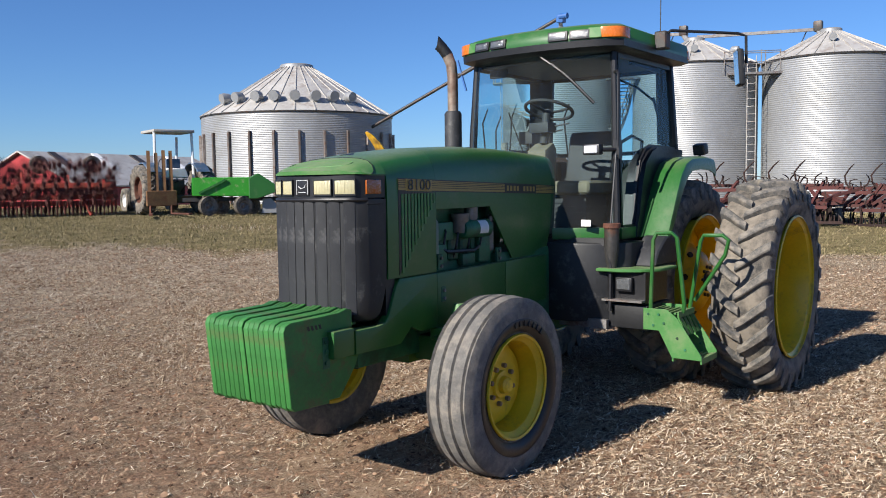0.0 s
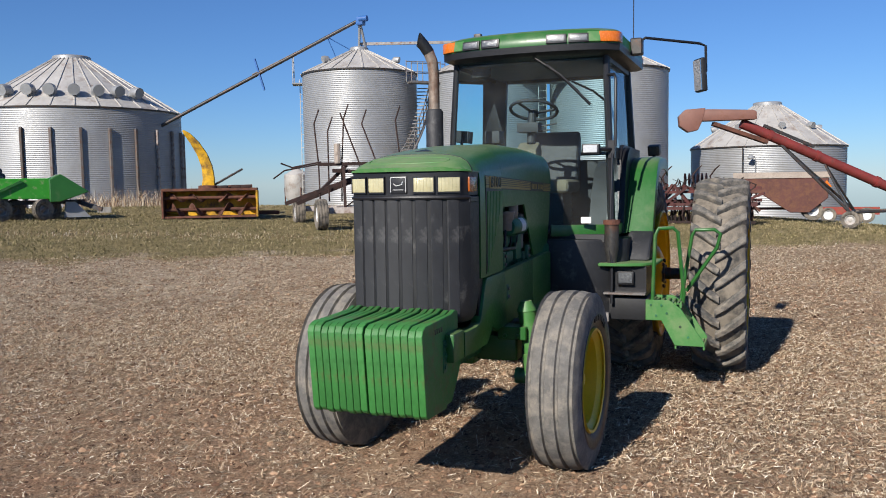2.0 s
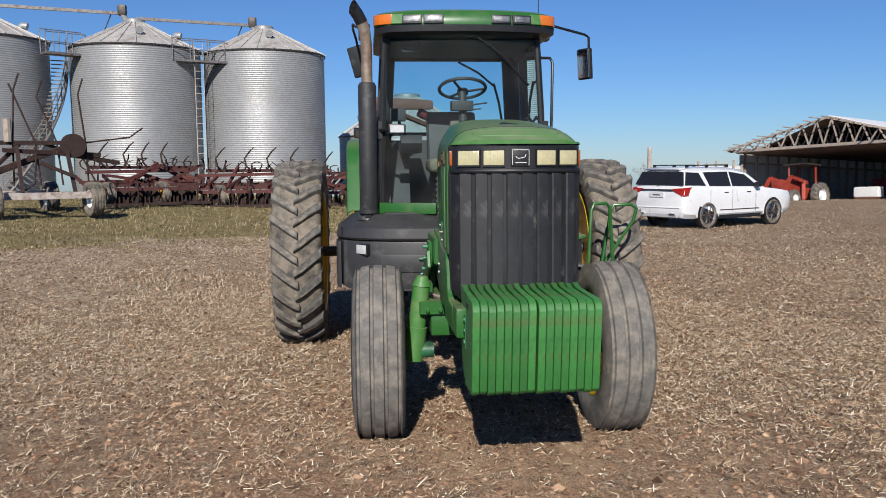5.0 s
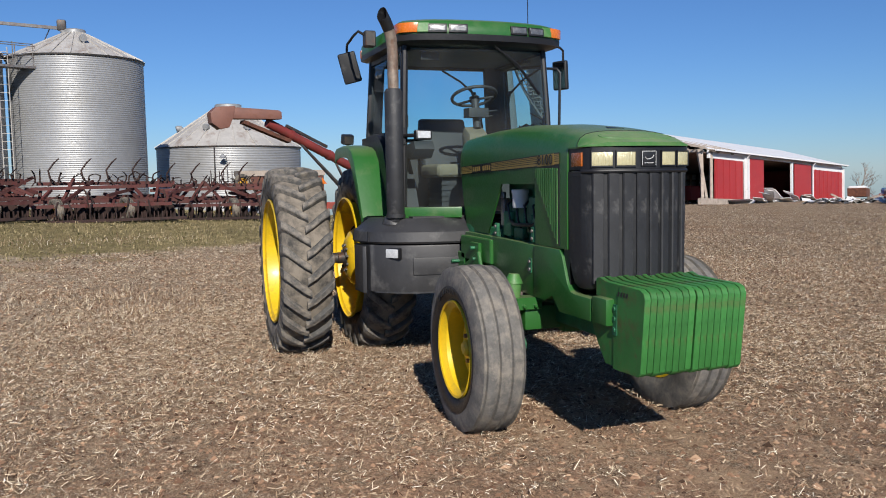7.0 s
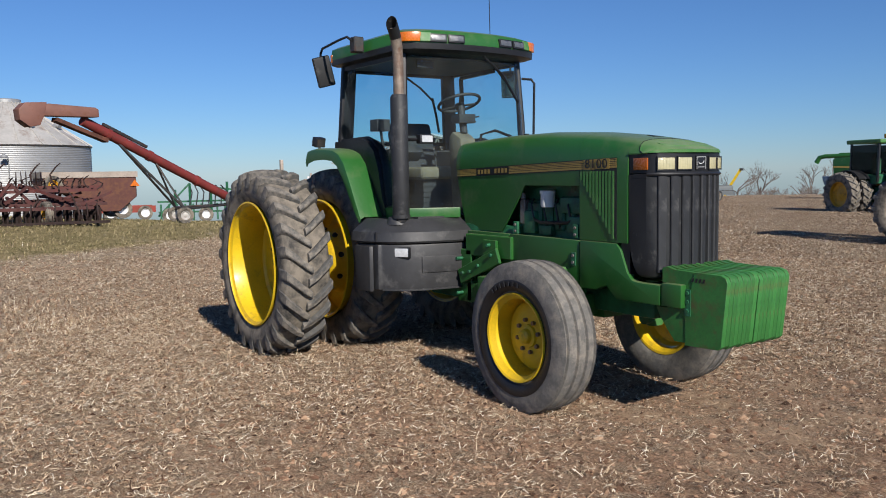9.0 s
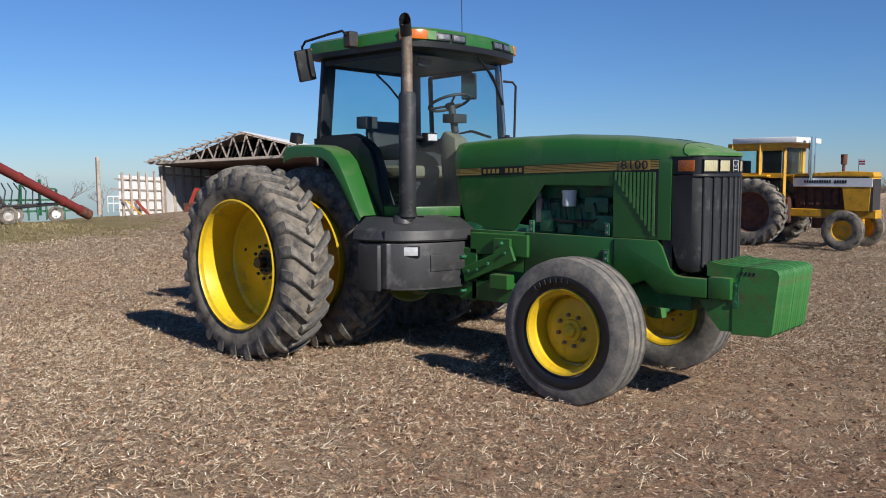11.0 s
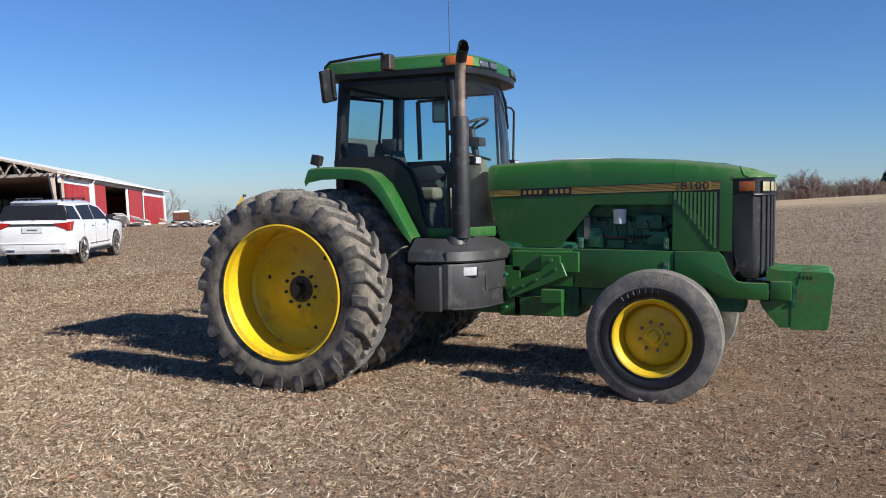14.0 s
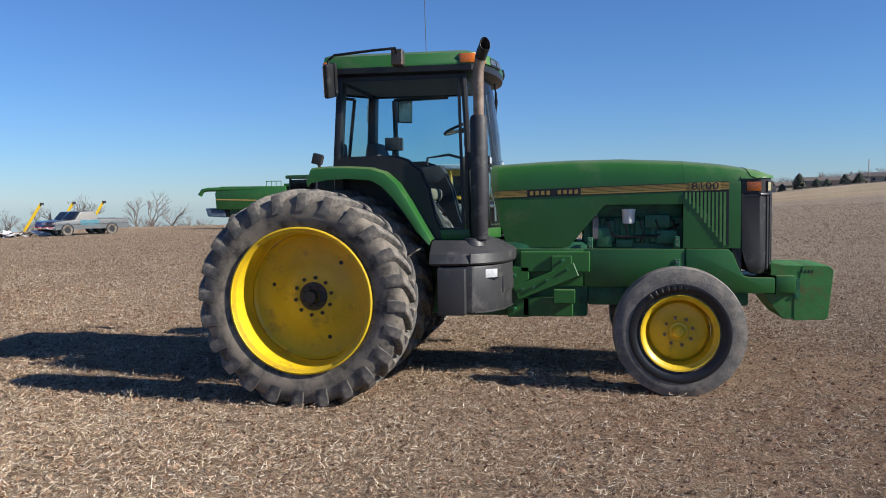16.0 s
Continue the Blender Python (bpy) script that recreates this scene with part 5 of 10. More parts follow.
for a, b in zip(rings, rings[1:]):
    for k in range(len(a)):
        bm.faces.new((a[k], a[(k + 1) % len(a)], b[(k + 1) % len(b)], b[k]))
bm.faces.new(rings[0][::-1]), bm.faces.new(rings[-1])
part("tank_shroud", bm, SHROUD, tractor, "black plastic shroud, scuffed grey", smooth=32)
bm = B()
box(bm, -0.004, 0.005, -0.008, 0.008, -0.045, 0.045)
o = part("shroud_latch", bevelled(bm, 0.003, 1), BLACK_CLEAN, tractor)
o.matrix_basis = pose(1.235, -1.01, 1.10, 0, 0, -58)
bm = B()
lathe(bm, [(0, 1.20), (0.105, 1.20), (0.10, 1.215), (0.082, 1.262), (0.066, 1.268), (0, 1.268)], "z", 24, (1.235, -0.785, 0))
part("stack_collar", bm, SHROUD, tractor)
TANK_FACE = [(1.538, -0.21), (1.525, -0.40), (1.475, -0.69), (1.41, -0.82), (1.33, -0.92), (1.262, -0.97)]
bm = B()
prism(bm, [(0.93, -0.30), (1.02, -0.21)] + TANK_FACE + [(1.25, -1.0), (1.235, -1.0), (1.22, -1.0), (0.97, -1.06)], "z", 0.645, 1.036)
part("tank", bevelled(bm, 0.02, 2), SHROUD, tractor, "black side tank", smooth=40)
bm = B()
prism(bm, [(0.965, -1.04), (0.965, -1.068), (1.19, -1.05), (1.205, -1.02)], "z", 0.63, 1.02)
part("tank_panel", bevelled(bm, 0.008, 2), SHROUD, tractor)
bm = B()
face = [(1.545, -0.235), (1.536, -0.40), (1.506, -0.58), (1.484, -0.70)]
prism(bm, face + [(x - 0.03, y) for x, y in face[::-1]], "z", 0.79, 0.932)
part("tank_panel", bevelled(bm, 0.006, 2), SHROUD, tractor)
bm = B()
prism(bm, [(x + 0.008, y) for x, y in TANK_FACE] + [(x - 0.02, y) for x, y in TANK_FACE[::-1]], "z", 0.64, 0.652)
part("tank_edge", bm, SHROUD, tractor)
bm = B()
box(bm, -0.03, 0.012, -0.075, 0.075, -0.05, 0.046)
o = part("side_lamp", bevelled(bm, 0.008, 2), BLACK_CLEAN, tractor, "small white side lamp in a black frame")
o.matrix_basis = pose(1.384, -0.845, 0.968, 0, 0, -52)
bm = B()
box(bm, 0.008, 0.018, -0.062, 0.062, -0.036, 0.036)
part("lens", bevelled(bm, 0.004, 2), CLEAR_LENS, o, "bright clear lens")
# left side: shield, battery box, stub pipe and steps
bm = B()
prism(bm, [(0.88, 0.76), (1.46, 0.19), (1.46, 0.40), (1.33, 0.72), (1.22, 0.82), (0.90, 0.82)], "z", 0.62, 1.225)
part("shield", bevelled(bm, 0.02, 2), BLACK, tractor, "black plastic shield below the cab")
bm = B()
box(bm, 0.90, 1.34, 0.60, 1.0, 0.59, 0.77)
part("battery_box", bevelled(bm, 0.012, 2), BLACK, tractor, "black battery box")
bm = B()
prism(bm, [(0.92, 0.62), (1.42, 0.62), (1.42, 0.80), (1.36, 0.96), (1.22, 1.05), (0.92, 1.06)], "z", 1.015, 1.04)
part("step_top", bevelled(bm, 0.006, 1), GREEN_FADED, tractor, "faded green top plate")
bm = B()
prism(bm, [(0.70, 1.04), (1.16, 1.04), (1.08, 1.16), (0.92, 1.26), (0.74, 1.28)], "y", 0.78, 0.98)
part("fuel_tank_shoulder", bevelled(bm, 0.03, 3), GREY_BLACK, tractor, "dusty grey shoulder of the tank")
bm = B()
box(bm, 0.92, 1.33, 0.62, 0.98, 0.78, 1.015)
part("lamp_recess", bm, BLACK_CLEAN, tractor)
bm = B()
box(bm, 1.33, 1.375, 0.76, 0.89, 0.87, 0.975)
o = part("side_lamp", bevelled(bm, 0.008, 2), BLACK_CLEAN, tractor, "rectangular side work lamp")
bm = B()
box(bm, 1.373, 1.382, 0.772, 0.878, 0.885, 0.963)
part("lens", bevelled(bm, 0.003, 1), WORK_LAMP, o, "ribbed clear lens")
bm = B()
box(bm, 1.30, 1.40, 0.66, 0.98, 0.795, 0.81)
part("lamp_shelf", bm, STEEL, tractor)
bm = B()
tube(bm, [(1.34, 0.715, 1.04), (1.34, 0.715, 1.16), (1.34, 0.715, 1.345)], [0.035, 0.055, 0.057], 18)
part("stub_pipe", bm, DARK_STEEL, tractor, "short grey stub pipe")
bm = B()
tube(bm, [(1.34, 0.715, 1.34), (1.34, 0.715, 1.375)], 0.066, 18)
part("stub_cap", bm, RUSTY, tractor, "rusty pipe cap")
bm = B()
tube(bm, [(1.33, 0.70, 1.37), (1.24, 0.70, 1.9)], 0.008, 6)
tube(bm, [(1.38, 0.70, 1.18), (1.37, 0.72, 1.05), (1.385, 0.72, 0.72)], 0.014, 6)
part("hose", bm, BLACK_CLEAN, tractor)
bm = B()
prism(bm, [(1.40, 0.30), (1.40, 0.70), (1.36, 0.70), (1.36, 0.30)], "z", 0.58, 0.65)
part("frame_bracket", bm, STEEL, tractor)
steps = new("access_steps")
steps.parent = tractor
tagged(steps, "bright green access steps with tubular hand rails")
for x in (1.365, 1.055):
    bm = B()
    prism(bm, [(0.98, 0.76), (1.16, 0.76), (1.24, 0.70), (1.42, 0.44), (1.42, 0.41), (1.20, 0.41), (1.10, 0.60), (0.98, 0.60)], "x", x - 0.006, x + 0.006)
    sp = part("side_plate", bevelled(bm, 0.004, 1), GREEN_FADED, steps)
    for y, z in ((1.02, 0.72), (1.10, 0.72), (1.06, 0.64), (1.14, 0.66), (1.24, 0.56), (1.30, 0.48)):
        bm = B()
        disc_cyl(bm, (x + 0.006, y, z), (x + 0.014, y, z), 0.009, 8)
        part("bolt", bm, GREEN_DARK, sp)
for y0, y1, z in ((1.02, 1.25, 0.735), (1.20, 1.42, 0.415)):
    bm = B()
    box(bm, 1.055, 1.365, y1 - 0.012, y1, z - 0.03, z + 0.012)
    box(bm, 1.055, 1.365, y0, y0 + 0.012, z - 0.03, z + 0.012)
    for k in range(5):
        yy = y0 + 0.03 + (y1 - y0 - 0.06) * k / 4
        box(bm, 1.055, 1.365, yy - 0.008, yy + 0.008, z - 0.006, z + 0.006)
    part("step", bm, GREEN_FADED, steps)
bm = B()
for k in range(4):
    x = 1.10 + 0.066 * k
    beam(bm, (x, 1.235, 0.70), (x, 1.30, 0.58), 0.045, 0.008, up=(0, 1, 0.5))
part("riser", bm, GREEN, steps)
bm = B()
tube(bm, [(1.35, 1.03, 0.75), (1.355, 1.05, 1.26), (1.35, 1.075, 1.31), (1.34, 1.18, 1.315), (1.325, 1.215, 1.28), (1.29, 1.26, 0.80), (1.285, 1.25, 0.735)], 0.015, 10)
part("hand_rail", bm, GREEN, steps)
bm = B()
tube(bm, [(1.07, 1.22, 0.74), (1.08, 1.30, 1.24), (1.085, 1.325, 1.285), (1.105, 1.47, 1.29), (1.11, 1.515, 1.255), (1.105, 1.49, 1.15), (1.075, 1.26, 0.80)], 0.015, 10)
part("hand_rail", bm, GREEN, steps)
bm = B()
box(bm, -0.45, -0.30, -0.2, 0.2, 0.4, 1.1)
tube(bm, [(-0.4, -0.3, 0.55), (-0.9, -0.4, 0.5)], 0.04, 8)
tube(bm, [(-0.4, 0.3, 0.55), (-0.9, 0.4, 0.5)], 0.04, 8)
part("hitch", bevelled(bm, 0.01, 1), DARK_STEEL, tractor)
bm = B()
box(bm, 1.288, 1.292, 0.44, 0.52, 1.35, 1.40)
o = part("sticker", bm, WHITE_PLASTIC, tractor, "small white sticker on the glass")
o.location = (0.09, 0.04, 0.0)

# ---- farmyard: helpers ----


def face(x, y, turn=0.0, lift=0.0):
    """Pose on the ground at x, y with local -y towards the field's middle and local +x to its right."""
    a = math.degrees(math.atan2(0.5 - y, 7.5 - x))
    return pose(x, y, height(x, y) + lift, 0, 0, a + 90 + turn)


def bars(name, mat, parent, rods, w=0.08, h=0.08, label=""):
    """Each rod of a list becomes a part of its own."""
    for p0, p1 in rods:
        b2 = B()
        beam(b2, p0, p1, w, h)
        part(name, b2, mat, parent, label, smooth=0)


def pipes(name, mat, parent, rods, r=0.03, n=8, label=""):
    for pts in rods:
        b2 = B()
        tube(b2, pts, r, n)
        part(name, b2, mat, parent, label)


TYRES = {}


def machine_wheel(parent, m, radius, width, rim_r, rim_mat, lugged=False, tyre_mat=None):
    """Tyre and dished rim turned about local y, outer face towards -y."""
    key = (radius, width, rim_r, lugged, rim_mat.name)
    w = new("wheel")
    w.parent, w.matrix_basis, w.empty_display_size = parent, m, 0.1
    if key not in TYRES:
        bm2 = lug_tyre(radius, width, rim_r, radius * 0.06) if lugged else rib_tyre(radius, width, rim_r, 4)
        t = part("tyre", bm2, tyre_mat or RUBBER, w, smooth=40)
        b2 = B()
        h2 = width / 2
        lathe(b2, [(rim_r + 0.01, -h2 * 0.75), (rim_r - 0.02, -h2 * 0.7), (rim_r - 0.04, -h2 * 0.2), (rim_r * 0.6, -h2 * 0.05), (rim_r * 0.45, -h2 * 0.1), (rim_r * 0.25, -h2 * 0.4), (0, -h2 * 0.42)], "y", 28)
        lathe(b2, [(rim_r + 0.01, h2 * 0.75), (rim_r - 0.02, h2 * 0.7), (rim_r - 0.04, -h2 * 0.2)], "y", 28)
        r = part("rim", b2, rim_mat, w)
        TYRES[key] = (t.data, r.data)
    else:
        for nm, me in zip(("tyre", "rim"), TYRES[key]):
            o = new(nm, me)
            o.parent = w
    if lugged:
        add_lugs(w, radius, width, 18, radius * 0.06)
    return w


# ---- grain bins ----
STIFF = material("mottled_stiffener_steel", (0.22, 0.19, 0.17), 0.6, 0.2, 0.3, 20, 2, 0.1, RUST, 0.4, spread=0.75)


def grain_bin(x, y, radius, eave, peak, label, vents, base=-0.6, roof_mat=None, stiffeners=0, cap_r=0.45, rib_n=24, vent_at=0.62, vent_size=0.5):
    b = thing("grain_bin", label, "grain bin", pose(x, y, 0), group="grain bins on the rise")
    pitch, amp = 0.095, 0.0065
    rows_n = int((eave - base) / pitch * 2)
    prof = [(radius + (amp if k % 2 else -amp), base + (eave - base) * k / rows_n) for k in range(rows_n + 1)]
    bm2 = B()
    lathe(bm2, prof, "z", 96)
    part("bin_wall", bm2, GALV, b, "corrugated galvanised wall", smooth=30, weld=False)
    bm2 = B()
    lathe(bm2, [(radius - 0.02, eave - 0.05), (radius + 0.06, eave - 0.06), (radius + 0.07, eave + 0.01), (radius - 0.02, eave + 0.04)], "z", 96)
    part("eave_ring", bm2, DARK_STEEL, b)
    bm2 = B()
    lathe(bm2, [(radius + 0.08, eave + 0.01), (cap_r, peak)], "z", 96)
    part("bin_roof", bm2, roof_mat or GALV_OLD, b, "ribbed cone roof of weathered sheet steel")
    slope = math.hypot(radius - cap_r, peak - eave)
    rib = None
    for k in range(rib_n):
        a = 360.0 * k / rib_n
        if rib is None:
            bm2 = B()
            beam(bm2, (radius + 0.08, 0, eave + 0.035), (cap_r, 0, peak + 0.025), 0.05, 0.05)
            rib = part("roof_rib", bm2, roof_mat or GALV_OLD, b, smooth=0)
            rib.matrix_basis = pose(0, 0, 0, 0, 0, a)
        else:
            share(rib, pose(0, 0, 0, 0, 0, a))
    bm2 = B()
    lathe(bm2, [(cap_r + 0.1, peak - 0.06), (cap_r + 0.08, peak + 0.12), (cap_r + 0.02, peak + 0.16), (0, peak + 0.2)], "z", 28)
    part("roof_cap", bm2, GALV, b)
    vent = None
    for a in vents:
        f = vent_at
        r, z = radius + (cap_r - radius) * (1 - f), eave + (peak - eave) * (1 - f)
        m = pose(r * math.cos(radians(a)), r * math.sin(radians(a)), z, 0, 0, a) @ Matrix.Diagonal((vent_size, vent_size, vent_size, 1))
        if vent is None:
            bm2 = B()
            tube(bm2, [(-0.25, 0, -0.1), (-0.2, 0, 0.25), (-0.05, 0, 0.42), (0.25, 0, 0.40), (0.42, 0, 0.36)], [0.3, 0.31, 0.33, 0.34, 0.33], 16)
            vent = part("roof_vent", bm2, GALV, b, "hooded roof vent")
            vent.matrix_basis = m
        else:
            share(vent, m)
    post = None
    for k in range(stiffeners):
        m = pose(0, 0, 0, 0, 0, 360.0 * (k + 0.4) / stiffeners)
        if post is None:
            bm2 = B()
            box(bm2, radius + 0.01, radius + 0.16, -0.06, 0.06, base, eave * 0.82)
            post = part("stiffener_post", bevelled(bm2, 0.01, 1), STIFF, b, "upright steel stiffener", smooth=0)
            post.matrix_basis = m
        else:
            share(post, m)
    return b


grain_bin(-28.1, -33.8, 5.6, 5.75, 8.75, "wide corrugated grain bin with stiffener posts and roof vents", [20, 32, 45, 58, 70, 83, 352, 5], stiffeners=26, cap_r=0.9, rib_n=32, vent_at=0.82, vent_size=0.85)
grain_bin(-32.2, -18.3, 3.0, 7.42, 8.72, "tall corrugated grain bin carrying the conveyor head", [-30, 95], cap_r=0.4)
grain_bin(-34.2, -11.8, 3.0, 7.25, 8.6, "tall corrugated grain bin between two others", [85, 20], cap_r=0.4)
grain_bin(-35.8, -5.85, 3.0, 7.22, 8.57, "tall corrugated grain bin at the end of the row", [15], cap_r=0.4, vent_at=0.5)
low_bin = grain_bin(-44.1, 1.8, 4.2, 3.42, 5.86, "low corrugated grain bin with yard lamp", [-30, 15, 50, 110, -80], cap_r=0.7, base=-2.0)
bm = B()
tube(bm, [(4.25, -0.55, 1.0), (4.3, -0.55, 2.7), (4.42, -0.62, 2.85), (4.55, -0.75, 2.8)], 0.025, 8)
lathe(bm, [(0.05, 2.95), (0.2, 2.75), (0.12, 2.72)], "z", 14, (4.58, -0.78, 0))
part("yard_lamp", bm, GALV, low_bin, "small bent-arm yard lamp")
bm = B()
tube(bm, [(4.23, -1.2, -1), (4.23, -1.2, 3.4)], 0.03, 6)
part("conduit", bm, DARK_STEEL, low_bin)
# small hopper tank
hop = thing("hopper_bin", "small rust-stained hopper-bottom feed bin", "feed bin", pose(-40.4, -27.2, height(-40.4, -27.2)))
bm = B()
lathe(bm, [(0.0, 3.3), (0.15, 3.3), (0.25, 3.2), (0.85, 2.85), (0.85, 1.45), (0.2, 0.45), (0.0, 0.45)], "z", 24)
part("hopper_body", bm, GALV_OLD, hop)
for k in range(4):
    a = radians(45 + 90 * k)
    bm = B()
    tube(bm, [(0.8 * math.cos(a), 0.8 * math.sin(a), -0.3), (0.85 * math.cos(a), 0.85 * math.sin(a), 2.0)], 0.04, 6)
    part("leg", bm, RUSTY, hop)
# conveyors over the bins
conv = thing("inclined_conveyor", "long inclined grain conveyor with blue drive head", "conveyor")
head, foot = Vector((-31.6, -18.0, 10.15)), Vector((-28.6, -27.9, 5.15))
bm = B()
tube(bm, [foot + (foot - head) * 0.25, head], 0.09, 12)
part("conveyor_tube", bm, DARK_STEEL, conv)
bm = B()
tube(bm, [head + (foot - head) * 0.22 + Vector((0, 0, 0.03)), head + (foot - head) * 0.55 + Vector((0, 0, 0.12))], 0.05, 6)
part("cable_tray", bm, DARK_STEEL, conv)
BLUE_BRIGHT = material("blue_drive_paint", (0.03, 0.12, 0.35), 0.5, 0, 0.2, 40, 5, 0.1)
bm = B()
box(bm, -31.85, -31.45, -18.1, -17.7, 9.9, 10.32)
part("drive_head", bevelled(bm, 0.06, 2), BLUE_BRIGHT, conv)
bm = B()
disc_cyl(bm, (-31.5, -17.9, 10.2), (-31.5, -17.45, 10.2), 0.15, 12)
part("drive_motor", bm, BLUE_BRIGHT, conv)
mid = head + (foot - head) * 0.52
bars("cross_brace", BLUE_BRIGHT, conv, [(mid + Vector((0, -0.2, 0.8)), mid + Vector((0, 0.35, -0.85)))], 0.09, 0.09)
pipes("guy_rod", BLUE_BRIGHT, conv, [[head + (foot - head) * 0.16, (-31.9, -19.3, 7.9)], [head + (foot - head) * 0.16, (-32.0, -18.6, 8.7)]], 0.025, 6)
pipes("down_spout", GALV, conv, [[(-31.65, -17.95, 10.1), (-32.1, -18.25, 8.8)], [(-31.65, -17.95, 10.1), (-32.35, -17.95, 8.7)]], 0.07, 8)
for (x0, y0, z0), (x1, y1, z1) in (((-32.2, -18.2, 9.05), (-34.0, -12.3, 9.0)), ((-34.2, -11.7, 8.8), (-35.7, -6.4, 8.75))):
    cv = thing("roof_conveyor", "level conveyor tube between bin roofs", "conveyor", group="roof conveyors")
    bm = B()
    beam(bm, (x0, y0, z0), (x1, y1, z1), 0.13, 0.14)
    part("conveyor_tube", bm, STEEL, cv)
    bm = B()
    box(bm, x1 - 0.2, x1 + 0.15, y1 - 0.2, y1 + 0.2, z1 - 0.1, z1 + 0.4)
    part("drive_head", bevelled(bm, 0.08, 2), DARK_STEEL, cv)
    bm = B()
    tube(bm, [(x1, y1, z1), (x1 - 0.1, y1 + 0.3, z1 - 0.6)], 0.14, 10)
    part("down_spout", bm, GALV, cv)
    pipes("support_rod", DARK_STEEL, cv, [[(x1, y1 - 0.5, z1), (x1, y1 - 0.9, z1 - 0.9)], [(x0, y0, z0), (x0, y0 + 0.4, z0 - 0.6)]], 0.025, 6)
# stair wound round the first tall bin, with platform and ladders
stair = thing("bin_stair", "galvanised stair with handrail wound round the grain bin", "stair")
cx, cy, rs = -32.2, -18.3, 3.35
steps_n = 34
for k in range(steps_n):
    f = k / (steps_n - 1)
    a = radians(34 + 78 * f)
    z = 0.3 + 6.4 * f
    b2 = B()
    beam(b2, (cx + 3.03 * math.cos(a), cy + 3.03 * math.sin(a), z), (cx + 3.72 * math.cos(a), cy + 3.72 * math.sin(a), z), 0.2, 0.04)
    part("tread", b2, STEEL, stair, smooth=0)
def helix(r, dz):
    return [(cx + r * math.cos(radians(34 + 78 * q / 12)), cy + r * math.sin(radians(34 + 78 * q / 12)), 0.3 + 6.4 * q / 12 + dz) for q in range(13)]
pipes("stair_rail", STEEL, stair, [helix(3.72, 1.0), helix(3.72, 0.55)], 0.025, 6)
bm = B()
tube(bm, helix(3.72, 0.0), 0.07, 6)
part("stringer", bm, STEEL, stair, smooth=0)
pipes("rail_post", STEEL, stair, [[p, q] for p, q in zip(helix(3.72, 0), helix(3.72, 1.0))], 0.022, 6)
walkway = thing("catwalk", "galvanised catwalk with railings between the bins", "catwalk")
for (xa, ya), (xb, yb), z in (((-31.0, -14.95), (-32.2, -13.6), 6.75), ((-32.4, -9.6), (-33.5, -7.4), 6.6)):
    bm = B()
    beam(bm, (xa, ya, z), (xb, yb, z), 0.7, 0.1)
    part("deck", bm, STEEL, walkway)
    for off in (-0.33, 0.33):
        pipes("railing", STEEL, walkway, [[(xa + off, ya, z + 1.0), (xb + off, yb, z + 1.0)], [(xa + off, ya, z + 0.5), (xb + off, yb, z + 0.5)]], 0.022, 6)
        pipes("railing_post", STEEL, walkway, [[(xa + (xb - xa) * q + off, ya + (yb - ya) * q, z), (xa + (xb - xa) * q + off, ya + (yb - ya) * q, z + 1.05)] for q in (0, 0.33, 0.66, 1)], 0.022, 6)
for lx, ly, top in ((-32.75, -8.55, 7.4), (-31.3, -21.2, 7.3)):
    lad = thing("bin_ladder", "narrow galvanised ladder fixed to the bin", "ladder", group="bin ladders")
    for q in (-0.2, 0.2):
        pipes("ladder_rail", GALV_OLD, lad, [[(lx, ly + q, 0), (lx, ly + q, top)]], 0.022, 6)
    for k in range(int(top / 0.35)):
        b2 = B()
        tube(b2, [(lx, ly - 0.2, 0.2 + 0.35 * k), (lx, ly + 0.2, 0.2 + 0.35 * k)], 0.011, 5)
        part("rung", b2, GALV_OLD, lad)
cage = thing("roof_platform", "small railed platform beside the conveyor", "platform", pose(-31.0, -21.4, 7.0))
bars("platform_deck", GALV, cage, [((-0.4, -0.2, 0), (0.5, 0.3, 0))], 0.5, 0.06)
pipes("railing", GALV, cage, [[(-0.4, -0.4, 0), (-0.4, -0.4, 1.5)], [(0.4, 0.0, 0), (0.4, 0.0, 1.5)], [(-0.4, -0.4, 1.2), (0.4, 0.0, 1.2)], [(-0.4, -0.4, 0.7), (0.4, 0.0, 0.7)]], 0.025, 6)

# ---- red swing auger, gravity wagon ----
aug = thing("grain_auger", "faded red transport auger with hooded discharge head on blue-black legs", "auger")
tip, tail = Vector((-20.75, 1.05, 3.45)), Vector((-23.55, 7.6, 0.35))
bm = B()
tube(bm, [tip, tail], 0.16, 16)
part("auger_tube", bm, AUGER_RED, aug)
ax = (tail - tip).normalized()
for f in (0.12, 0.34, 0.62, 0.88):
    bm = B()
    p = tip + (tail - tip) * f
    tube(bm, [p, p + ax * 0.12], 0.185, 16)
    part("tube_band", bm, AUGER_RED, aug)
bm = B()
p = tip + ax * 1.2
beam(bm, tip + ax * 0.8 + Vector((0, 0, 0.24)), tip + ax * 2.6 + Vector((0, 0, 0.26)), 0.09, 0.09)
part("drive_line", bm, DARK_STEEL, aug)
hood_m = pose(-20.55, 0.55, 3.55, 0, 0, math.degrees(math.atan2(-1.75, 0.35)))
bm = B()
prism(bm, [(-0.95, 0.0), (1.0, -0.02), (1.06, 0.05), (1.0, 0.30), (0.55, 0.36), (-0.85, 0.30), (-0.95, 0.24)], "y", -0.22, 0.22)
o = part("discharge_hood", bevelled(bm, 0.04, 2), material("faded_pink_red_paint", (0.19, 0.085, 0.062), 0.6, 0, 0.15, 30, 3, 0.1, RUST, 0.25), aug, "sun-faded red discharge hood")
o.matrix_basis = hood_m
bm = B()
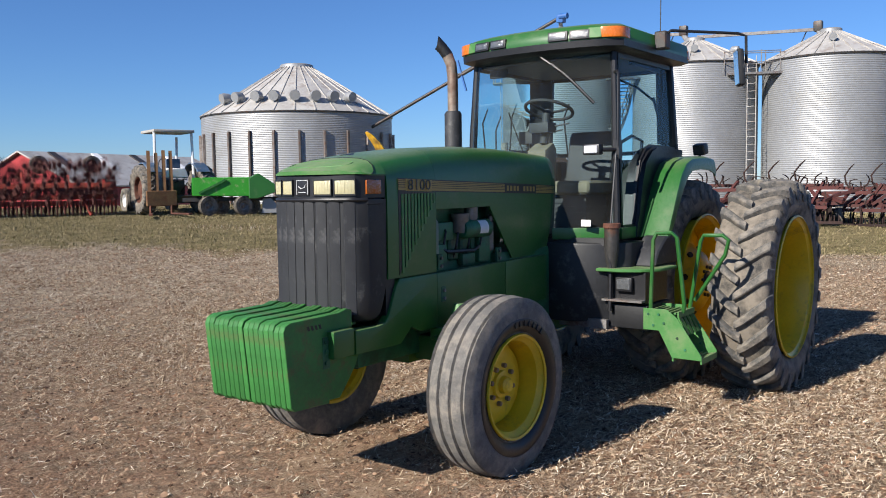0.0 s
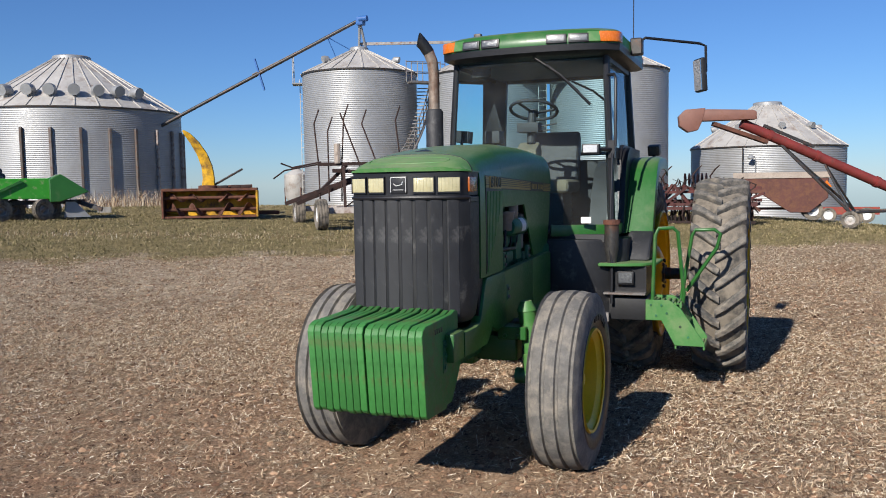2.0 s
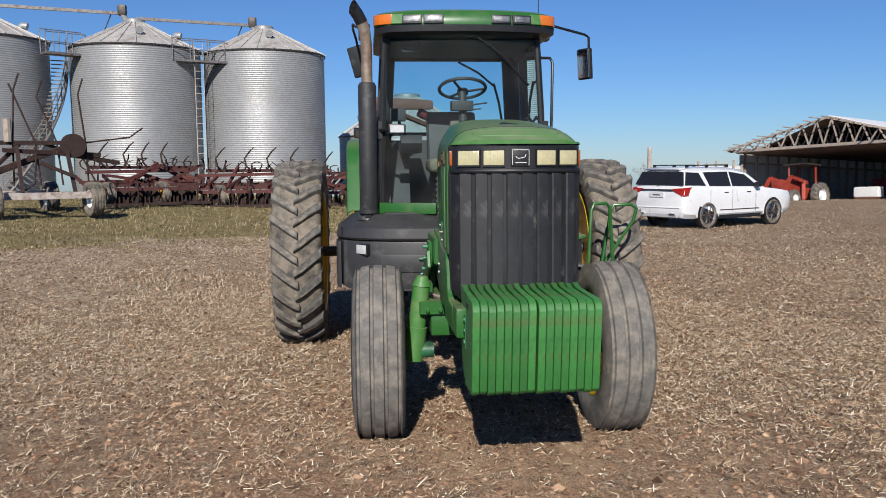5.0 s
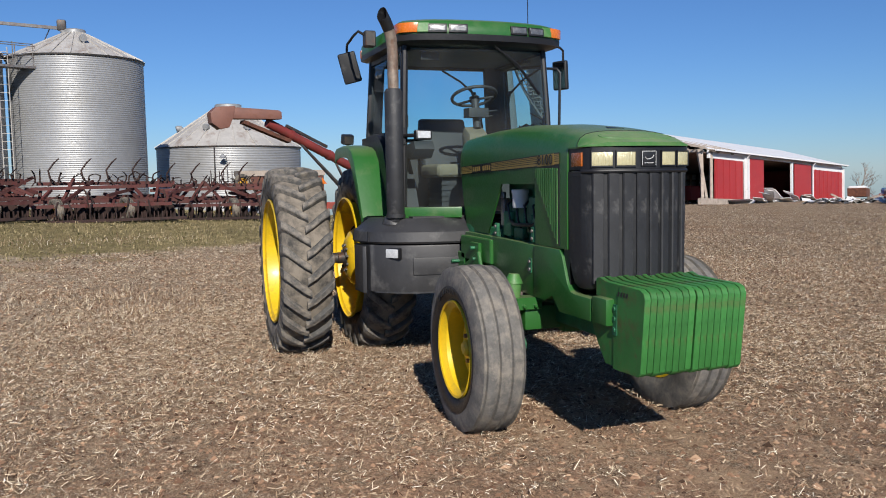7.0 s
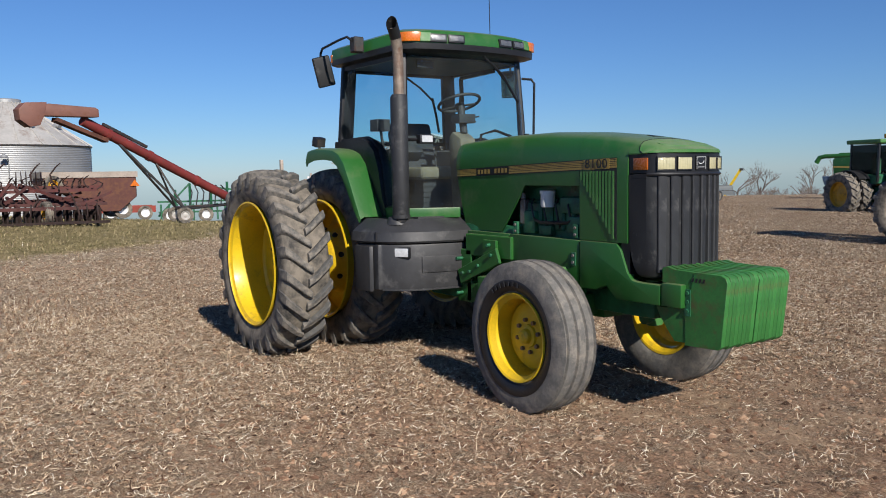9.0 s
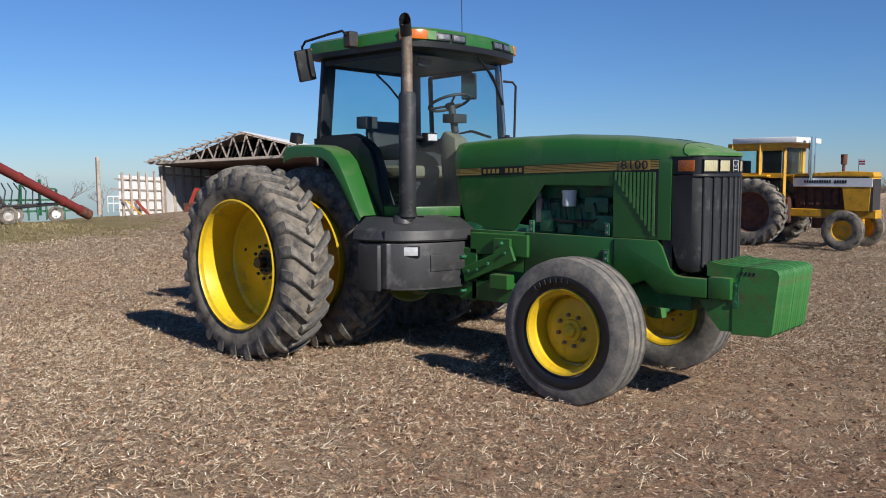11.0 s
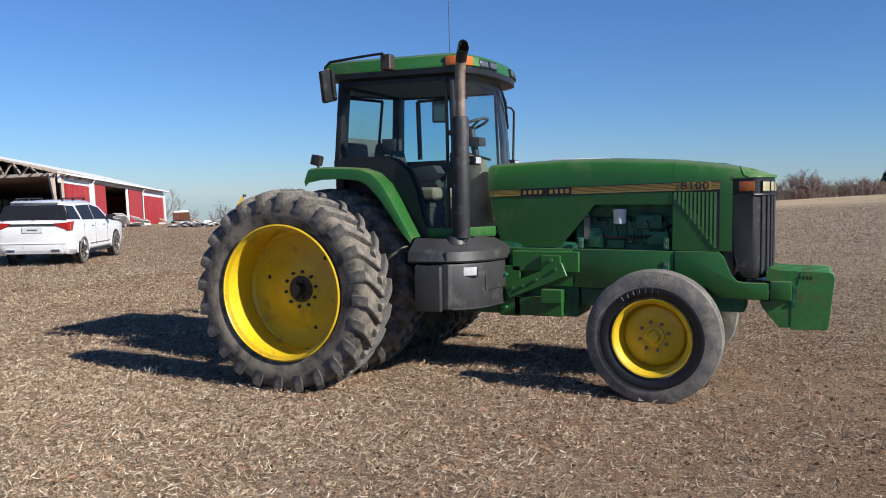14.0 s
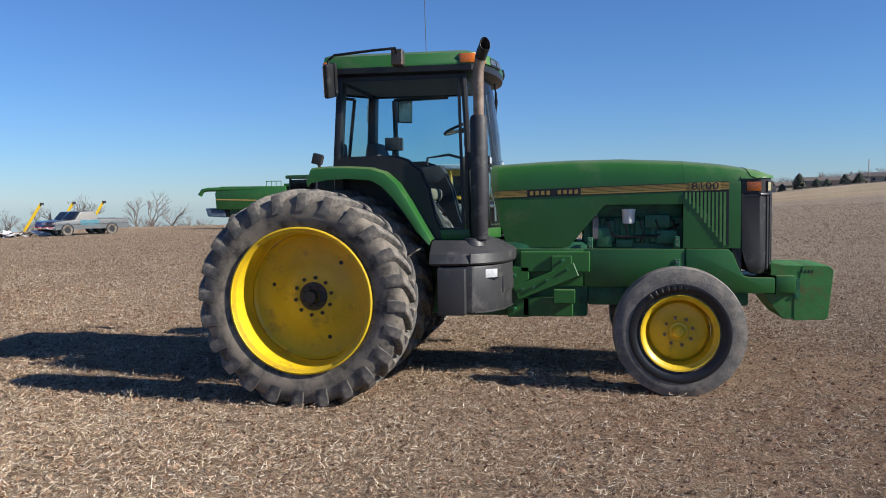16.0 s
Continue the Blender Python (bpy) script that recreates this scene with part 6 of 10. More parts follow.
prism(bm, [(0.62, 0.40), (1.25, 0.36), (1.45, 0.16), (1.42, -0.16), (1.15, -0.36), (0.85, -0.30), (0.72, -0.02)], "y", -0.24, 0.24)
o = part("discharge_spout", bevelled(bm, 0.03, 2), MATS["faded_pink_red_paint"], aug)
o.matrix_basis = hood_m
bm = B()
beam(bm, (-20.45, 0.2, 3.45), tip + ax * 0.9 - Vector((0, 0, 0.25)), 0.3, 0.12)
part("under_brace", bm, RUSTY, aug)
leg_top, feet = tip + ax * 1.35 - Vector((0, 0, 0.1)), ((-21.2, 4.3, 0.55), (-23.3, 4.6, 0.55))
for fx in feet:
    pipes("leg", DARK_STEEL, aug, [[leg_top, fx]], 0.045, 8)
    pipes("leg", DARK_STEEL, aug, [[leg_top + ax * 1.6, fx]], 0.035, 8)
    machine_wheel(aug, pose(fx[0], fx[1], height(fx[0], fx[1]) + 0.28, 0, 0, 80), 0.28, 0.2, 0.16, GALV_OLD)
    pipes("lift_arm", DARK_STEEL, aug, [[fx, tail + Vector((0, -0.4, 0.25))]], 0.04, 8)
bars("cross_bar", DARK_STEEL, aug, [((Vector(leg_top) + Vector(feet[0])) / 2, (Vector(leg_top) + Vector(feet[1])) / 2), (feet[0], feet[1])], 0.07, 0.07)
bm = B()
tube(bm, [tail, tail + ax * 0.5], 0.19, 12)
part("intake_guard", bm, RUSTY, aug)

wag = thing("gravity_wagon", "rusty red gravity grain wagon with sloped hopper", "wagon", face(-27.2, 2.2, 4))
bm = B()
prism(bm, [(-1.55, 1.62), (1.75, 1.62), (1.75, 0.85), (1.1, 0.3), (0.45, 0.3), (-0.6, 1.02), (-1.55, 1.05)], "y", -1.1, 1.1)
part("hopper", bevelled(bm, 0.02, 1), material("rust_red_hopper", (0.095, 0.032, 0.024), 0.7, 0, 0.2, 20, 2, 0.15, RUST, 0.5), wag, "rust-red sloped hopper")
bm = B()
for y0 in (-1.14, 1.06):
    box(bm, -1.6, 1.8, y0, y0 + 0.08, 1.6, 1.82)
for x0 in (-1.6, 1.72):
    box(bm, x0, x0 + 0.08, -1.06, 1.06, 1.6, 1.82)
part("extension_board", bm, WOOD, wag, "weathered top boards")
for x0 in (-1.25, 1.25):
    for s2 in (-1, 1):
        machine_wheel(wag, pose(x0, s2 * 0.85, 0.36, 0, 0, 0 if s2 < 0 else 180), 0.36, 0.24, 0.2, WHITE_STEEL)
bars("running_gear", RUSTY, wag, [((-1.3, -0.85, 0.4), (-1.3, 0.85, 0.4)), ((1.3, -0.85, 0.4), (1.3, 0.85, 0.4)), ((-1.9, 0, 0.42), (1.5, 0, 0.42)), ((-1.2, -0.7, 0.4), (-0.9, -0.7, 1.1)), ((-1.5, -0.7, 1.05), (-0.6, -0.7, 0.35))], 0.1, 0.1)
bm = B()
prism(bm, [(1.60, 1.15), (1.78, 1.4), (1.96, 1.15)], "y", -1.14, -1.12)
o = part("warning_triangle", bm, AMBER, wag, "orange slow-vehicle triangle")
o.location = (-0.1, -0.01, 0.1)

# ---- red rotary hoe stack ----
hoe = thing("rotary_hoe", "folded red rotary hoe with rows of dark spiked wheels", "rotary hoe", face(-6.18, -21.5, 0) @ Matrix.Diagonal((0.92, 0.92, 0.92, 1)))
spider = None
DARK_RED_RUST = material("dark_red_rust", (0.11, 0.035, 0.028), 0.85, 0.1, 0.3, 30, 4, 0.2, (0.04, 0.02, 0.018), 0.4, spread=0.35)


def spiked_wheel(parent, m):
    global spider
    if spider is None:
        b2 = B()
        for k in range(16):
            a = 2 * math.pi * k / 16
            tube(b2, [(0.05 * math.cos(a), 0, 0.05 * math.sin(a)), (0.17 * math.cos(a + 0.15), 0, 0.17 * math.sin(a + 0.15)), (0.27 * math.cos(a + 0.5), 0, 0.27 * math.sin(a + 0.5))], [0.012, 0.011, 0.006], 4)
        disc_cyl(b2, (0, -0.03, 0), (0, 0.03, 0), 0.06, 10)
        spider = part("spiked_wheel", b2, DARK_RED_RUST, parent, "dark rusty spiked wheel", smooth=0, weld=False)
        spider.matrix_basis = m
    else:
        share(spider, m, parent)


bars("frame_beam", RED_PAINT, hoe, [((-3.2, 0, 0.62), (2.0, 0, 0.62)), ((-3.2, 0, 1.0), (1.9, 0, 1.02)), ((-3.0, 0.7, 0.9), (2.0, 0.7, 0.9)), ((-3.2, -0.1, 0.42), (2.0, -0.1, 0.42))], 0.16, 0.16)
bars("stand_arm", RED_PAINT, hoe, [((1.2, -0.5, 0.02), (0.85, -0.1, 0.75)), ((-2.6, -0.1, 0.3), (-2.6, 0.1, 1.5)), ((-0.9, -0.1, 0.3), (-0.9, 0.1, 1.45)), ((0.5, -0.1, 0.3), (0.5, 0.1, 1.35)), ((1.6, -0.1, 0.3), (1.6, 0.1, 1.2))], 0.08, 0.08)
random.seed(11)
for k in range(44):
    spiked_wheel(hoe, pose(-3.2 + k * 0.12, -0.3 + 0.16 * (k % 2), 0.27, 0, random.uniform(0, 90), 82 + random.uniform(-8, 8)))
for k in range(34):
    spiked_wheel(hoe, pose(-3.15 + k * 0.155, random.uniform(-0.1, 0.5), 1.62 + random.uniform(-0.12, 0.14) - (0.2 if k % 9 == 5 else 0), 0, random.uniform(0, 90), random.uniform(5, 70)))
for k in range(36):
    spiked_wheel(hoe, pose(-3.1 + k * 0.143 + random.uniform(-0.08, 0.08), random.uniform(0.15, 0.8), 1.25 + random.uniform(-0.14, 0.14), 0, random.uniform(0, 90), random.uniform(0, 60)))
for k in range(46):
    spiked_wheel(hoe, pose(-3.2 + k * 0.115, -0.42 + random.uniform(-0.06, 0.06), 0.62 + 0.3 * (k % 3) * 0.7 + random.uniform(-0.06, 0.06), 0, random.uniform(0, 90), random.uniform(20, 80)))
for k in range(20):
    spiked_wheel(hoe, pose(-3.1 + k * 0.26, random.uniform(0.2, 0.7), 0.75 + random.uniform(-0.1, 0.1), 0, random.uniform(0, 90), random.uniform(20, 80)))
bm = B()
prism(bm, [(-1.95, 0.62), (-1.55, 0.62), (-1.75, 0.97)], "y", -0.36, -0.34)
part("warning_triangle", bm, AMBER, hoe, "orange slow-vehicle triangle")
for x in (1.25, -0.4):
    machine_wheel(hoe, pose(x, 0.55, 1.72, 0, 0, 20), 0.3, 0.2, 0.16, RUSTY)
bars("frame_panel", OLD_RED, hoe, [((-2.2, -0.2, 0.8), (-1.0, -0.2, 0.8)), ((0.2, -0.2, 0.78), (1.9, -0.2, 0.78)), ((1.4, 0.3, 1.1), (2.0, 0.3, 1.05))], 0.05, 0.16)

# ---- old tractor with fork mast ----


def old_tractor():
    t = thing("utility_tractor", "faded blue and white tractor with canopy and rusty fork mast behind", "tractor", face(-8.87, -19.66, 24) @ pose(0.3, 0, 0))
    for s2 in (-1, 1):
        machine_wheel(t, pose(s2 * 0.95, 0, 0.78, 0, 0, 90 if s2 > 0 else -90), 0.78, 0.42, 0.42, RUSTY, True)
        machine_wheel(t, pose(s2 * 0.75, 2.3, 0.42, 0, 0, 90 if s2 > 0 else -90), 0.42, 0.25, 0.22, WHITE_STEEL)
        bm2 = B()
        lathe(bm2, [(0.82, -0.22), (0.86, -0.2), (0.86, 0.2), (0.82, 0.22)], "x", 12, (s2 * 0.78, 0, 0.78), (25, 140))
        part("fender", bm2, BLUE_PAINT, t)
    bm2 = B()
    box(bm2, -0.28, 0.28, -0.3, 2.6, 0.6, 1.1)
    part("tractor_body", bevelled(bm2, 0.05, 2), DARK_STEEL, t)
    bm2 = B()
    box(bm2, -0.33, 0.33, 0.9, 2.7, 1.05, 1.45)
    part("bonnet", bevelled(bm2, 0.08, 3), BLUE_PAINT, t)
    bm2 = B()
    prism(bm2, [(-0.45, 1.15), (0.4, 1.15), (0.3, 1.45), (-0.3, 1.45)], "y", -0.35, -0.15)
    part("rear_console", bevelled(bm2, 0.03, 1), WHITE_STEEL, t)
    bm2 = B()
    box(bm2, -0.22, 0.22, -0.05, 0.4, 1.25, 1.35)
    box(bm2, -0.22, 0.22, -0.12, 0.0, 1.35, 1.75)
    part("seat", bevelled(bm2, 0.03, 2), BLUE_PAINT, t)
    pipes("canopy_post", WHITE_STEEL, t, [[(-0.62, -0.2, 0.9), (-0.6, -0.15, 2.6)], [(0.62, -0.2, 0.9), (0.6, -0.15, 2.6)], [(0.5, 1.0, 1.0), (0.5, 0.9, 2.5)]], 0.045, 8)
    bm2 = B()
    box(bm2, -0.66, 0.66, -0.3, 0.95, 2.58, 2.67)
    part("canopy_roof", bevelled(bm2, 0.03, 2), CONCRETE, t, "weathered pale canopy roof")
    bm2 = B()
    tube(bm2, [(0.2 * math.cos(q), 0.75 + 0.05 * math.cos(q), 1.6 + 0.2 * math.sin(q)) for q in np.linspace(0, 2 * math.pi, 20)], 0.014, 6, caps=False)
    part("steering_wheel", bm2, BLACK_CLEAN, t)
    mast_mat = material("rusty_yellow_mast", (0.17, 0.095, 0.04), 0.85, 0, 0.3, 20, 4, 0.3, RUST, 0.5)
    for x in (-1.08, -0.85, -0.62, -0.40):
        bm2 = B()
        beam(bm2, (x, -0.95, 0.35), (x + 0.03, -0.85, 1.95 + 0.05 * math.sin(9 * x)), 0.1, 0.1)
        part("mast_channel", bm2, mast_mat, t, smooth=0)
    bm2 = B()
    box(bm2, -1.22, -0.28, -1.08, -1.0, 0.28, 0.75)
    part("fork_carriage", bevelled(bm2, 0.02, 1), mast_mat, t)
    bars("fork", RUSTY, t, [((-1.1, -1.05, 0.3), (-1.1, -1.05, 0.05)), ((-1.1, -1.05, 0.05), (-1.5, -2.2, 0.05)), ((-0.45, -1.05, 0.3), (-0.45, -1.05, 0.05)), ((-0.45, -1.05, 0.05), (-0.3, -2.2, 0.05))], 0.1, 0.05)
    pipes("hose", BLACK_CLEAN, t, [[(0.1, -0.4, 0.7), (0.25, -0.6, 1.0), (0.4, -0.5, 0.8), (0.3, -0.4, 0.5)], [(-0.1, -0.4, 1.0), (0.1, -0.7, 1.1), (0.3, -0.4, 1.1)]], 0.02, 6)
    bm2 = B()
    box(bm2, -0.2, 0.55, -0.6, -0.3, 0.35, 0.6)
    part("hitch_block", bevelled(bm2, 0.03, 1), DARK_STEEL, t)


old_tractor()

# ---- green header cart ----
cart = thing("header_cart", "bright green grain header resting on a low cart", "header cart", face(-9.9, -17.6, 8))
bm = B()
prism(bm, [(-1.2, 0.62), (0.55, 0.58), (0.55, 1.18), (-1.2, 1.18)], "y", -0.2, 0.6)
part("header_pan", bevelled(bm, 0.02, 1), material("fresh_green_paint", (0.03, 0.25, 0.02), 0.45, 0, 0.15, 30, 3, 0.05, DUST, 0.2), cart)
bm = B()
prism(bm, [(0.5, 0.50), (0.75, 0.50), (1.55, 0.78), (0.80, 1.30), (0.5, 1.15)], "y", -0.35, 0.5)
part("header_end", bevelled(bm, 0.02, 1), GREEN, cart)
bars("brace", GREEN, cart, [((-1.0, -0.24, 0.7), (-0.2, -0.24, 1.1))], 0.07, 0.07)
bars("cart_beam", DARK_STEEL, cart, [((-1.5, 0.2, 0.5), (1.5, 0.2, 0.5)), ((1.3, 0.2, 0.5), (1.9, -0.2, 0.25))], 0.12, 0.12)
for x, y in ((-0.75, -0.3), (-0.35, 0.3), (0.3, -0.3), (0.6, 0.3)):
    machine_wheel(cart, pose(x, y, 0.3, 0, 0, 30), 0.3, 0.2, 0.15, STEEL)
bm = B()
prism(bm, [(0.9, 0.05), (1.6, 0.05), (1.2, 0.5), (0.95, 0.5)], "y", -0.1, 0.1)
part("stand", bm, GALV, cart)

# ---- yellow snow blower ----
blow = thing("snow_blower", "flaking yellow snow blower with tall curved chute", "snow blower", face(-12.7, -13.9, -4) @ pose(0.3, 0, 0.04))
FLAKED = material("flaking_yellow_paint", (0.66, 0.36, 0.008), 0.6, 0, 0.15, 30, 3, 0.2, (0.075, 0.033, 0.018), 0.5, dirt_scale=2.2)
for y0, y1, z0, z1, x0, x1, nm, mt in ((0.55, 0.6, 0.05, 0.85, -1.35, 1.35, "back_sheet", FLAKED), (-0.1, 0.6, 0.80, 0.88, -1.38, 1.38, "top_beam", RUSTY), (-0.15, 0.6, 0.0, 0.80, -1.39, -1.33, "end_plate", RUSTY), (-0.15, 0.6, 0.0, 0.80, 1.33, 1.39, "end_plate", FLAKED), (-0.1, 0.6, 0.0, 0.06, -1.33, 1.33, "scraper", RUSTY)):
    bm = B()
    box(bm, x0, x1, y0, y1, z0, z1)
    part(nm, bevelled(bm, 0.008, 1), mt, blow, "yellow sheet with large rust patches" if mt is FLAKED else "", smooth=0)
for z, r in ((0.25, 0.2), (0.60, 0.13)):
    bm = B()
    tube(bm, [(-1.33, 0.1, z), (1.33, 0.1, z)], 0.05, 10)
    part("feed_shaft", bm, RUSTY, blow)
    for s2 in (-1, 1):
        bm = B()
        pts = [(s2 * (1.25 - 0.045 * q), math.cos(q * 0.5), math.sin(q * 0.5)) for q in range(26)]
        sheet(bm, [[(x, 0.1 + k * c0, z + k * c1) for k in (0.05, r)] for x, c0, c1 in pts])
        thick(part("feed_flight", bm, RUSTY, blow, "rusty spiral flight", smooth=0), 0.02, 0)
bm = B()
rings = []
for x, y, z, w, d in ((-0.08, 0.42, 0.86, 0.19, 0.19), (-0.06, 0.42, 1.2, 0.165, 0.17), (-0.10, 0.40, 1.55, 0.15, 0.16), (-0.22, 0.36, 1.9, 0.135, 0.15), (-0.42, 0.28, 2.25, 0.11, 0.14), (-0.62, 0.2, 2.5, 0.075, 0.13), (-0.72, 0.16, 2.6, 0.03, 0.12)):
    rings.append([bm.verts.new((x + i * w, y + j * d, z + 0.4 * i * w * (z - 0.86) / 1.7)) for i, j in ((-1, -1), (1, -1), (1, 1), (-1, 1))])
for a, b in zip(rings, rings[1:]):
    for k in range(4):
        bm.faces.new((a[k], a[(k + 1) % 4], b[(k + 1) % 4], b[k]))
bm.faces.new(rings[0][::-1]), bm.faces.new(rings[-1])
part("chute", bevelled(bm, 0.02, 2), FLAKED, blow, "curved yellow discharge chute")
bm = B()
lathe(bm, [(0.30, 0.88), (0.30, 0.96), (0.22, 0.97)], "z", 18, (-0.08, 0.42, 0))
part("chute_ring", bm, RUSTY, blow)
for x in (0.35, 0.75, 1.05):
    bm = B()
    box(bm, x - 0.16, x + 0.14, 0.2, 0.5, 0.88, 0.96 + 0.03 * math.sin(9 * x))
    part("gear_case", bevelled(bm, 0.03, 2), DARK_RUST, blow)
pipes("crank_arm", DARK_STEEL, blow, [[(0.1, 0.4, 0.98), (0.95, 0.3, 1.45)]], 0.035, 6)
bars("hitch_frame", RUSTY, blow, [((0.2, 0.7, 0.9), (1.2, 0.7, 0.92)), ((1.35, 0.5, 0.12), (2.0, 0.6, 0.1)), ((-0.5, 0.7, 0.2), (0.9, 0.7, 0.25))], 0.1, 0.12)
blk = thing("concrete_block", "pale concrete block lying in the grass", "block", face(-13.3, -18.1, 10))
bm = B()
for x0, x1 in ((-0.2, -0.16), (-0.02, 0.02), (0.16, 0.2)):
    box(bm, x0, x1, -0.1, 0.1, 0, 0.19)
for y0 in (-0.1, 0.07):
    box(bm, -0.2, 0.2, y0, y0 + 0.03, 0.002, 0.188)
part("block_body", bm, CONCRETE, blk, smooth=0)

# ---- rake on a white running gear ----
rake = thing("hay_rake_trailer", "rusty bale loader with long curved prongs on a white running gear", "hay rake", face(-13.0, -8.9, 6))
for x, y in ((-0.95, -0.75), (1.25, -0.75), (-1.55, 1.6), (0.7, 1.6)):
    machine_wheel(rake, pose(x, y, 0.42, 0, 0, -82), 0.42, 0.3, 0.22, WHITE_STEEL)
bars("axle_beam", material("white_frame_paint", (0.46, 0.41, 0.37), 0.6, 0, 0.2, 30, 3, 0.1, RUST, 0.45), rake, [((-0.95, -0.75, 0.52), (1.25, -0.75, 0.52)), ((-1.5, 1.6, 0.52), (0.7, 1.6, 0.52)), ((0.1, -0.75, 0.5), (-0.4, 1.6, 0.5))], 0.14, 0.16)
bars("frame_rail", DARK_RUST, rake, [((-1.9, -0.5, 0.72), (1.0, 0.2, 1.75)), ((-1.6, 0.4, 0.70), (1.1, 0.9, 1.72)), ((-1.0, 0.0, 1.78), (1.3, 0.2, 1.80)), ((-0.6, -0.2, 1.6), (1.7, 0.3, 1.5)), ((0.6, 0, 1.55), (2.2, 0.5, 1.3))], 0.11, 0.10)
bars("frame_strut", DARK_RUST, rake, [((-0.3, -0.7, 0.6), (-0.3, -0.2, 1.7)), ((0.85, -0.7, 0.6), (0.85, 0.1, 1.75)), ((0.1, -0.7, 1.3), (0.9, -0.6, 0.95)), ((-1.0, -0.3, 1.0), (-0.2, 0.1, 1.75)), ((0.3, 0.2, 1.8), (1.3, 0.2, 1.45))], 0.08, 0.08)
prongs = []
for x0, dx, top in ((-0.95, -0.12, 3.3), (-0.7, 0.0, 3.1), (-0.35, 0.1, 3.45), (0.25, -0.45, 3.2), (0.75, -0.5, 3.3), (1.35, -0.15, 3.4)):
    prongs.append([(x0, 0.1, 0.75), (x0 + dx * 0.2, 0.1, 1.8), (x0 + dx, 0.15, top - 0.4), (x0 + dx + 0.14 * (1 if x0 != 0.25 else -1), 0.2, top)])
prongs += [[(-0.9, 0.1, 1.8), (-1.9, -0.2, 1.62), (-2.2, -0.3, 1.4)], [(-0.9, 0.1, 1.85), (-1.7, 0.0, 1.7), (-2.0, -0.1, 1.82)], [(1.3, 0.2, 1.8), (2.4, 0.1, 1.95), (2.75, 0.1, 2.2)], [(1.1, 0.1, 1.7), (1.6, 0.0, 0.6), (1.4, -0.4, 0.4)], [(0.1, -0.3, 1.5), (0.0, -0.5, 0.8), (-0.3, -0.6, 0.6)]]
pipes("prong", DARK_RUST, rake, prongs, 0.022, 6, "long bent rusty prong")
bm = B()
disc_cyl(bm, (1.0, -0.05, 1.72), (1.0, 0.05, 1.72), 0.3, 20)
part("disc_blade", bm, DARK_RUST, rake)
bm = B()
tube(bm, [(-0.45, 0, 1.8), (-0.45, 0, 2.35)], 0.09, 8)
part("post", bm, WOOD, rake)

# ---- folded field cultivators in a row ----
shank = None


def curved_shank(parent, m, scale=1.0):
    global shank
    if shank is None:
        b2 = B()
        tube(b2, [(0, 0, 0), (0, 0.16, 0.16), (0, 0.2, 0.36), (0, 0.06, 0.55), (0, -0.06, 0.66)], [0.026, 0.026, 0.024, 0.022, 0.014], 5)
        shank = part("shank", b2, DARK_RUST, parent, "curved rusty cultivator shank", smooth=0)
        shank.matrix_basis = m
    else:
        share(shank, m, parent)


blade = None


def disc_blade(parent, m):
    global blade
    if blade is None:
        b2 = B()
        tube(b2, [(0, -0.02, 0), (0, 0.0, 0), (0, 0.03, 0)], [0.26, 0.2, 0.05], 14)
        blade = part("disc_blade", b2, DARK_RUST, parent, smooth=0)
        blade.matrix_basis = m
    else:
        share(blade, m, parent)


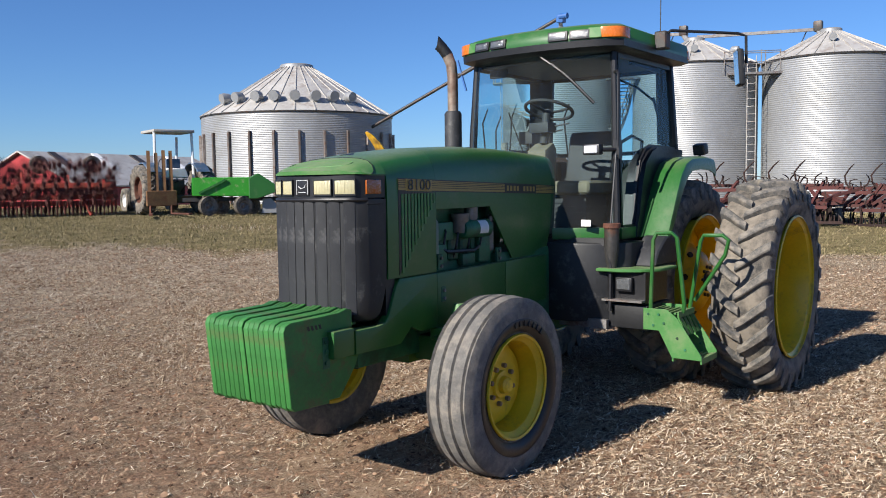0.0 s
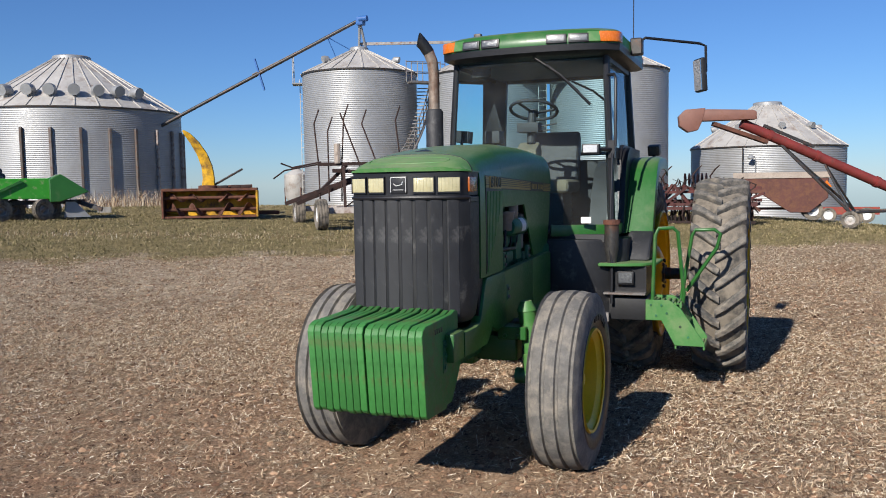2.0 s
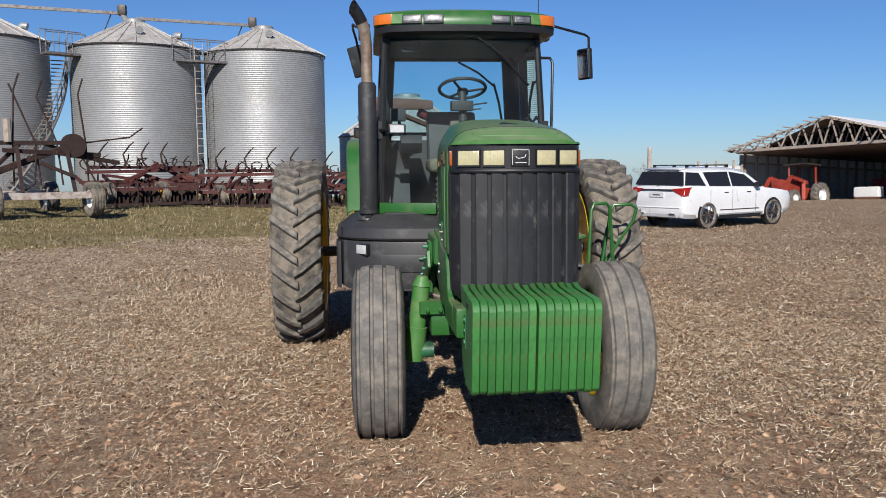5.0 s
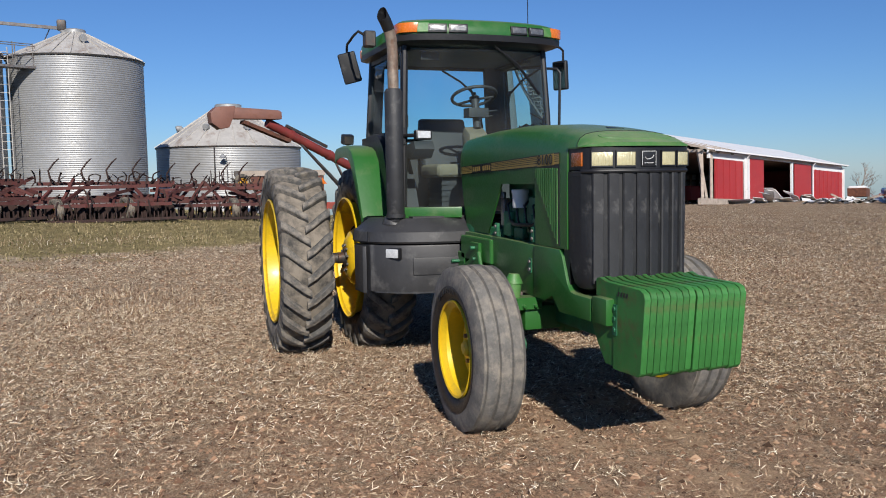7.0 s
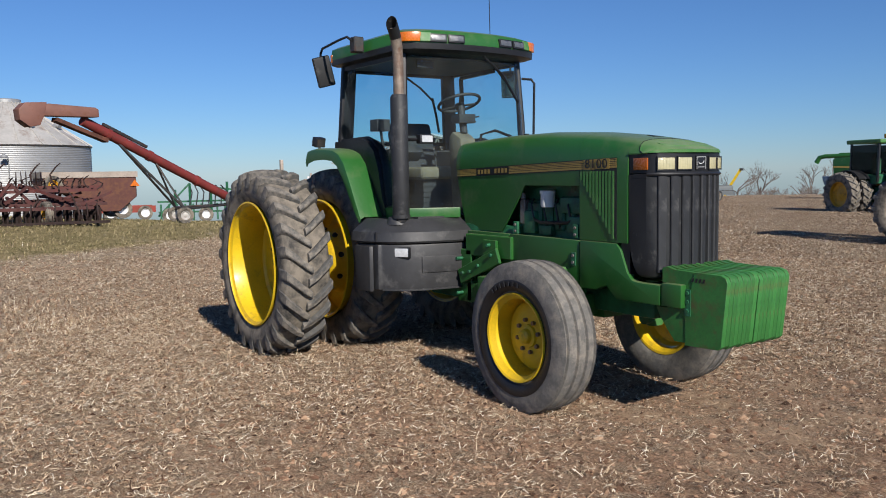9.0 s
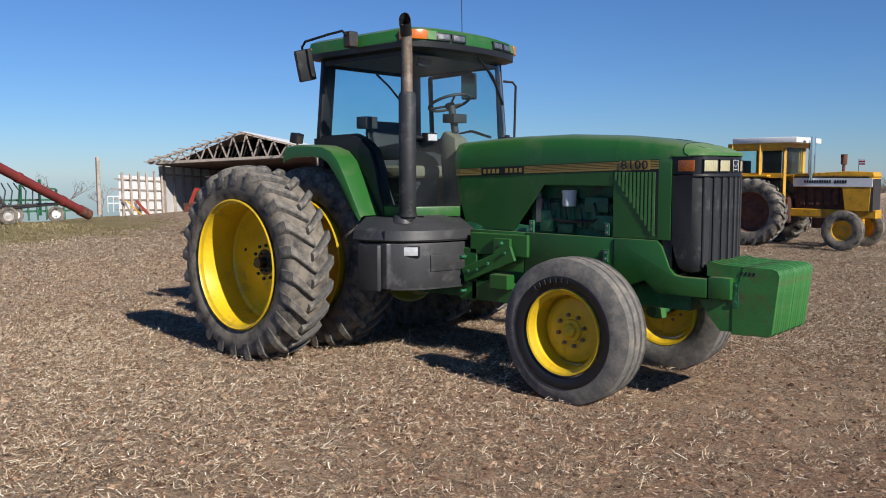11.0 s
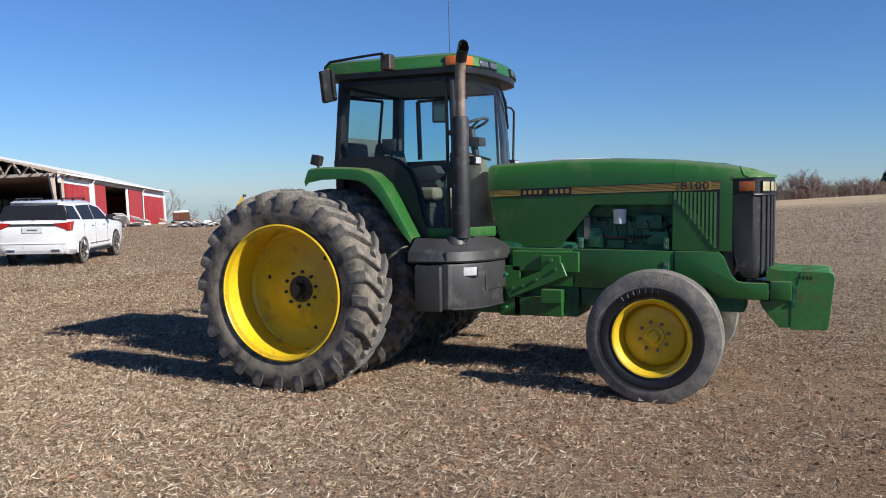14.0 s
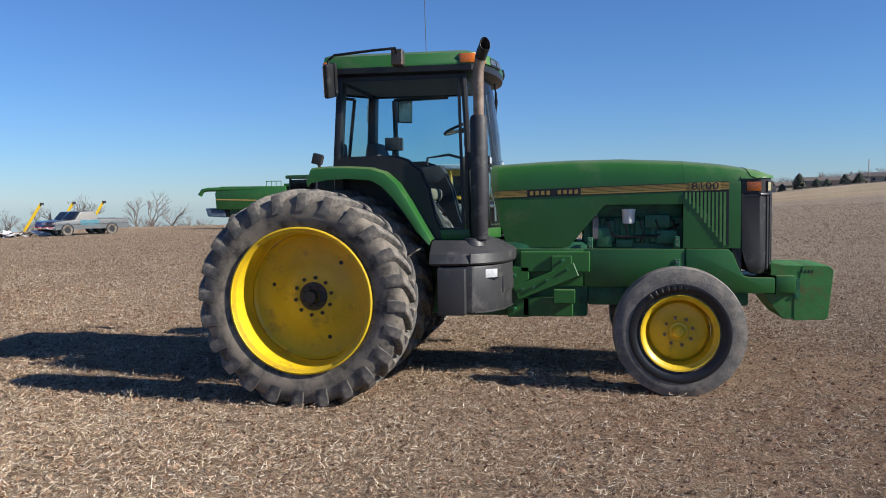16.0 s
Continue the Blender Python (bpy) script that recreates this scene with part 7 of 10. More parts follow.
def cultivator(x, y, length, seed, turn, label, tall=True):
    random.seed(seed)
    c = thing("field_cultivator", label, "cultivator", face(x, y, turn), group="row of folded cultivators")
    h2 = length / 2
    rods = [((-h2, 0.0, 0.62), (h2, 0.0, 0.60)), ((-h2, 0.5, 0.66), (h2, 0.6, 0.62)), ((-h2, 1.1, 0.7), (h2, 1.1, 0.72)), ((-h2, 0.2, 1.0), (h2 * 0.9, 0.3, 1.05)), ((-h2 * 0.9, 0.7, 1.15), (h2, 0.9, 1.12)), ((-h2, -0.4, 0.50), (h2 * 0.8, -0.5, 0.50))]
    bars("frame_tube", OLD_RED, c, rods, 0.1, 0.1)
    rods = []
    for k in range(int(length * 1.6)):
        xx = -h2 + k * length / int(length * 1.6)
        rods.append(((xx, -0.5, 0.5), (xx + random.uniform(-0.3, 0.5), 1.1, random.uniform(0.6, 1.1))))
    for k in range(int(length * 3.0)):
        xx = random.uniform(-h2, h2)
        rods.append(((xx, random.uniform(-0.4, 0.3), random.uniform(0.5, 0.8)), (xx + random.uniform(-1.2, 1.2), random.uniform(0, 0.8), random.uniform(0.8, 1.3))))
    bars("cross_member", OLD_RED, c, rods, 0.08, 0.08)
    for k in range(int(length * 3.2)):
        xx = -h2 + k * 0.3125 + random.uniform(-0.05, 0.05)
        curved_shank(c, pose(xx, random.choice((-0.45, 0.0, 0.55)), 0.62, 180 + random.uniform(-12, 12), 0, random.uniform(-30, 30)))
    for k in range(int(length * 7.0)):
        xx = -h2 + k * 0.143 + random.uniform(-0.06, 0.06)
        b = random.uniform(0.3, 0.62)
        m = pose(xx, random.uniform(0, 0.7), 1.08 + random.uniform(-0.05, 0.12), random.uniform(-10, 25), random.uniform(-10, 30), random.uniform(-70, 70)) @ Matrix.Diagonal((1, 1, b, 1))
        curved_shank(c, m)
    for row, yy in ((0, -0.1), (1, 0.7)):
        for k in range(int(length * 3.5)):
            disc_blade(c, pose(-h2 + 0.1 + k / 3.5, yy + 0.1 * (k % 2), 0.27, 0, 0, 90 + random.uniform(14, 24)))
    for k in range(int(length * 2.2)):
        xx = random.uniform(-h2, h2)
        curved_shank(c, pose(xx, random.uniform(-0.3, 0.9), random.uniform(0.7, 1.0), 180 + random.uniform(-20, 20), random.uniform(-20, 20), random.uniform(-60, 60)))
    if tall:
        for k in range(4):
            xx = -h2 * 0.6 + k * length * 0.17 + random.uniform(-0.15, 0.15)
            curved_shank(c, pose(xx, 0.5, 1.1, 0, 0, random.uniform(60, 120)) @ Matrix.Diagonal((1.2, 1.2, 1.2, 1)))
    for xx in (-h2 * 0.72, h2 * 0.2):
        machine_wheel(c, pose(xx, -0.2, 0.36, 0, 0, -75), 0.36, 0.24, 0.2, YELLOW_OLD)
    bm2 = B()
    for k in range(int(length / 0.12)):
        xx = -h2 + k * 0.12
        box(bm2, xx, xx + 0.03, -0.55, -0.5, 0.05, 0.28)
    box(bm2, -h2, h2, -0.62, -0.5, 0.02, 0.1)
    part("drag_bar", bm2, DARK_RUST, c, smooth=0)
    return c


cultivator(-17.6, -7.3, 3.4, 3, 12, "folded rusty red field cultivator with upright shanks")
cultivator(-18.9, -3.9, 4.2, 4, 2, "folded rusty red field cultivator beside another")
cult = cultivator(-20.6, -0.6, 4.4, 5, -8, "folded rusty red field cultivator with disc gang behind", tall=True)
bm = B()
for k in range(6):
    disc_cyl(bm, (-0.3 + 0.14 * k, 1.2, 1.42), (-0.28 + 0.14 * k, 1.2, 1.42), 0.24, 16, 0.2)
part("disc_gang", bm, OLD_RED, cult)
machine_wheel(cult, pose(0.75, 1.2, 1.2, 0, 0, 10), 0.3, 0.22, 0.16, YELLOW_OLD)

# ---- green drill far behind ----
drill = thing("seed_drill", "green seeding machine with upright frames, parked far off", "seed drill", face(-33.5, 9.3, 0))
bars("frame_tube", GREEN_DARK, drill, [((-2.4, 0, 0.5), (2.2, 0, 0.5)), ((-2.4, 0.6, 1.0), (2.2, 0.6, 1.0)), ((-1.6, 0, 0.3), (-1.6, 0, 1.6)), ((-0.9, 0, 0.3), (-0.9, 0, 1.9)), ((0.1, 0, 0.3), (0.1, 0, 1.7)), ((0.9, 0, 0.3), (0.9, 0, 1.95)), ((1.6, 0, 0.3), (1.6, 0, 1.5)), ((-2.4, 0.2, 0.3), (-0.9, 0, 1.9)), ((0.1, 0.2, 1.7), (1.6, 0, 1.5))], 0.09, 0.09)
for k in range(12):
    bm = B()
    tube(bm, [(-2.3 + 0.38 * k, -0.2, 0.9), (-2.3 + 0.38 * k, -0.3, 0.1)], 0.045, 6)
    part("row_unit", bm, GREEN_DARK, drill)
for x in (-1.9, -0.2, 1.5):
    machine_wheel(drill, pose(x, -0.3, 0.36, 0, 0, 0), 0.36, 0.22, 0.2, WHITE_STEEL)
pipes("seed_hose", BLACK_CLEAN, drill, [[(-0.9 + 0.25 * k, 0.1, 1.8), (-0.8 + 0.28 * k, -0.1, 1.45), (-0.95 + 0.3 * k, -0.2, 0.8)] for k in range(7)], 0.03, 6)
red_low = thing("flat_trailer", "low red trailer at the edge of the yard", "trailer", face(-32.6, 5.1, 0))
bars("trailer_bed", RED_PAINT, red_low, [((-1.3, 0, 0.5), (1.3, 0, 0.5)), ((-1.3, 1, 0.5), (1.3, 1, 0.5)), ((-1.3, 0, 0.8), (-1.3, 1, 0.8))], 0.12, 0.3)
for x in (-0.7, 0.8):
    machine_wheel(red_low, pose(x, -0.2, 0.33, 0, 0, 0), 0.33, 0.2, 0.2, WHITE_STEEL)

# ---- white sport utility car ----


def loft(bm2, stations):
    """Skin closed half rings, mirrored, along x. Each station: x and a list of (half width, z) from the sill to the roof's middle."""
    rings2 = []
    for x, half in stations:
        rings2.append([bm2.verts.new((x, -y, z)) for y, z in half] + [bm2.verts.new((x, y, z)) for y, z in half[-2::-1]])
    for a, b in zip(rings2, rings2[1:]):
        for j in range(len(a) - 1):
            bm2.faces.new((a[j], b[j], b[j + 1], a[j + 1]))
        bm2.faces.new((a[-1], b[-1], b[0], a[0]))
    bm2.faces.new(rings2[0]), bm2.faces.new(rings2[-1][::-1])


def car_side(z):
    return 0.952 - 0.40 * max(0.0, z - 1.06)


def white_car():
    hx, hy = -12.74, 7.29
    c = thing("car", "clean white sport utility car with dark privacy glass", "car", pose(hx, hy, height(hx, hy) + 0.02, 0, 0, 118.3) @ Matrix.Diagonal((0.92, 0.87, 0.90, 1)))
    st = []
    for x, z0, hw, belt, roof_z, rw2 in ((-1.02, 0.45, 0.82, 0.92, 0.94, 0.78), (-0.99, 0.36, 0.90, 1.03, 1.08, 0.80), (-0.93, 0.30, 0.93, 1.05, 1.22, 0.80), (-0.78, 0.28, 0.945, 1.06, 1.60, 0.70), (-0.60, 0.27, 0.95, 1.06, 1.665, 0.69), (0.4, 0.26, 0.955, 1.06, 1.69, 0.69), (1.3, 0.26, 0.955, 1.06, 1.675, 0.69), (1.85, 0.26, 0.955, 1.06, 1.585, 0.70), (2.5, 0.27, 0.95, 1.06, 1.15, 0.80), (2.62, 0.27, 0.95, 1.05, 1.10, 0.82), (3.2, 0.29, 0.94, 1.0, 1.05, 0.78), (3.65, 0.32, 0.90, 0.94, 0.98, 0.72), (3.86, 0.40, 0.80, 0.82, 0.86, 0.6)):
        st.append((x, [(hw * 0.9, z0), (hw, z0 + 0.12), (hw + 0.005, 0.7 if belt > 0.95 else belt - 0.2), (hw, belt - 0.04), (hw - 0.015, belt), (max(rw2 + 0.05, hw - 0.4 * (roof_z - belt)), max(roof_z - 0.10, belt + 0.005)), (rw2 - 0.1, roof_z - 0.02), (rw2 * 0.5, roof_z), (0, roof_z + 0.008)]))
    bm2 = B()
    loft(bm2, st)
    part("car_body", bm2, WHITE_CAR, c, smooth=32)
    for s2 in (-1, 1):
        for pts in ([(-0.86, 1.20), (-0.06, 1.17), (-0.22, 1.53), (-0.70, 1.55)], [(0.10, 1.16), (0.98, 1.14), (0.98, 1.55), (-0.04, 1.54)], [(1.05, 1.14), (2.16, 1.12), (1.70, 1.46), (1.05, 1.55)]):
            bm2 = B()
            lo, hi = [bm2.verts.new((x, s2 * (car_side(z) + 0.004), z)) for x, z in pts], [bm2.verts.new((x, s2 * (car_side(z) - 0.03), z)) for x, z in pts]
            bm2.faces.new(lo), bm2.faces.new(hi[::-1])
            for k in range(4):
                bm2.faces.new((lo[k], hi[k], hi[(k + 1) % 4], lo[(k + 1) % 4]))
            part("side_window", bm2, BLACK_CLEAN, c, "dark side glass", smooth=0)
        for x in (0.0, 2.86):
            bm2 = B()
            lathe(bm2, [(0.41, 0.0), (0.45, 0.0), (0.45, 0.03), (0.40, 0.03)], "y", 20, (x, s2 * 0.955 - (0.03 if s2 > 0 else 0), 0.36), (-8, 188), True)
            part("wheel_arch", bm2, WHITE_CAR, c)
            bm2 = B()
            lathe(bm2, [(0.0, 0), (0.42, 0), (0.42, 0.02), (0, 0.02)], "y", 24, (x, s2 * 0.945 - (0.0 if s2 > 0 else 0.01), 0.36))
            part("wheel_well", bm2, BLACK_CLEAN, c)
            w = new("wheel")
            w.parent, w.matrix_basis = c, pose(x, s2 * 0.86, 0.36, 0, 0, 0 if s2 < 0 else 180)
            b2 = rib_tyre(0.36, 0.24, 0.25, 4)
            part("tyre", b2, RUBBER, w)
            b2 = B()
            lathe(b2, [(0.255, -0.105), (0.24, -0.11), (0.225, -0.09), (0.22, -0.02)], "y", 32)
            for k in range(10):
                a = 2 * math.pi * k / 10
                beam(b2, (0.03 * math.cos(a), -0.10, 0.03 * math.sin(a)), (0.235 * math.cos(a), -0.10, 0.235 * math.sin(a)), 0.025, 0.03, up=(0, 1, 0))
            disc_cyl(b2, (0, -0.115, 0), (0, -0.09, 0), 0.05, 14)
            part("rim", b2, CHROME, w, "bright ten-spoke alloy rim")
            b2 = B()
            disc_cyl(b2, (0, -0.06, 0), (0, -0.04, 0), 0.23, 24)
            part("wheel_disc", b2, BLACK_CLEAN, w)
        bm2 = B()
        beam(bm2, (-0.55, s2 * 0.60, 1.735), (1.2, s2 * 0.60, 1.735), 0.04, 0.035)
        for x in (-0.5, 0.3, 1.15):
            box(bm2, x - 0.05, x + 0.05, s2 * 0.60 - 0.02, s2 * 0.60 + 0.02, 1.67, 1.73)
        part("roof_rail", bm2, BLACK_CLEAN, c)
        bm2 = B()
        prism(bm2, [(-0.99, 0.90), (-0.80, 0.90), (-0.72, 1.08), (-0.66, 1.14), (-0.95, 1.13)], "y", s2 * 0.88, s2 * 0.962)
        part("tail_light", bevelled(bm2, 0.01, 1), RED_LENS, c, "red wrap-round tail light")
        bm2 = B()
        prism(bm2, [(s2 * 0.62, 1.03), (s2 * 0.91, 0.90), (s2 * 0.93, 1.12), (s2 * 0.56, 1.10)], "x", -1.03, -0.95)
        part("tail_light", bevelled(bm2, 0.008, 1), RED_LENS, c)
        bm2 = B()
        box(bm2, -1.05, -0.97, s2 * 0.58 - 0.11, s2 * 0.58 + 0.11, 0.36, 0.43)
        part("exhaust_tip", bevelled(bm2, 0.015, 2), CHROME, c)
        for x in (0.75, 1.72):
            bm2 = B()
            box(bm2, x - 0.09, x + 0.09, s2 * 0.957 - 0.012, s2 * 0.957 + 0.012, 0.955, 0.985)
            part("door_handle", bm2, CHROME, c)
        for x in (0.10, 1.02, 2.05):
            bm2 = B()
            box(bm2, x - 0.004, x + 0.004, s2 * 0.957 - 0.004, s2 * 0.957 + 0.003, 0.42, 1.05)
            part("door_seam", bm2, BLACK_CLEAN, c)
        bm2 = B()
        box(bm2, 0.5, 2.2, s2 * 0.958 - 0.008, s2 * 0.958 + 0.008, 0.47, 0.50)
        part("side_trim", bm2, CHROME, c)
        bm2 = B()
        box(bm2, 1.95, 2.12, min(s2 * 0.95, s2 * 1.12), max(s2 * 0.95, s2 * 1.12), 1.10, 1.24)
        part("door_mirror", bevelled(bm2, 0.03, 2), BLACK_CLEAN, c)
        bm2 = B()
        box(bm2, 0.1, 2.3, s2 * 0.93 - 0.02, s2 * 0.93 + 0.02, 0.24, 0.34)
        part("sill", bm2, BLACK_CLEAN, c)
    bm2 = B()
    sheet(bm2, [[(-0.935, -0.90, 1.20), (-0.945, -0.80, 1.19), (-0.945, 0.80, 1.19), (-0.935, 0.90, 1.20)], [(-0.80, -0.765, 1.55), (-0.81, -0.70, 1.56), (-0.81, 0.70, 1.56), (-0.80, 0.765, 1.55)]])
    thick(part("rear_window", bm2, BLACK_CLEAN, c, "dark rear glass", smooth=0), 0.03, 0).location = (-0.012, 0, 0)
    bm2 = B()
    box(bm2, -1.035, -0.98, -0.60, 0.60, 1.045, 1.085)
    part("tailgate_trim", bm2, GREY_BLACK, c, "dark grey tailgate trim")
    bm2 = B()
    box(bm2, -1.04, -0.96, -0.86, 0.86, 0.56, 0.60)
    part("bumper_crease", bevelled(bm2, 0.012, 1), MATS["white_car_paint"], c)
    bm2 = B()
    prism(bm2, [(-0.83, 1.60), (-0.60, 1.63), (-0.60, 1.685), (-0.86, 1.64)], "y", -0.62, 0.62)
    part("roof_spoiler", bevelled(bm2, 0.015, 2), MATS["white_car_paint"], c)
    bm2 = B()
    box(bm2, -1.04, -1.0, -0.26, 0.26, 0.86, 1.0)
    plate = part("number_plate_recess", bm2, material("pale_grey", (0.6, 0.6, 0.6), 0.5), c)
    bm2 = B()
    box(bm2, -1.046, -1.04, -0.13, 0.13, 0.91, 0.945)
    part("plate_bar", bm2, BLUE_PAINT, c)
    bm2 = B()
    box(bm2, -1.03, -0.95, -0.75, 0.75, 0.30, 0.42)
    part("lower_bumper", bevelled(bm2, 0.02, 1), material("silver_plastic", (0.4, 0.4, 0.41), 0.4), c)
    bm2 = B()
    tube(bm2, [(-1.0, 0.0, 1.18), (-0.965, -0.1, 1.23), (-0.955, -0.4, 1.25)], 0.012, 6)
    part("rear_wiper", bm2, BLACK_CLEAN, c)


white_car()

# ---- storm-damaged machine shed ----


def shed():
    near = pose(-42.4, 34.3, -0.85, 0, 0, 118.9) @ pose(0, 0, 0, -2.4, 2.24, 0)
    s = thing("machine_shed", "storm-damaged red pole shed, open at one end with bare trusses", "shed", near)
    length, width, eave, ridge = 32.0, 14.0, 4.1, 5.98

    def wall(name, mat, x0, x1, y0, y1, z0, z1, label=""):
        b2 = B()
        box(b2, x0, x1, y0, y1, z0, z1)
        return part(name, b2, mat, s, label, smooth=0)
    wall("side_wall", RED_BARN, 2.4, 7.4, 0.0, 0.12, 0, 3.45, "red ribbed steel wall")
    wall("side_wall", RED_BARN, 23.4, 32.0, 0.0, 0.12, 0, 3.35)
    wall("fascia_band", WHITE_STEEL, 1.2, 8.0, -0.02, 0.12, 3.45, 4.05, "white steel band")
    wall("fascia_band", WHITE_STEEL, 23.4, 32.0, -0.02, 0.12, 3.35, 4.05)
    wall("fascia_band", WHITE_STEEL, 8.0, 23.4, -0.02, 0.12, 3.75, 4.05)
    wall("sliding_door", RED_BARN, 8.2, 11.3, -0.12, -0.04, 0, 3.72, "red sliding door")
    wall("sliding_door", RED_BARN, 18.4, 22.6, -0.12, -0.04, 0, 3.72, "red sliding door")
    for x in (7.5, 8.05, 17.6, 22.9, 31.95):
        wall("trim_board", WHITE_STEEL, x, x + 0.28, -0.16, 0.0, 0, 3.75)
    wall("end_wall", RED_BARN, 31.9, 32.0, 0.12, width, 0, eave)
    for k in range(26):
        x = 2.6 + 1.13 * k
        if 8 < x < 23.4:
            continue
        wall("rib", RED_BARN, x, x + 0.05, -0.03, 0.0, 0, 3.4)
    dark_wall = material("shaded_grey_steel", (0.52, 0.52, 0.52), 0.6, 0, 0.1, 10, 1, 0.05)
    wall("far_wall", dark_wall, 1.0, 32, width, width + 0.1, -1.2, 3.1)
    # opaque white strip puts the daylight coming through the wall's top into colour
    wall("light_panel", WHITE_PLASTIC, 1.0, 32, width + 0.02, width + 0.08, 3.2, 3.9, "pale panel strip standing in for daylight under the eave")
    for k in range(22):
        wall("wall_post", WOOD, 1.38 + 1.45 * k, 1.52 + 1.45 * k, width - 0.2, width - 0.04, -1.0, eave)
    wall("girt", WOOD, 1.0, 32, width - 0.05, width + 0.05, 3.05, 3.2)
    wall("wall_plate", WOOD, -0.5, 32, width - 0.1, width + 0.12, 3.9, 4.1)
    # bare wall standing beyond the torn roof
    wall("torn_wall", WHITE_STEEL, -4.4, 1.0, width, width + 0.06, -1.0, 2.85, "white wall sheeting left standing")
    for z in (-0.45, 0.3, 1.05, 1.8, 2.55):
        b2 = B()
        beam(b2, (-4.8 - 0.4 * (z % 2), width - 0.06, z), (1.2, width - 0.06, z), 0.05, 0.1)
        part("girt", b2, WOOD, s, smooth=0)
    for k in range(6):
        b2 = B()
        beam(b2, (-4.2 + 1.05 * k, width - 0.15, -1.0), (-4.2 + 1.05 * k, width - 0.15, 3.05 - 0.12 * (k % 2) + 0.06 * k), 0.15, 0.15)
        part("wall_post", b2, WOOD, s, smooth=0)
    for x0, y0, x1, y1, mat in ((-6.3, 12.6, -6.6, 13.8, WOOD), (-4.6, 12.4, -5.0, 13.8, RED_PAINT), (-4.3, 12.4, -4.8, 13.8, RED_PAINT), (-5.4, 12.3, -6.1, 13.8, YELLOW_OLD)):
        b2 = B()
        beam(b2, (x0 + 2.2, y0, -0.85), (x1 + 2.2, y1, 1.0), 0.09, 0.09)
        part("leaning_pole", b2, mat, s, smooth=0)
    # roof, with the near end torn back to bare purlins
    for y_e, y_r, nm in ((-0.45, 6.2, 0), (14.45, 6.2, 1)):
        x_start = 1.6 if nm == 0 else 3.0
        b2 = B()
        z_e = eave - 0.1
        vs = [b2.verts.new(p) for p in ((x_start, y_e, z_e), (32.4, y_e, z_e), (32.4, y_r, ridge + 0.04), (x_start - 1.4, y_r, ridge + 0.04))]
        b2.faces.new(vs)
        thick(part("roof", b2, WHITE_STEEL, s, "white ribbed steel roof", smooth=0), 0.05, 0)
        b2 = B()
        vs = [b2.verts.new(p) for p in ((x_start - 0.3, y_e, z_e - 0.1), (32.0, y_e, z_e - 0.1), (32.0, y_r, ridge - 0.06), (0.2, y_r, ridge - 0.06))]
        b2.faces.new(vs)
        thick(part("roof_lining", b2, WOOD, s, "bare timber underside of the roof", smooth=0), 0.03, 0)
        for k in range(12):
            f = (k + 0.3) / 12
            y, z = y_e + (y_r - y_e) * f, z_e + (ridge - z_e) * f - 0.02
            b2 = B()
            beam(b2, (-0.7 - 0.35 * ((k * 7) % 3), y, z), (3.2, y, z), 0.1, 0.06)
            part("purlin", b2, WOOD, s, smooth=0)
    b2 = B()
    box(b2, 1.4, 32.4, -0.55, -0.40, 3.95, 4.07)
    part("gutter", b2, WHITE_STEEL, s, smooth=0)
    for x in (7.6, 22.8):
        b2 = B()
        tube(b2, [(x, -0.47, 3.95), (x, -0.2, 3.6), (x, -0.18, 0.1)], 0.05, 6)
        part("downpipe", b2, WHITE_STEEL, s)
    for tx in (0.0, 2.6, 5.2):
        b2 = B()
        beam(b2, (tx, -0.2, eave - 0.15), (tx, width + 0.2, eave - 0.15), 0.1, 0.2)
        part("truss_chord", b2, WOOD, s, "weathered bottom chord", smooth=0)
        for y0, y1 in ((-0.3, 6.2), (14.3, 6.2)):
            b2 = B()
            beam(b2, (tx, y0, eave), (tx, y1, ridge - 0.1), 0.1, 0.16)
            part("truss_rafter", b2, WOOD, s, smooth=0)
        for k in range(12):
            y0, y1 = 0.9 + 1.11 * k, 0.9 + 1.11 * (k + 0.5)
            for a, b in ((y0, y1), (y1, y0 + 1.11)):
                zt = [eave + (ridge - 0.15 - eave) * (1 - (6.2 - q) / 6.5 if q < 6.2 else 1 - (q - 6.2) / 8.1) for q in (a, b)]
                b2 = B()
                up_first = abs(a - y0) < 1e-6
                beam(b2, (tx, a, eave - 0.1 if up_first else zt[0]), (tx, b, zt[1] if up_first else eave - 0.1), 0.06, 0.1)
                part("truss_web", b2, WOOD, s, smooth=0)
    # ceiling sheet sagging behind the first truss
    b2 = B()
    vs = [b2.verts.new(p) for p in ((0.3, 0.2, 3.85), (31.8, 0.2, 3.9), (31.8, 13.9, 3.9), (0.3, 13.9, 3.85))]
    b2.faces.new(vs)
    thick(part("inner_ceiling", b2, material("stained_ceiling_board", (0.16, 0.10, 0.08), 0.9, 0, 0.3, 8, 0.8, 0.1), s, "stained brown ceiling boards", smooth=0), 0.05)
    for p0, p1 in (((0.05, -0.05, 0), (0.25, 0.1, 3.9)), ((0.5, -0.2, 0), (-0.1, 0.2, 4.0)), ((1.6, 0.0, 0), (1.6, 0.0, 3.9))):
        b2 = B()
        beam(b2, p0, p1, 0.2, 0.2)
        part("corner_post", b2, WOOD, s, smooth=0)
    return near


SHED = shed()
# things inside and in front of the shed


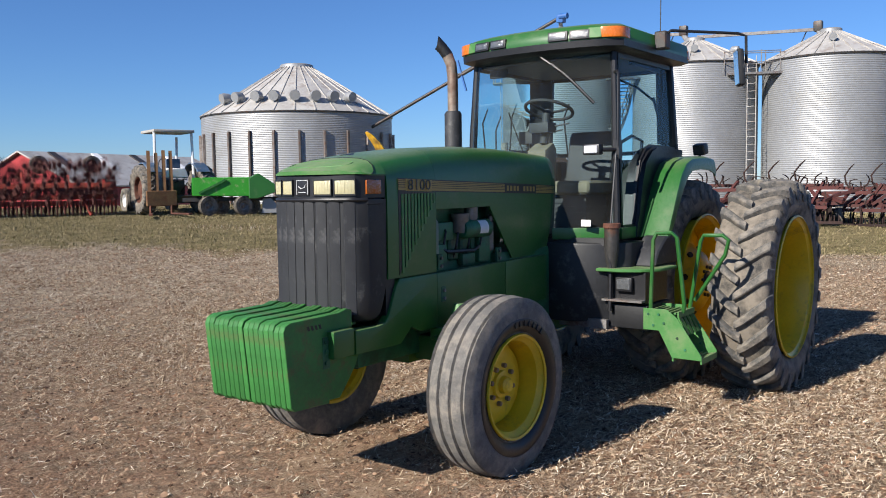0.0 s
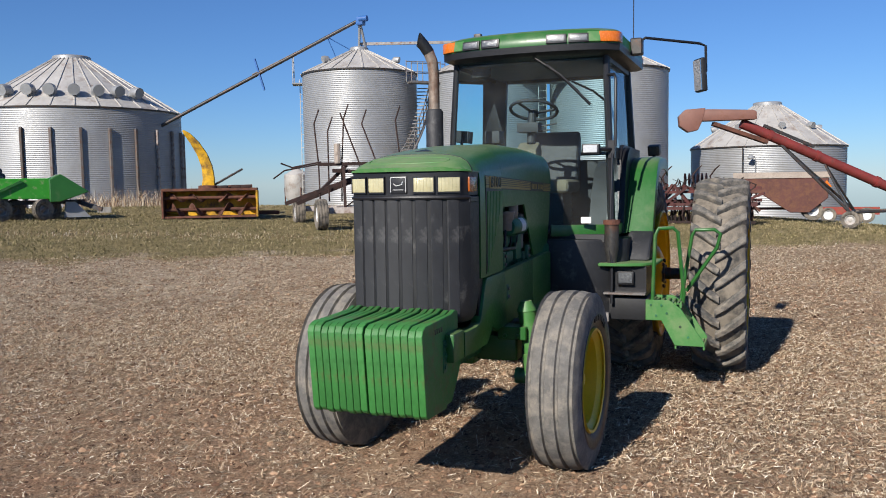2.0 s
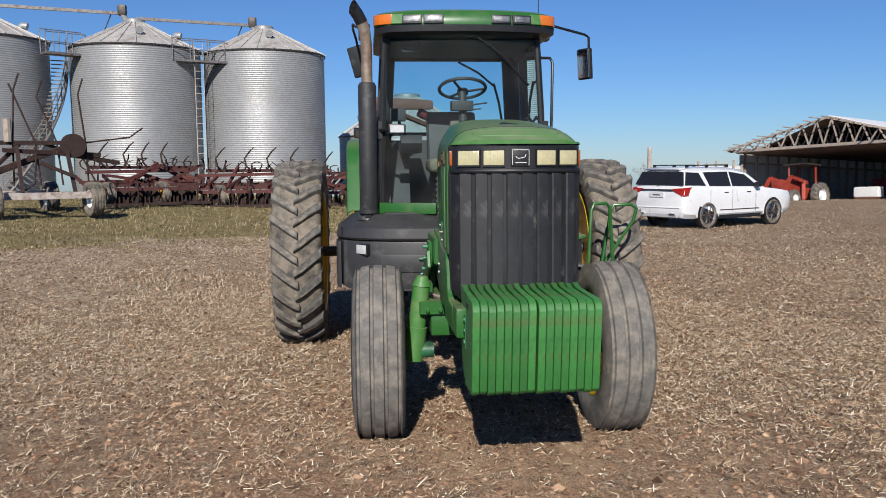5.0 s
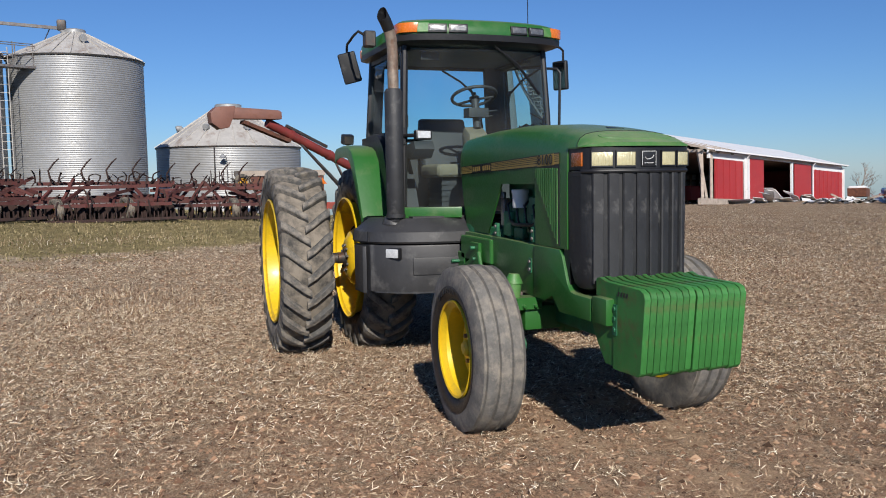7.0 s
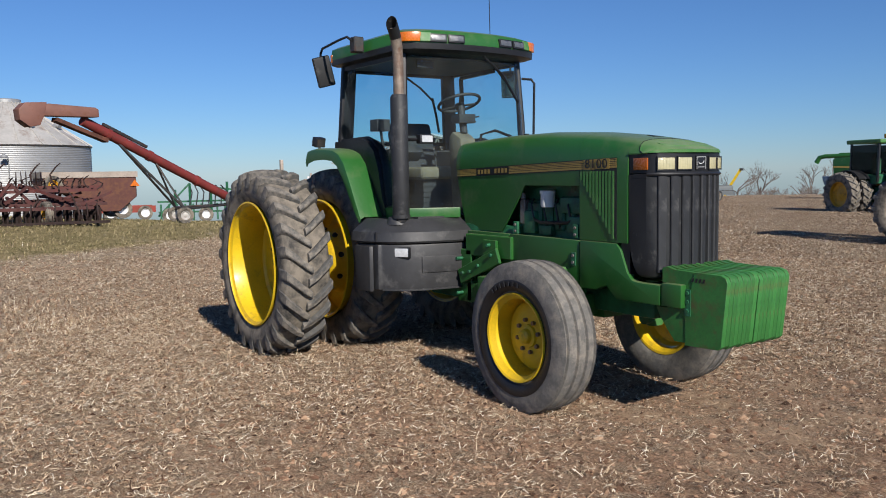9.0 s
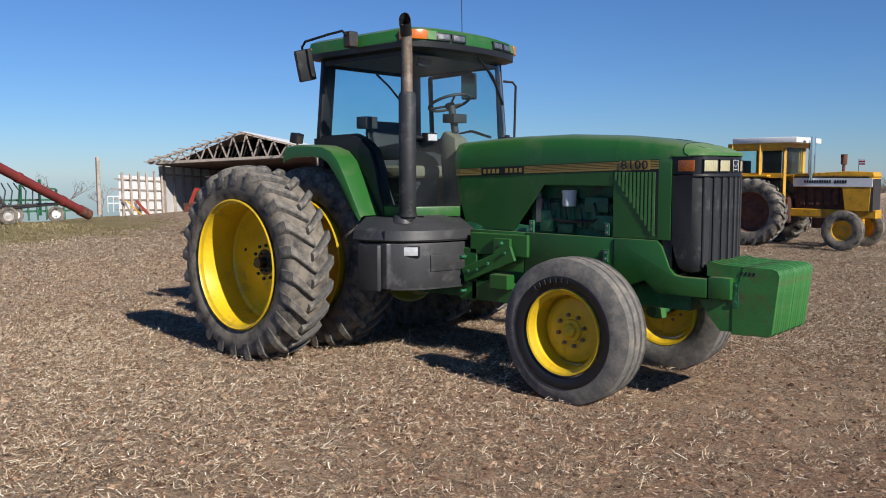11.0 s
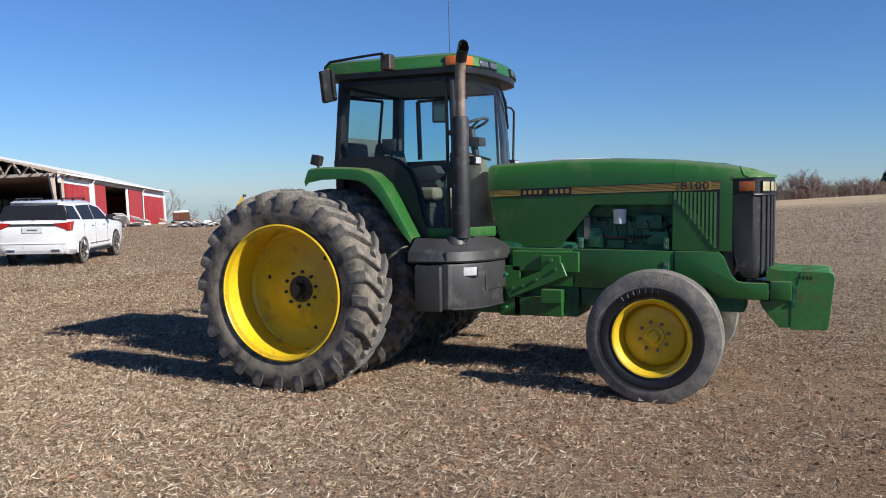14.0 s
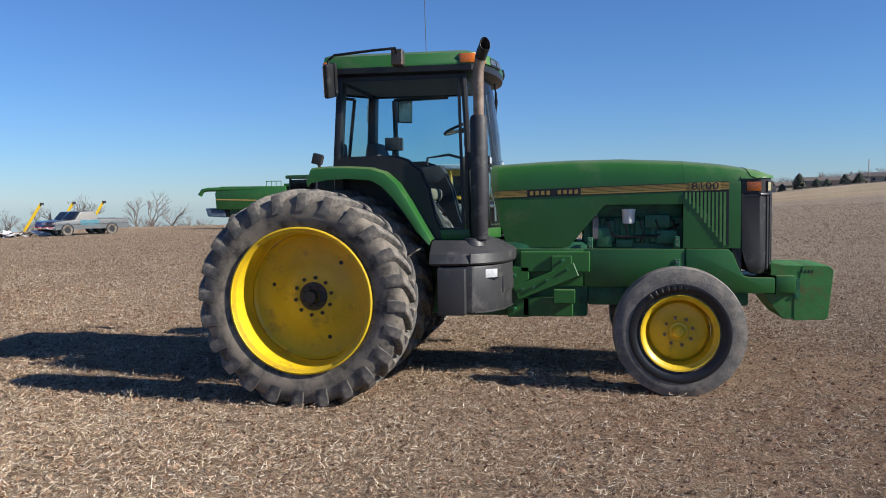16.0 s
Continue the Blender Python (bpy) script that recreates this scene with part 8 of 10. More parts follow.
def red_loader():
    t = thing("loader_tractor", "red tractor with front loader parked under the shed roof", "tractor", SHED @ pose(0.2, 7.9, -0.55, 2.4, -2.24, 182) @ Matrix.Diagonal((1.2, 1.2, 1.2, 1)))
    for s2 in (-1, 1):
        machine_wheel(t, pose(0, s2 * 0.95, 0.78, 0, 0, 0 if s2 < 0 else 180), 0.78, 0.45, 0.42, WHITE_STEEL, True)
        machine_wheel(t, pose(2.5, s2 * 0.8, 0.5, 0, 0, 0 if s2 < 0 else 180), 0.5, 0.3, 0.27, WHITE_STEEL, True)
        bars("loader_arm", RED_PAINT, t, [((0.8, s2 * 0.6, 1.5), (2.6, s2 * 0.65, 1.75)), ((2.6, s2 * 0.65, 1.75), (3.7, s2 * 0.65, 0.5)), ((1.2, s2 * 0.6, 0.5), (1.2, s2 * 0.6, 1.6))], 0.14, 0.2)
    bm2 = B()
    box(bm2, 0.9, 3.0, -0.35, 0.35, 0.8, 1.6)
    box(bm2, -0.4, 0.9, -0.4, 0.4, 0.6, 1.25)
    part("tractor_body", bevelled(bm2, 0.06, 2), RED_PAINT, t)
    bm2 = B()
    box(bm2, 3.55, 3.75, -0.95, 0.95, 0.1, 0.85)
    part("loader_bucket", bevelled(bm2, 0.02, 1), RUSTY, t)
    bars("roll_bar", RED_PAINT, t, [((-0.2, -0.6, 0.9), (-0.2, -0.55, 2.6)), ((-0.2, 0.6, 0.9), (-0.2, 0.55, 2.6)), ((0.9, -0.5, 1.3), (0.9, -0.5, 2.6))], 0.08, 0.08)
    bm2 = B()
    box(bm2, -0.5, 1.1, -0.75, 0.75, 2.6, 2.68)
    part("canopy_roof", bm2, DARK_STEEL, t)
    bm2 = B()
    box(bm2, 0.0, 0.5, -0.25, 0.25, 1.25, 1.75)
    part("seat", bevelled(bm2, 0.05, 2), BLACK, t)


red_loader()
cab2 = thing("wagon_box", "dark red wagon box deep inside the shed", "wagon", SHED @ pose(14, 8.5, 0, 0, 0, 90))
bm = B()
box(bm, -1.5, 1.5, -1.0, 1.0, 0.7, 2.0)
part("box_body", bevelled(bm, 0.04, 1), RED_BARN, cab2)
for x in (-1, 1):
    for s2 in (-1, 1):
        machine_wheel(cab2, pose(x, s2 * 0.9, 0.36, 0, 0, 0 if s2 < 0 else 180), 0.36, 0.24, 0.2, WHITE_STEEL)
tank = thing("white_tank", "white tank standing inside the shed", "tank", SHED @ pose(3.0, 4.8, 0))
bm = B()
box(bm, -0.4, 0.4, -0.9, 0.9, 0.3, 1.05)
part("tank_body", bevelled(bm, 0.1, 3), WHITE_PLASTIC, tank)
bm = B()
box(bm, -0.35, 0.35, -0.8, 0.8, 0.0, 0.32)
part("tank_stand", bm, RUSTY, tank)
random.seed(5)
long_beam = thing("fallen_beam", "long weathered timber beam lying on the ground", "timber", SHED @ pose(-2.5, -1.6, 0.28, 0, 0, 4), group="storm debris")
bm = B()
box(bm, -1.5, 7.5, -0.12, 0.12, -0.26, 0.15)
part("beam_body", bm, WOOD, long_beam)
for k in range(30):
    x, y = random.uniform(2, 40), random.uniform(-3.4, -1.2)
    ln, tilt = random.uniform(0.9, 2.8), random.uniform(-18, 25)
    white = random.random() < 0.65
    d = thing("fallen_sheet" if white else "fallen_board", "crumpled white roofing sheet on the ground" if white else "broken timber board on the ground", "debris", SHED @ pose(x, y, 0.14 + abs(math.sin(radians(tilt))) * ln * 0.5, random.uniform(-15, 15), tilt, random.uniform(-35, 35)), group="storm debris")
    bm = B()
    if white:
        rows = [[(-ln / 2 + ln * i / 6, w2, 0.10 * math.sin(i * 1.3 + k) + 0.05 * w2) for w2 in (-0.35, -0.1, 0.12, 0.36)] for i in range(7)]
        sheet(bm, rows)
        thick(part("sheet_body", bm, WHITE_STEEL, d, smooth=50), 0.03, 0)
    else:
        box(bm, -ln / 2, ln / 2, -0.09, 0.09, -0.08, 0.08)
        part("board_body", bm, WOOD, d, smooth=0)
for k in range(9):
    x = 3 + 4.1 * k
    d = thing("fallen_wall_panel", "long pale strip of fallen wall panel", "debris", SHED @ pose(x, -1.9 - 0.2 * (k % 3), 0.32, 6, random.uniform(-3, 3), random.uniform(-6, 6)), group="storm debris")
    bm = B()
    box(bm, -2.0, 2.0, -0.35, 0.35, -0.03, 0.05)
    part("panel_body", bm, WHITE_STEEL if k % 3 else DARK_STEEL, d, smooth=0)
    bm = B()
    box(bm, -1.8, 1.8, -0.25, 0.3, -0.45, -0.04)
    part("panel_frame", bm, DARK_STEEL, d, smooth=0)
spreader = thing("old_spreader", "rusty brown spreader with white load beside the shed", "spreader", SHED @ pose(28.5, -2.5, 0, 0, 0, 10))
bm = B()
prism(bm, [(-1.6, 0.8), (1.6, 0.8), (1.8, 1.6), (-1.8, 1.6)], "y", -0.8, 0.8)
part("spreader_box", bevelled(bm, 0.03, 1), RUSTY, spreader)
bm = B()
box(bm, -1.7, 1.3, -0.7, 0.7, 1.58, 1.8)
part("load", bevelled(bm, 0.08, 2), WHITE_STEEL, spreader)
for x in (-0.9, 0.9):
    machine_wheel(spreader, pose(x, -0.9, 0.4, 0, 0, 0), 0.4, 0.25, 0.22, RUSTY)
    machine_wheel(spreader, pose(x, 0.9, 0.4, 0, 0, 180), 0.4, 0.25, 0.22, RUSTY)
pole = thing("timber_pole", "weathered lone timber pole by the shed", "pole", pose(-37.6, 15.0, height(-37.6, 15.0) + 0.4))
bm = B()
box(bm, -0.09, 0.09, -0.09, 0.09, -0.2, 2.9)
part("pole_body", bevelled(bm, 0.02, 1), WOOD, pole)
gate = thing("white_gate", "small white metal gate", "gate", pose(-38.6, 16.3, height(-38.6, 16.3) + 0.3, 0, 0, 60) @ Matrix.Diagonal((0.42, 0.42, 0.7, 1)))
pipes("gate_bar", WHITE_STEEL, gate, [[(-0.7, 0, 0.0), (-0.7, 0, 1.3)], [(0.7, 0, 0.0), (0.7, 0, 1.3)], [(-0.7, 0, 1.25), (0.7, 0, 1.25)], [(-0.7, 0, 0.7), (0.7, 0, 0.7)], [(0, 0, 0), (0, 0, 1.25)]], 0.05, 6)

# ---- yellow tractor with white stripe ----


def yellow_tractor():
    t = thing("yellow_tractor", "old yellow tractor with cab, white hood band and twin front wheels", "tractor", pose(-1.25, 13.75, height(-1.35, 13.75), 0, 0, -2) @ Matrix.Diagonal((0.72, 0.86, 0.925, 1)))
    for s2 in (-1, 1):
        machine_wheel(t, pose(0, s2 * 0.88, 0.83, 0, 0, 0 if s2 < 0 else 180) @ Matrix.Diagonal((1.28, 1, 1, 1)), 0.83, 0.46, 0.5, RUSTY, True)
        machine_wheel(t, pose(2.72, s2 * 0.80, 0.46, 0, 0, 0 if s2 < 0 else 180) @ Matrix.Diagonal((1.28, 1, 1, 1)), 0.46, 0.28, 0.24, YELLOW_OLD)
        bm2 = B()
        box(bm2, 0.98, 3.30, s2 * 0.30 - 0.012, s2 * 0.30 + 0.012, 1.46, 1.66)
        o2 = part("hood_band", bm2, WHITE_STEEL, t, "white band with dark lettering bars")
        for k in range(17):
            if k == 11:
                continue
            b3 = B()
            x = 1.32 + 0.075 * k
            box(b3, x, x + 0.052, s2 * 0.315 - 0.004, s2 * 0.315 + 0.004, 1.54, 1.61)
            part("lettering_bar", b3, BLACK_CLEAN, o2)
        bm2 = B()
        prism(bm2, [(2.55, 0.90), (3.22, 0.90), (3.25, 1.46), (2.45, 1.46)], "y", s2 * 0.29 - 0.01, s2 * 0.29 + 0.01)
        part("radiator_side", bm2, YELLOW_OLD, t)
        bm2 = B()
        box(bm2, 2.70, 2.76, min(s2 * 0.2, s2 * 0.66), max(s2 * 0.2, s2 * 0.66), 0.50, 0.60)
        tube(bm2, [(2.73, s2 * 0.64, 0.3), (2.73, s2 * 0.60, 0.85)], 0.05, 8)
        part("front_spindle", bm2, YELLOW_OLD, t)
        bm2 = B()
        box(bm2, -0.65, 0.50, s2 * 0.80 - 0.2, s2 * 0.80 + 0.2, 1.68, 1.74)
        part("fender", bevelled(bm2, 0.02, 1), YELLOW_OLD, t)
        for x, y0, z1 in ((-0.75, 0.78, 2.5), (0.15, 0.78, 2.5), (0.85, 0.62, 2.5)):
            b3 = B()
            beam(b3, (x, s2 * y0, 1.0), (x, s2 * y0, z1), 0.08, 0.08)
            part("cab_post", b3, YELLOW_OLD, t, smooth=0)
        bm2 = B()
        prism(bm2, [(-0.72, 1.72), (0.12, 1.72), (0.12, 2.42), (-0.72, 2.42)], "y", s2 * 0.775, s2 * 0.78)
        o2 = part("cab_window", bm2, GLASS, t, "cab side window", smooth=0)
        o2.visible_shadow = False
        bm2 = B()
        prism(bm2, [(0.18, 1.0), (0.60, 1.0), (0.60, 1.65), (0.18, 1.65)], "y", s2 * 0.70, s2 * 0.75)
        part("cab_lower_panel", bevelled(bm2, 0.01, 1), YELLOW_OLD, t)
    for s2 in (-1, 1):
        for x0, x1, z0, z1 in ((-0.75, 0.85, 2.32, 2.42), (-0.75, 0.85, 1.66, 1.78), (0.10, 0.20, 1.0, 2.42), (0.18, 0.85, 1.0, 1.14)):
            b3 = B()
            y0, y1 = sorted((s2 * 0.755, s2 * 0.79))
            box(b3, x0, x1, y0, y1, z0, z1)
            part("cab_frame", b3, YELLOW_OLD, t, smooth=0)
        bm2 = B()
        y0, y1 = sorted((s2 * 0.765, s2 * 0.775))
        box(bm2, 0.22, 0.82, y0, y1, 1.16, 2.34)
        o2 = part("cab_door_glass", bm2, DARK_GLASS, t, "dark cab door glass", smooth=0)
        o2.visible_shadow = False
    bm2 = B()
    box(bm2, 0.98, 3.30, -0.30, 0.30, 1.44, 1.68)
    part("hood_core", bevelled(bm2, 0.02, 1), YELLOW_OLD, t)
    bm2 = B()
    prism(bm2, [(0.98, 1.66), (3.30, 1.66), (3.34, 1.70), (3.30, 1.80), (2.6, 1.82), (0.98, 1.76)], "y", -0.30, 0.30)
    part("hood_top", bevelled(bm2, 0.03, 2), YELLOW_OLD, t, "yellow hood top")
    bm2 = B()
    box(bm2, 1.0, 3.2, -0.305, 0.305, 1.665, 1.70)
    part("hood_shadow_line", bm2, BLACK, t)
    bm2 = B()
    box(bm2, 3.22, 3.32, -0.28, 0.28, 0.9, 1.64)
    part("front_grille", bm2, DARK_STEEL, t)
    bm2 = B()
    box(bm2, 1.0, 2.5, -0.18, 0.18, 0.8, 1.44)
    for k in range(5):
        box(bm2, 1.15 + 0.25 * k, 1.33 + 0.25 * k, -0.22, 0.22, 1.0, 1.4)
    part("engine_block", bevelled(bm2, 0.02, 1), RUSTY, t)
    bm2 = B()
    box(bm2, 0.8, 3.4, -0.22, 0.22, 0.72, 0.92)
    part("frame_rail", bevelled(bm2, 0.02, 1), YELLOW_OLD, t)
    bm2 = B()
    box(bm2, -0.6, 0.9, -0.35, 0.35, 0.55, 1.2)
    part("transmission", bevelled(bm2, 0.05, 1), RUSTY, t)
    bm2 = B()
    box(bm2, -0.75, 1.3, -0.85, 0.85, 2.5, 2.64)
    part("cab_roof", bevelled(bm2, 0.04, 2), WHITE_STEEL, t, "white cab roof")
    bm2 = B()
    box(bm2, -0.9, 0.95, -0.82, 0.82, 2.40, 2.50)
    part("cab_header", bm2, YELLOW_OLD, t)
    bm2 = B()
    box(bm2, 0.83, 0.86, -0.58, 0.58, 1.75, 2.42)
    o2 = part("cab_window", bm2, GLASS, t, "front cab window", smooth=0)
    o2.visible_shadow = False
    bm2 = B()
    box(bm2, -0.8, -0.3, -0.3, 0.3, 1.1, 1.55)
    box(bm2, -0.85, -0.7, -0.3, 0.3, 1.5, 2.1)
    part("seat", bevelled(bm2, 0.05, 2), BLACK, t)
    bm2 = B()
    tube(bm2, [(1.55, -0.36, 1.75), (1.55, -0.36, 2.64)], 0.10, 14)
    tube(bm2, [(1.55, -0.36, 1.6), (1.55, -0.36, 1.78)], 0.05, 10)
    part("air_stack", bm2, CHROME, t, "polished upright stack")
    bm2 = B()
    tube(bm2, [(2.35, 0, 1.8), (2.35, 0, 2.0)], 0.045, 10)
    tube(bm2, [(2.35, 0, 1.98), (2.35, 0, 2.22)], 0.09, 12)
    part("pre_cleaner", bm2, RUSTY, t)
    bm2 = B()
    tube(bm2, [(2.85, -0.2, 1.8), (2.85, -0.2, 2.1)], 0.008, 5)
    flag = part("flag_staff", bm2, DARK_STEEL, t)
    for k in range(4):
        bm2 = B()
        box(bm2, 2.85, 3.03, -0.202, -0.198, 1.97 + 0.03 * k, 2.0 + 0.03 * k)
        part("flag_stripe", bm2, WHITE_STEEL if k % 2 else RED_BARN, flag)
    bm2 = B()
    box(bm2, 0.3, 0.9, -0.75, -0.35, 0.62, 0.72)
    box(bm2, 0.5, 0.9, -0.7, -0.4, 0.85, 1.0)
    part("cab_step", bm2, BLACK, t)
    bm2 = B()
    box(bm2, 1.5, 2.0, -0.1, 0.1, 0.45, 0.7)
    part("sump", bm2, RUSTY, t)


yellow_tractor()

# ---- green tractor and combine beyond ----


def green_tractor():
    t = thing("green_tractor", "dark green cab tractor with large dual tyres across the field", "tractor", pose(-9.85, 27.1, height(-9.85, 27.1) - 0.2, 0, 0, -20) @ Matrix.Diagonal((0.88, 0.88, 0.88, 1)))
    for s2 in (-1, 1):
        for y in (0.85, 1.45):
            machine_wheel(t, pose(0, s2 * y, 0.95, 0, 0, 0 if s2 < 0 else 180), 0.95, 0.48, 0.55, YELLOW_OLD, True)
        machine_wheel(t, pose(3.0, s2 * 0.9, 0.7, 0, 0, 0 if s2 < 0 else 180), 0.7, 0.42, 0.4, YELLOW_OLD, True)
        bm2 = B()
        lathe(bm2, [(1.0, -0.3), (1.04, -0.3), (1.04, 0.3), (1.0, 0.3)], "y", 12, (0, s2 * 0.95, 0.95), (40, 150), True)
        part("fender", bm2, BLACK, t)
        for x in (-0.35, 1.25):
            b3 = B()
            beam(b3, (x, s2 * 0.75, 1.5), (x, s2 * 0.7, 3.1), 0.08, 0.08)
            part("cab_post", b3, BLACK_CLEAN, t, smooth=0)
        bm2 = B()
        prism(bm2, [(-0.32, 1.95), (1.22, 1.75), (1.22, 3.05), (-0.32, 3.05)], "y", s2 * 0.74, s2 * 0.75)
        o2 = part("cab_window", bm2, DARK_GLASS, t, "cab side window", smooth=0)
        o2.visible_shadow = False
    bm2 = B()
    box(bm2, 1.3, 3.9, -0.42, 0.42, 1.2, 2.0)
    part("hood", bevelled(bm2, 0.12, 3), GREEN, t)
    bm2 = B()
    box(bm2, -0.7, 3.6, -0.35, 0.35, 0.6, 1.3)
    part("chassis", bevelled(bm2, 0.05, 1), GREEN_DARK, t)
    bm2 = B()
    box(bm2, -0.6, 1.4, -0.8, 0.8, 3.1, 3.28)
    part("cab_roof", bevelled(bm2, 0.07, 3), GREEN_FADED, t)
    bm2 = B()
    box(bm2, -0.35, 1.25, -0.7, 0.7, 1.4, 1.8)
    box(bm2, 0.0, 0.3, -0.3, 0.3, 1.8, 2.5)
    part("cab_body", bevelled(bm2, 0.04, 1), GREEN_DARK, t)


green_tractor()


def combine():
    t = thing("combine_harvester", "green combine harvester with folded unloading auger at the field edge", "combine", pose(-22.2, 48.6, height(-22.2, 48.6) + 0.05, 0, 0, 8) @ Matrix.Diagonal((0.82, 0.82, 0.82, 1)))
    bm2 = B()
    prism(bm2, [(-1.6, 1.6), (3.6, 1.5), (4.4, 2.0), (4.4, 3.55), (-1.2, 3.55), (-1.7, 3.0)], "y", -1.4, 1.4)
    part("harvester_body", bevelled(bm2, 0.1, 2), GREEN, t)
    bm2 = B()
    beam(bm2, (-1.6, -1.42, 2.45), (3.6, -1.42, 2.3), 0.02, 0.1)
    part("body_stripe", bm2, GOLD, t)
    bm2 = B()
    prism(bm2, [(-2.4, 1.0), (-0.9, 0.9), (-0.9, 1.6), (-2.6, 1.7)], "y", -1.2, 1.2)
    part("straw_chopper", bevelled(bm2, 0.05, 1), BLUE_PAINT, t)
    bm2 = B()
    tube(bm2, [(2.5, -1.2, 3.35), (-2.3, -1.3, 3.3), (-2.75, -1.3, 3.2), (-3.0, -1.3, 2.8)], [0.2, 0.18, 0.18, 0.2], 12)
    part("unloading_auger", bm2, GREEN, t)
    for k in range(4):
        bm2 = B()
        tube(bm2, [(2.75 + 0.42 * k, -1.3, 3.5), (2.75 + 0.42 * k, -1.3, 3.95)], 0.03, 6)
        part("rail_post", bm2, GREEN, t)
    bm2 = B()
    tube(bm2, [(2.7, -1.3, 3.95), (4.1, -1.3, 3.95)], 0.03, 6)
    part("rail", bm2, GREEN, t)
    bm2 = B()
    box(bm2, 4.3, 6.0, -1.0, 1.0, 1.7, 3.55)
    part("cab", bevelled(bm2, 0.08, 2), DARK_GLASS, t, "dark glazed cab")
    bm2 = B()
    box(bm2, 4.2, 6.2, -1.1, 1.1, 3.5, 3.75)
    part("cab_roof", bevelled(bm2, 0.06, 2), GREEN, t)
    for s2 in (-1, 1):
        machine_wheel(t, pose(0, s2 * 1.3, 0.6, 0, 0, 0 if s2 < 0 else 180), 0.6, 0.4, 0.33, YELLOW_OLD, True)
        machine_wheel(t, pose(4.0, s2 * 1.5, 0.95, 0, 0, 0 if s2 < 0 else 180), 0.95, 0.6, 0.5, YELLOW_OLD, True)
    bm2 = B()
    box(bm2, -0.6, 4.6, -0.9, 0.9, 0.6, 1.7)
    part("undercarriage", bevelled(bm2, 0.05, 1), GREEN_DARK, t)


combine()

# ---- pickups by the debris ----


def pickup(m, upper, lower, label):
    t = thing("pickup_truck", label, "pickup truck", m, group="parked pickups")
    bm2 = B()
    prism(bm2, [(-1.25, 0.45), (4.1, 0.45), (4.2, 0.7), (4.15, 1.0), (2.75, 1.12), (2.3, 1.70), (1.15, 1.74), (1.02, 1.12), (-1.3, 1.12)], "y", -0.92, 0.92)
    for v in bm2.verts:
        v.co.y *= 0.84 if v.co.z > 1.5 else 1.0
    part("truck_body", bevelled(bm2, 0.07, 3), upper, t)
    for s2 in (-1, 1):
        bm2 = B()
        prism(bm2, [(1.15, 1.16), (2.55, 1.14), (2.2, 1.62), (1.22, 1.64)], "y", s2 * 0.925 - 0.01, s2 * 0.925 + 0.01)
        for v in bm2.verts:
            v.co.y *= 0.875 if v.co.z > 1.5 else 1.0
        part("side_window", bm2, BLACK_CLEAN, t)
        bm2 = B()
        box(bm2, -1.2, 0.95, s2 * 0.86 - 0.05, s2 * 0.86 + 0.05, 1.10, 1.18)
        part("bed_rail", bevelled(bm2, 0.015, 1), upper, t)
        bm2 = B()
        box(bm2, 4.13, 4.2, s2 * 0.7 - 0.16, s2 * 0.7 + 0.16, 0.78, 0.95)
        part("headlight", bevelled(bm2, 0.02, 1), CLEAR_LENS, t)
        bm2 = B()
        beam(bm2, (-1.28, s2 * 0.93, 0.80), (4.1, s2 * 0.93, 0.80), 0.03, 0.05)
        part("side_trim", bm2, CHROME, t)
        bm2 = B()
        box(bm2, -1.3, 4.15, s2 * 0.925 - 0.012, s2 * 0.925 + 0.012, 0.45, 0.75)
        part("lower_panel", bm2, lower, t)
        bm2 = B()
        box(bm2, 0.95, 2.35, s2 * 0.93 - 0.012, s2 * 0.93 + 0.012, 0.72, 1.08)
        part("door", bevelled(bm2, 0.01, 1), TEAL if upper is SILVER else upper, t)
        for x in (0.0, 3.3):
            machine_wheel(t, pose(x, s2 * 0.85, 0.38, 0, 0, 0 if s2 < 0 else 180), 0.38, 0.24, 0.22, CHROME)
            bm2 = B()
            lathe(bm2, [(0, 0), (0.46, 0), (0.46, 0.02), (0, 0.02)], "y", 20, (x, s2 * 0.93 - 0.01, 0.42))
            part("wheel_well", bm2, BLACK_CLEAN, t)
    bm2 = B()
    box(bm2, -1.2, 0.75, -0.8, 0.8, 1.06, 1.12)
    part("bed_floor", bm2, BLACK, t)
    bm2 = B()
    prism(bm2, [(2.80, 1.14), (2.34, 1.66), (2.37, 1.68), (2.84, 1.15)], "y", -0.74, 0.74)
    part("windscreen", bm2, BLACK_CLEAN, t)
    bm2 = B()
    box(bm2, 4.12, 4.28, -0.92, 0.92, 0.46, 0.64)
    part("front_bumper", bevelled(bm2, 0.03, 2), CHROME, t)
    bm2 = B()
    box(bm2, -1.42, -1.28, -0.9, 0.9, 0.45, 0.65)
    part("rear_bumper", bm2, CHROME, t)
    return t


SILVER = material("grey_silver_paint", (0.10, 0.112, 0.116), 0.45, 0.0, 0.1, 30, 2, 0.03, DUST, 0.08)
TEAL = material("teal_blue_paint", (0.055, 0.19, 0.24), 0.4, 0, 0.1, 30, 2, 0.03, DUST, 0.2)
BLUE_TRUCK = material("bright_blue_paint", (0.02, 0.15, 0.36), 0.35, 0, 0.1, 30, 2, 0.03, DUST, 0.15)


def on_ground(x, y, rz, lift=0.0, sc=0.85):
    return pose(x, y, height(x, y) + lift, 0, 0, rz) @ Matrix.Diagonal((sc, sc, sc, 1))


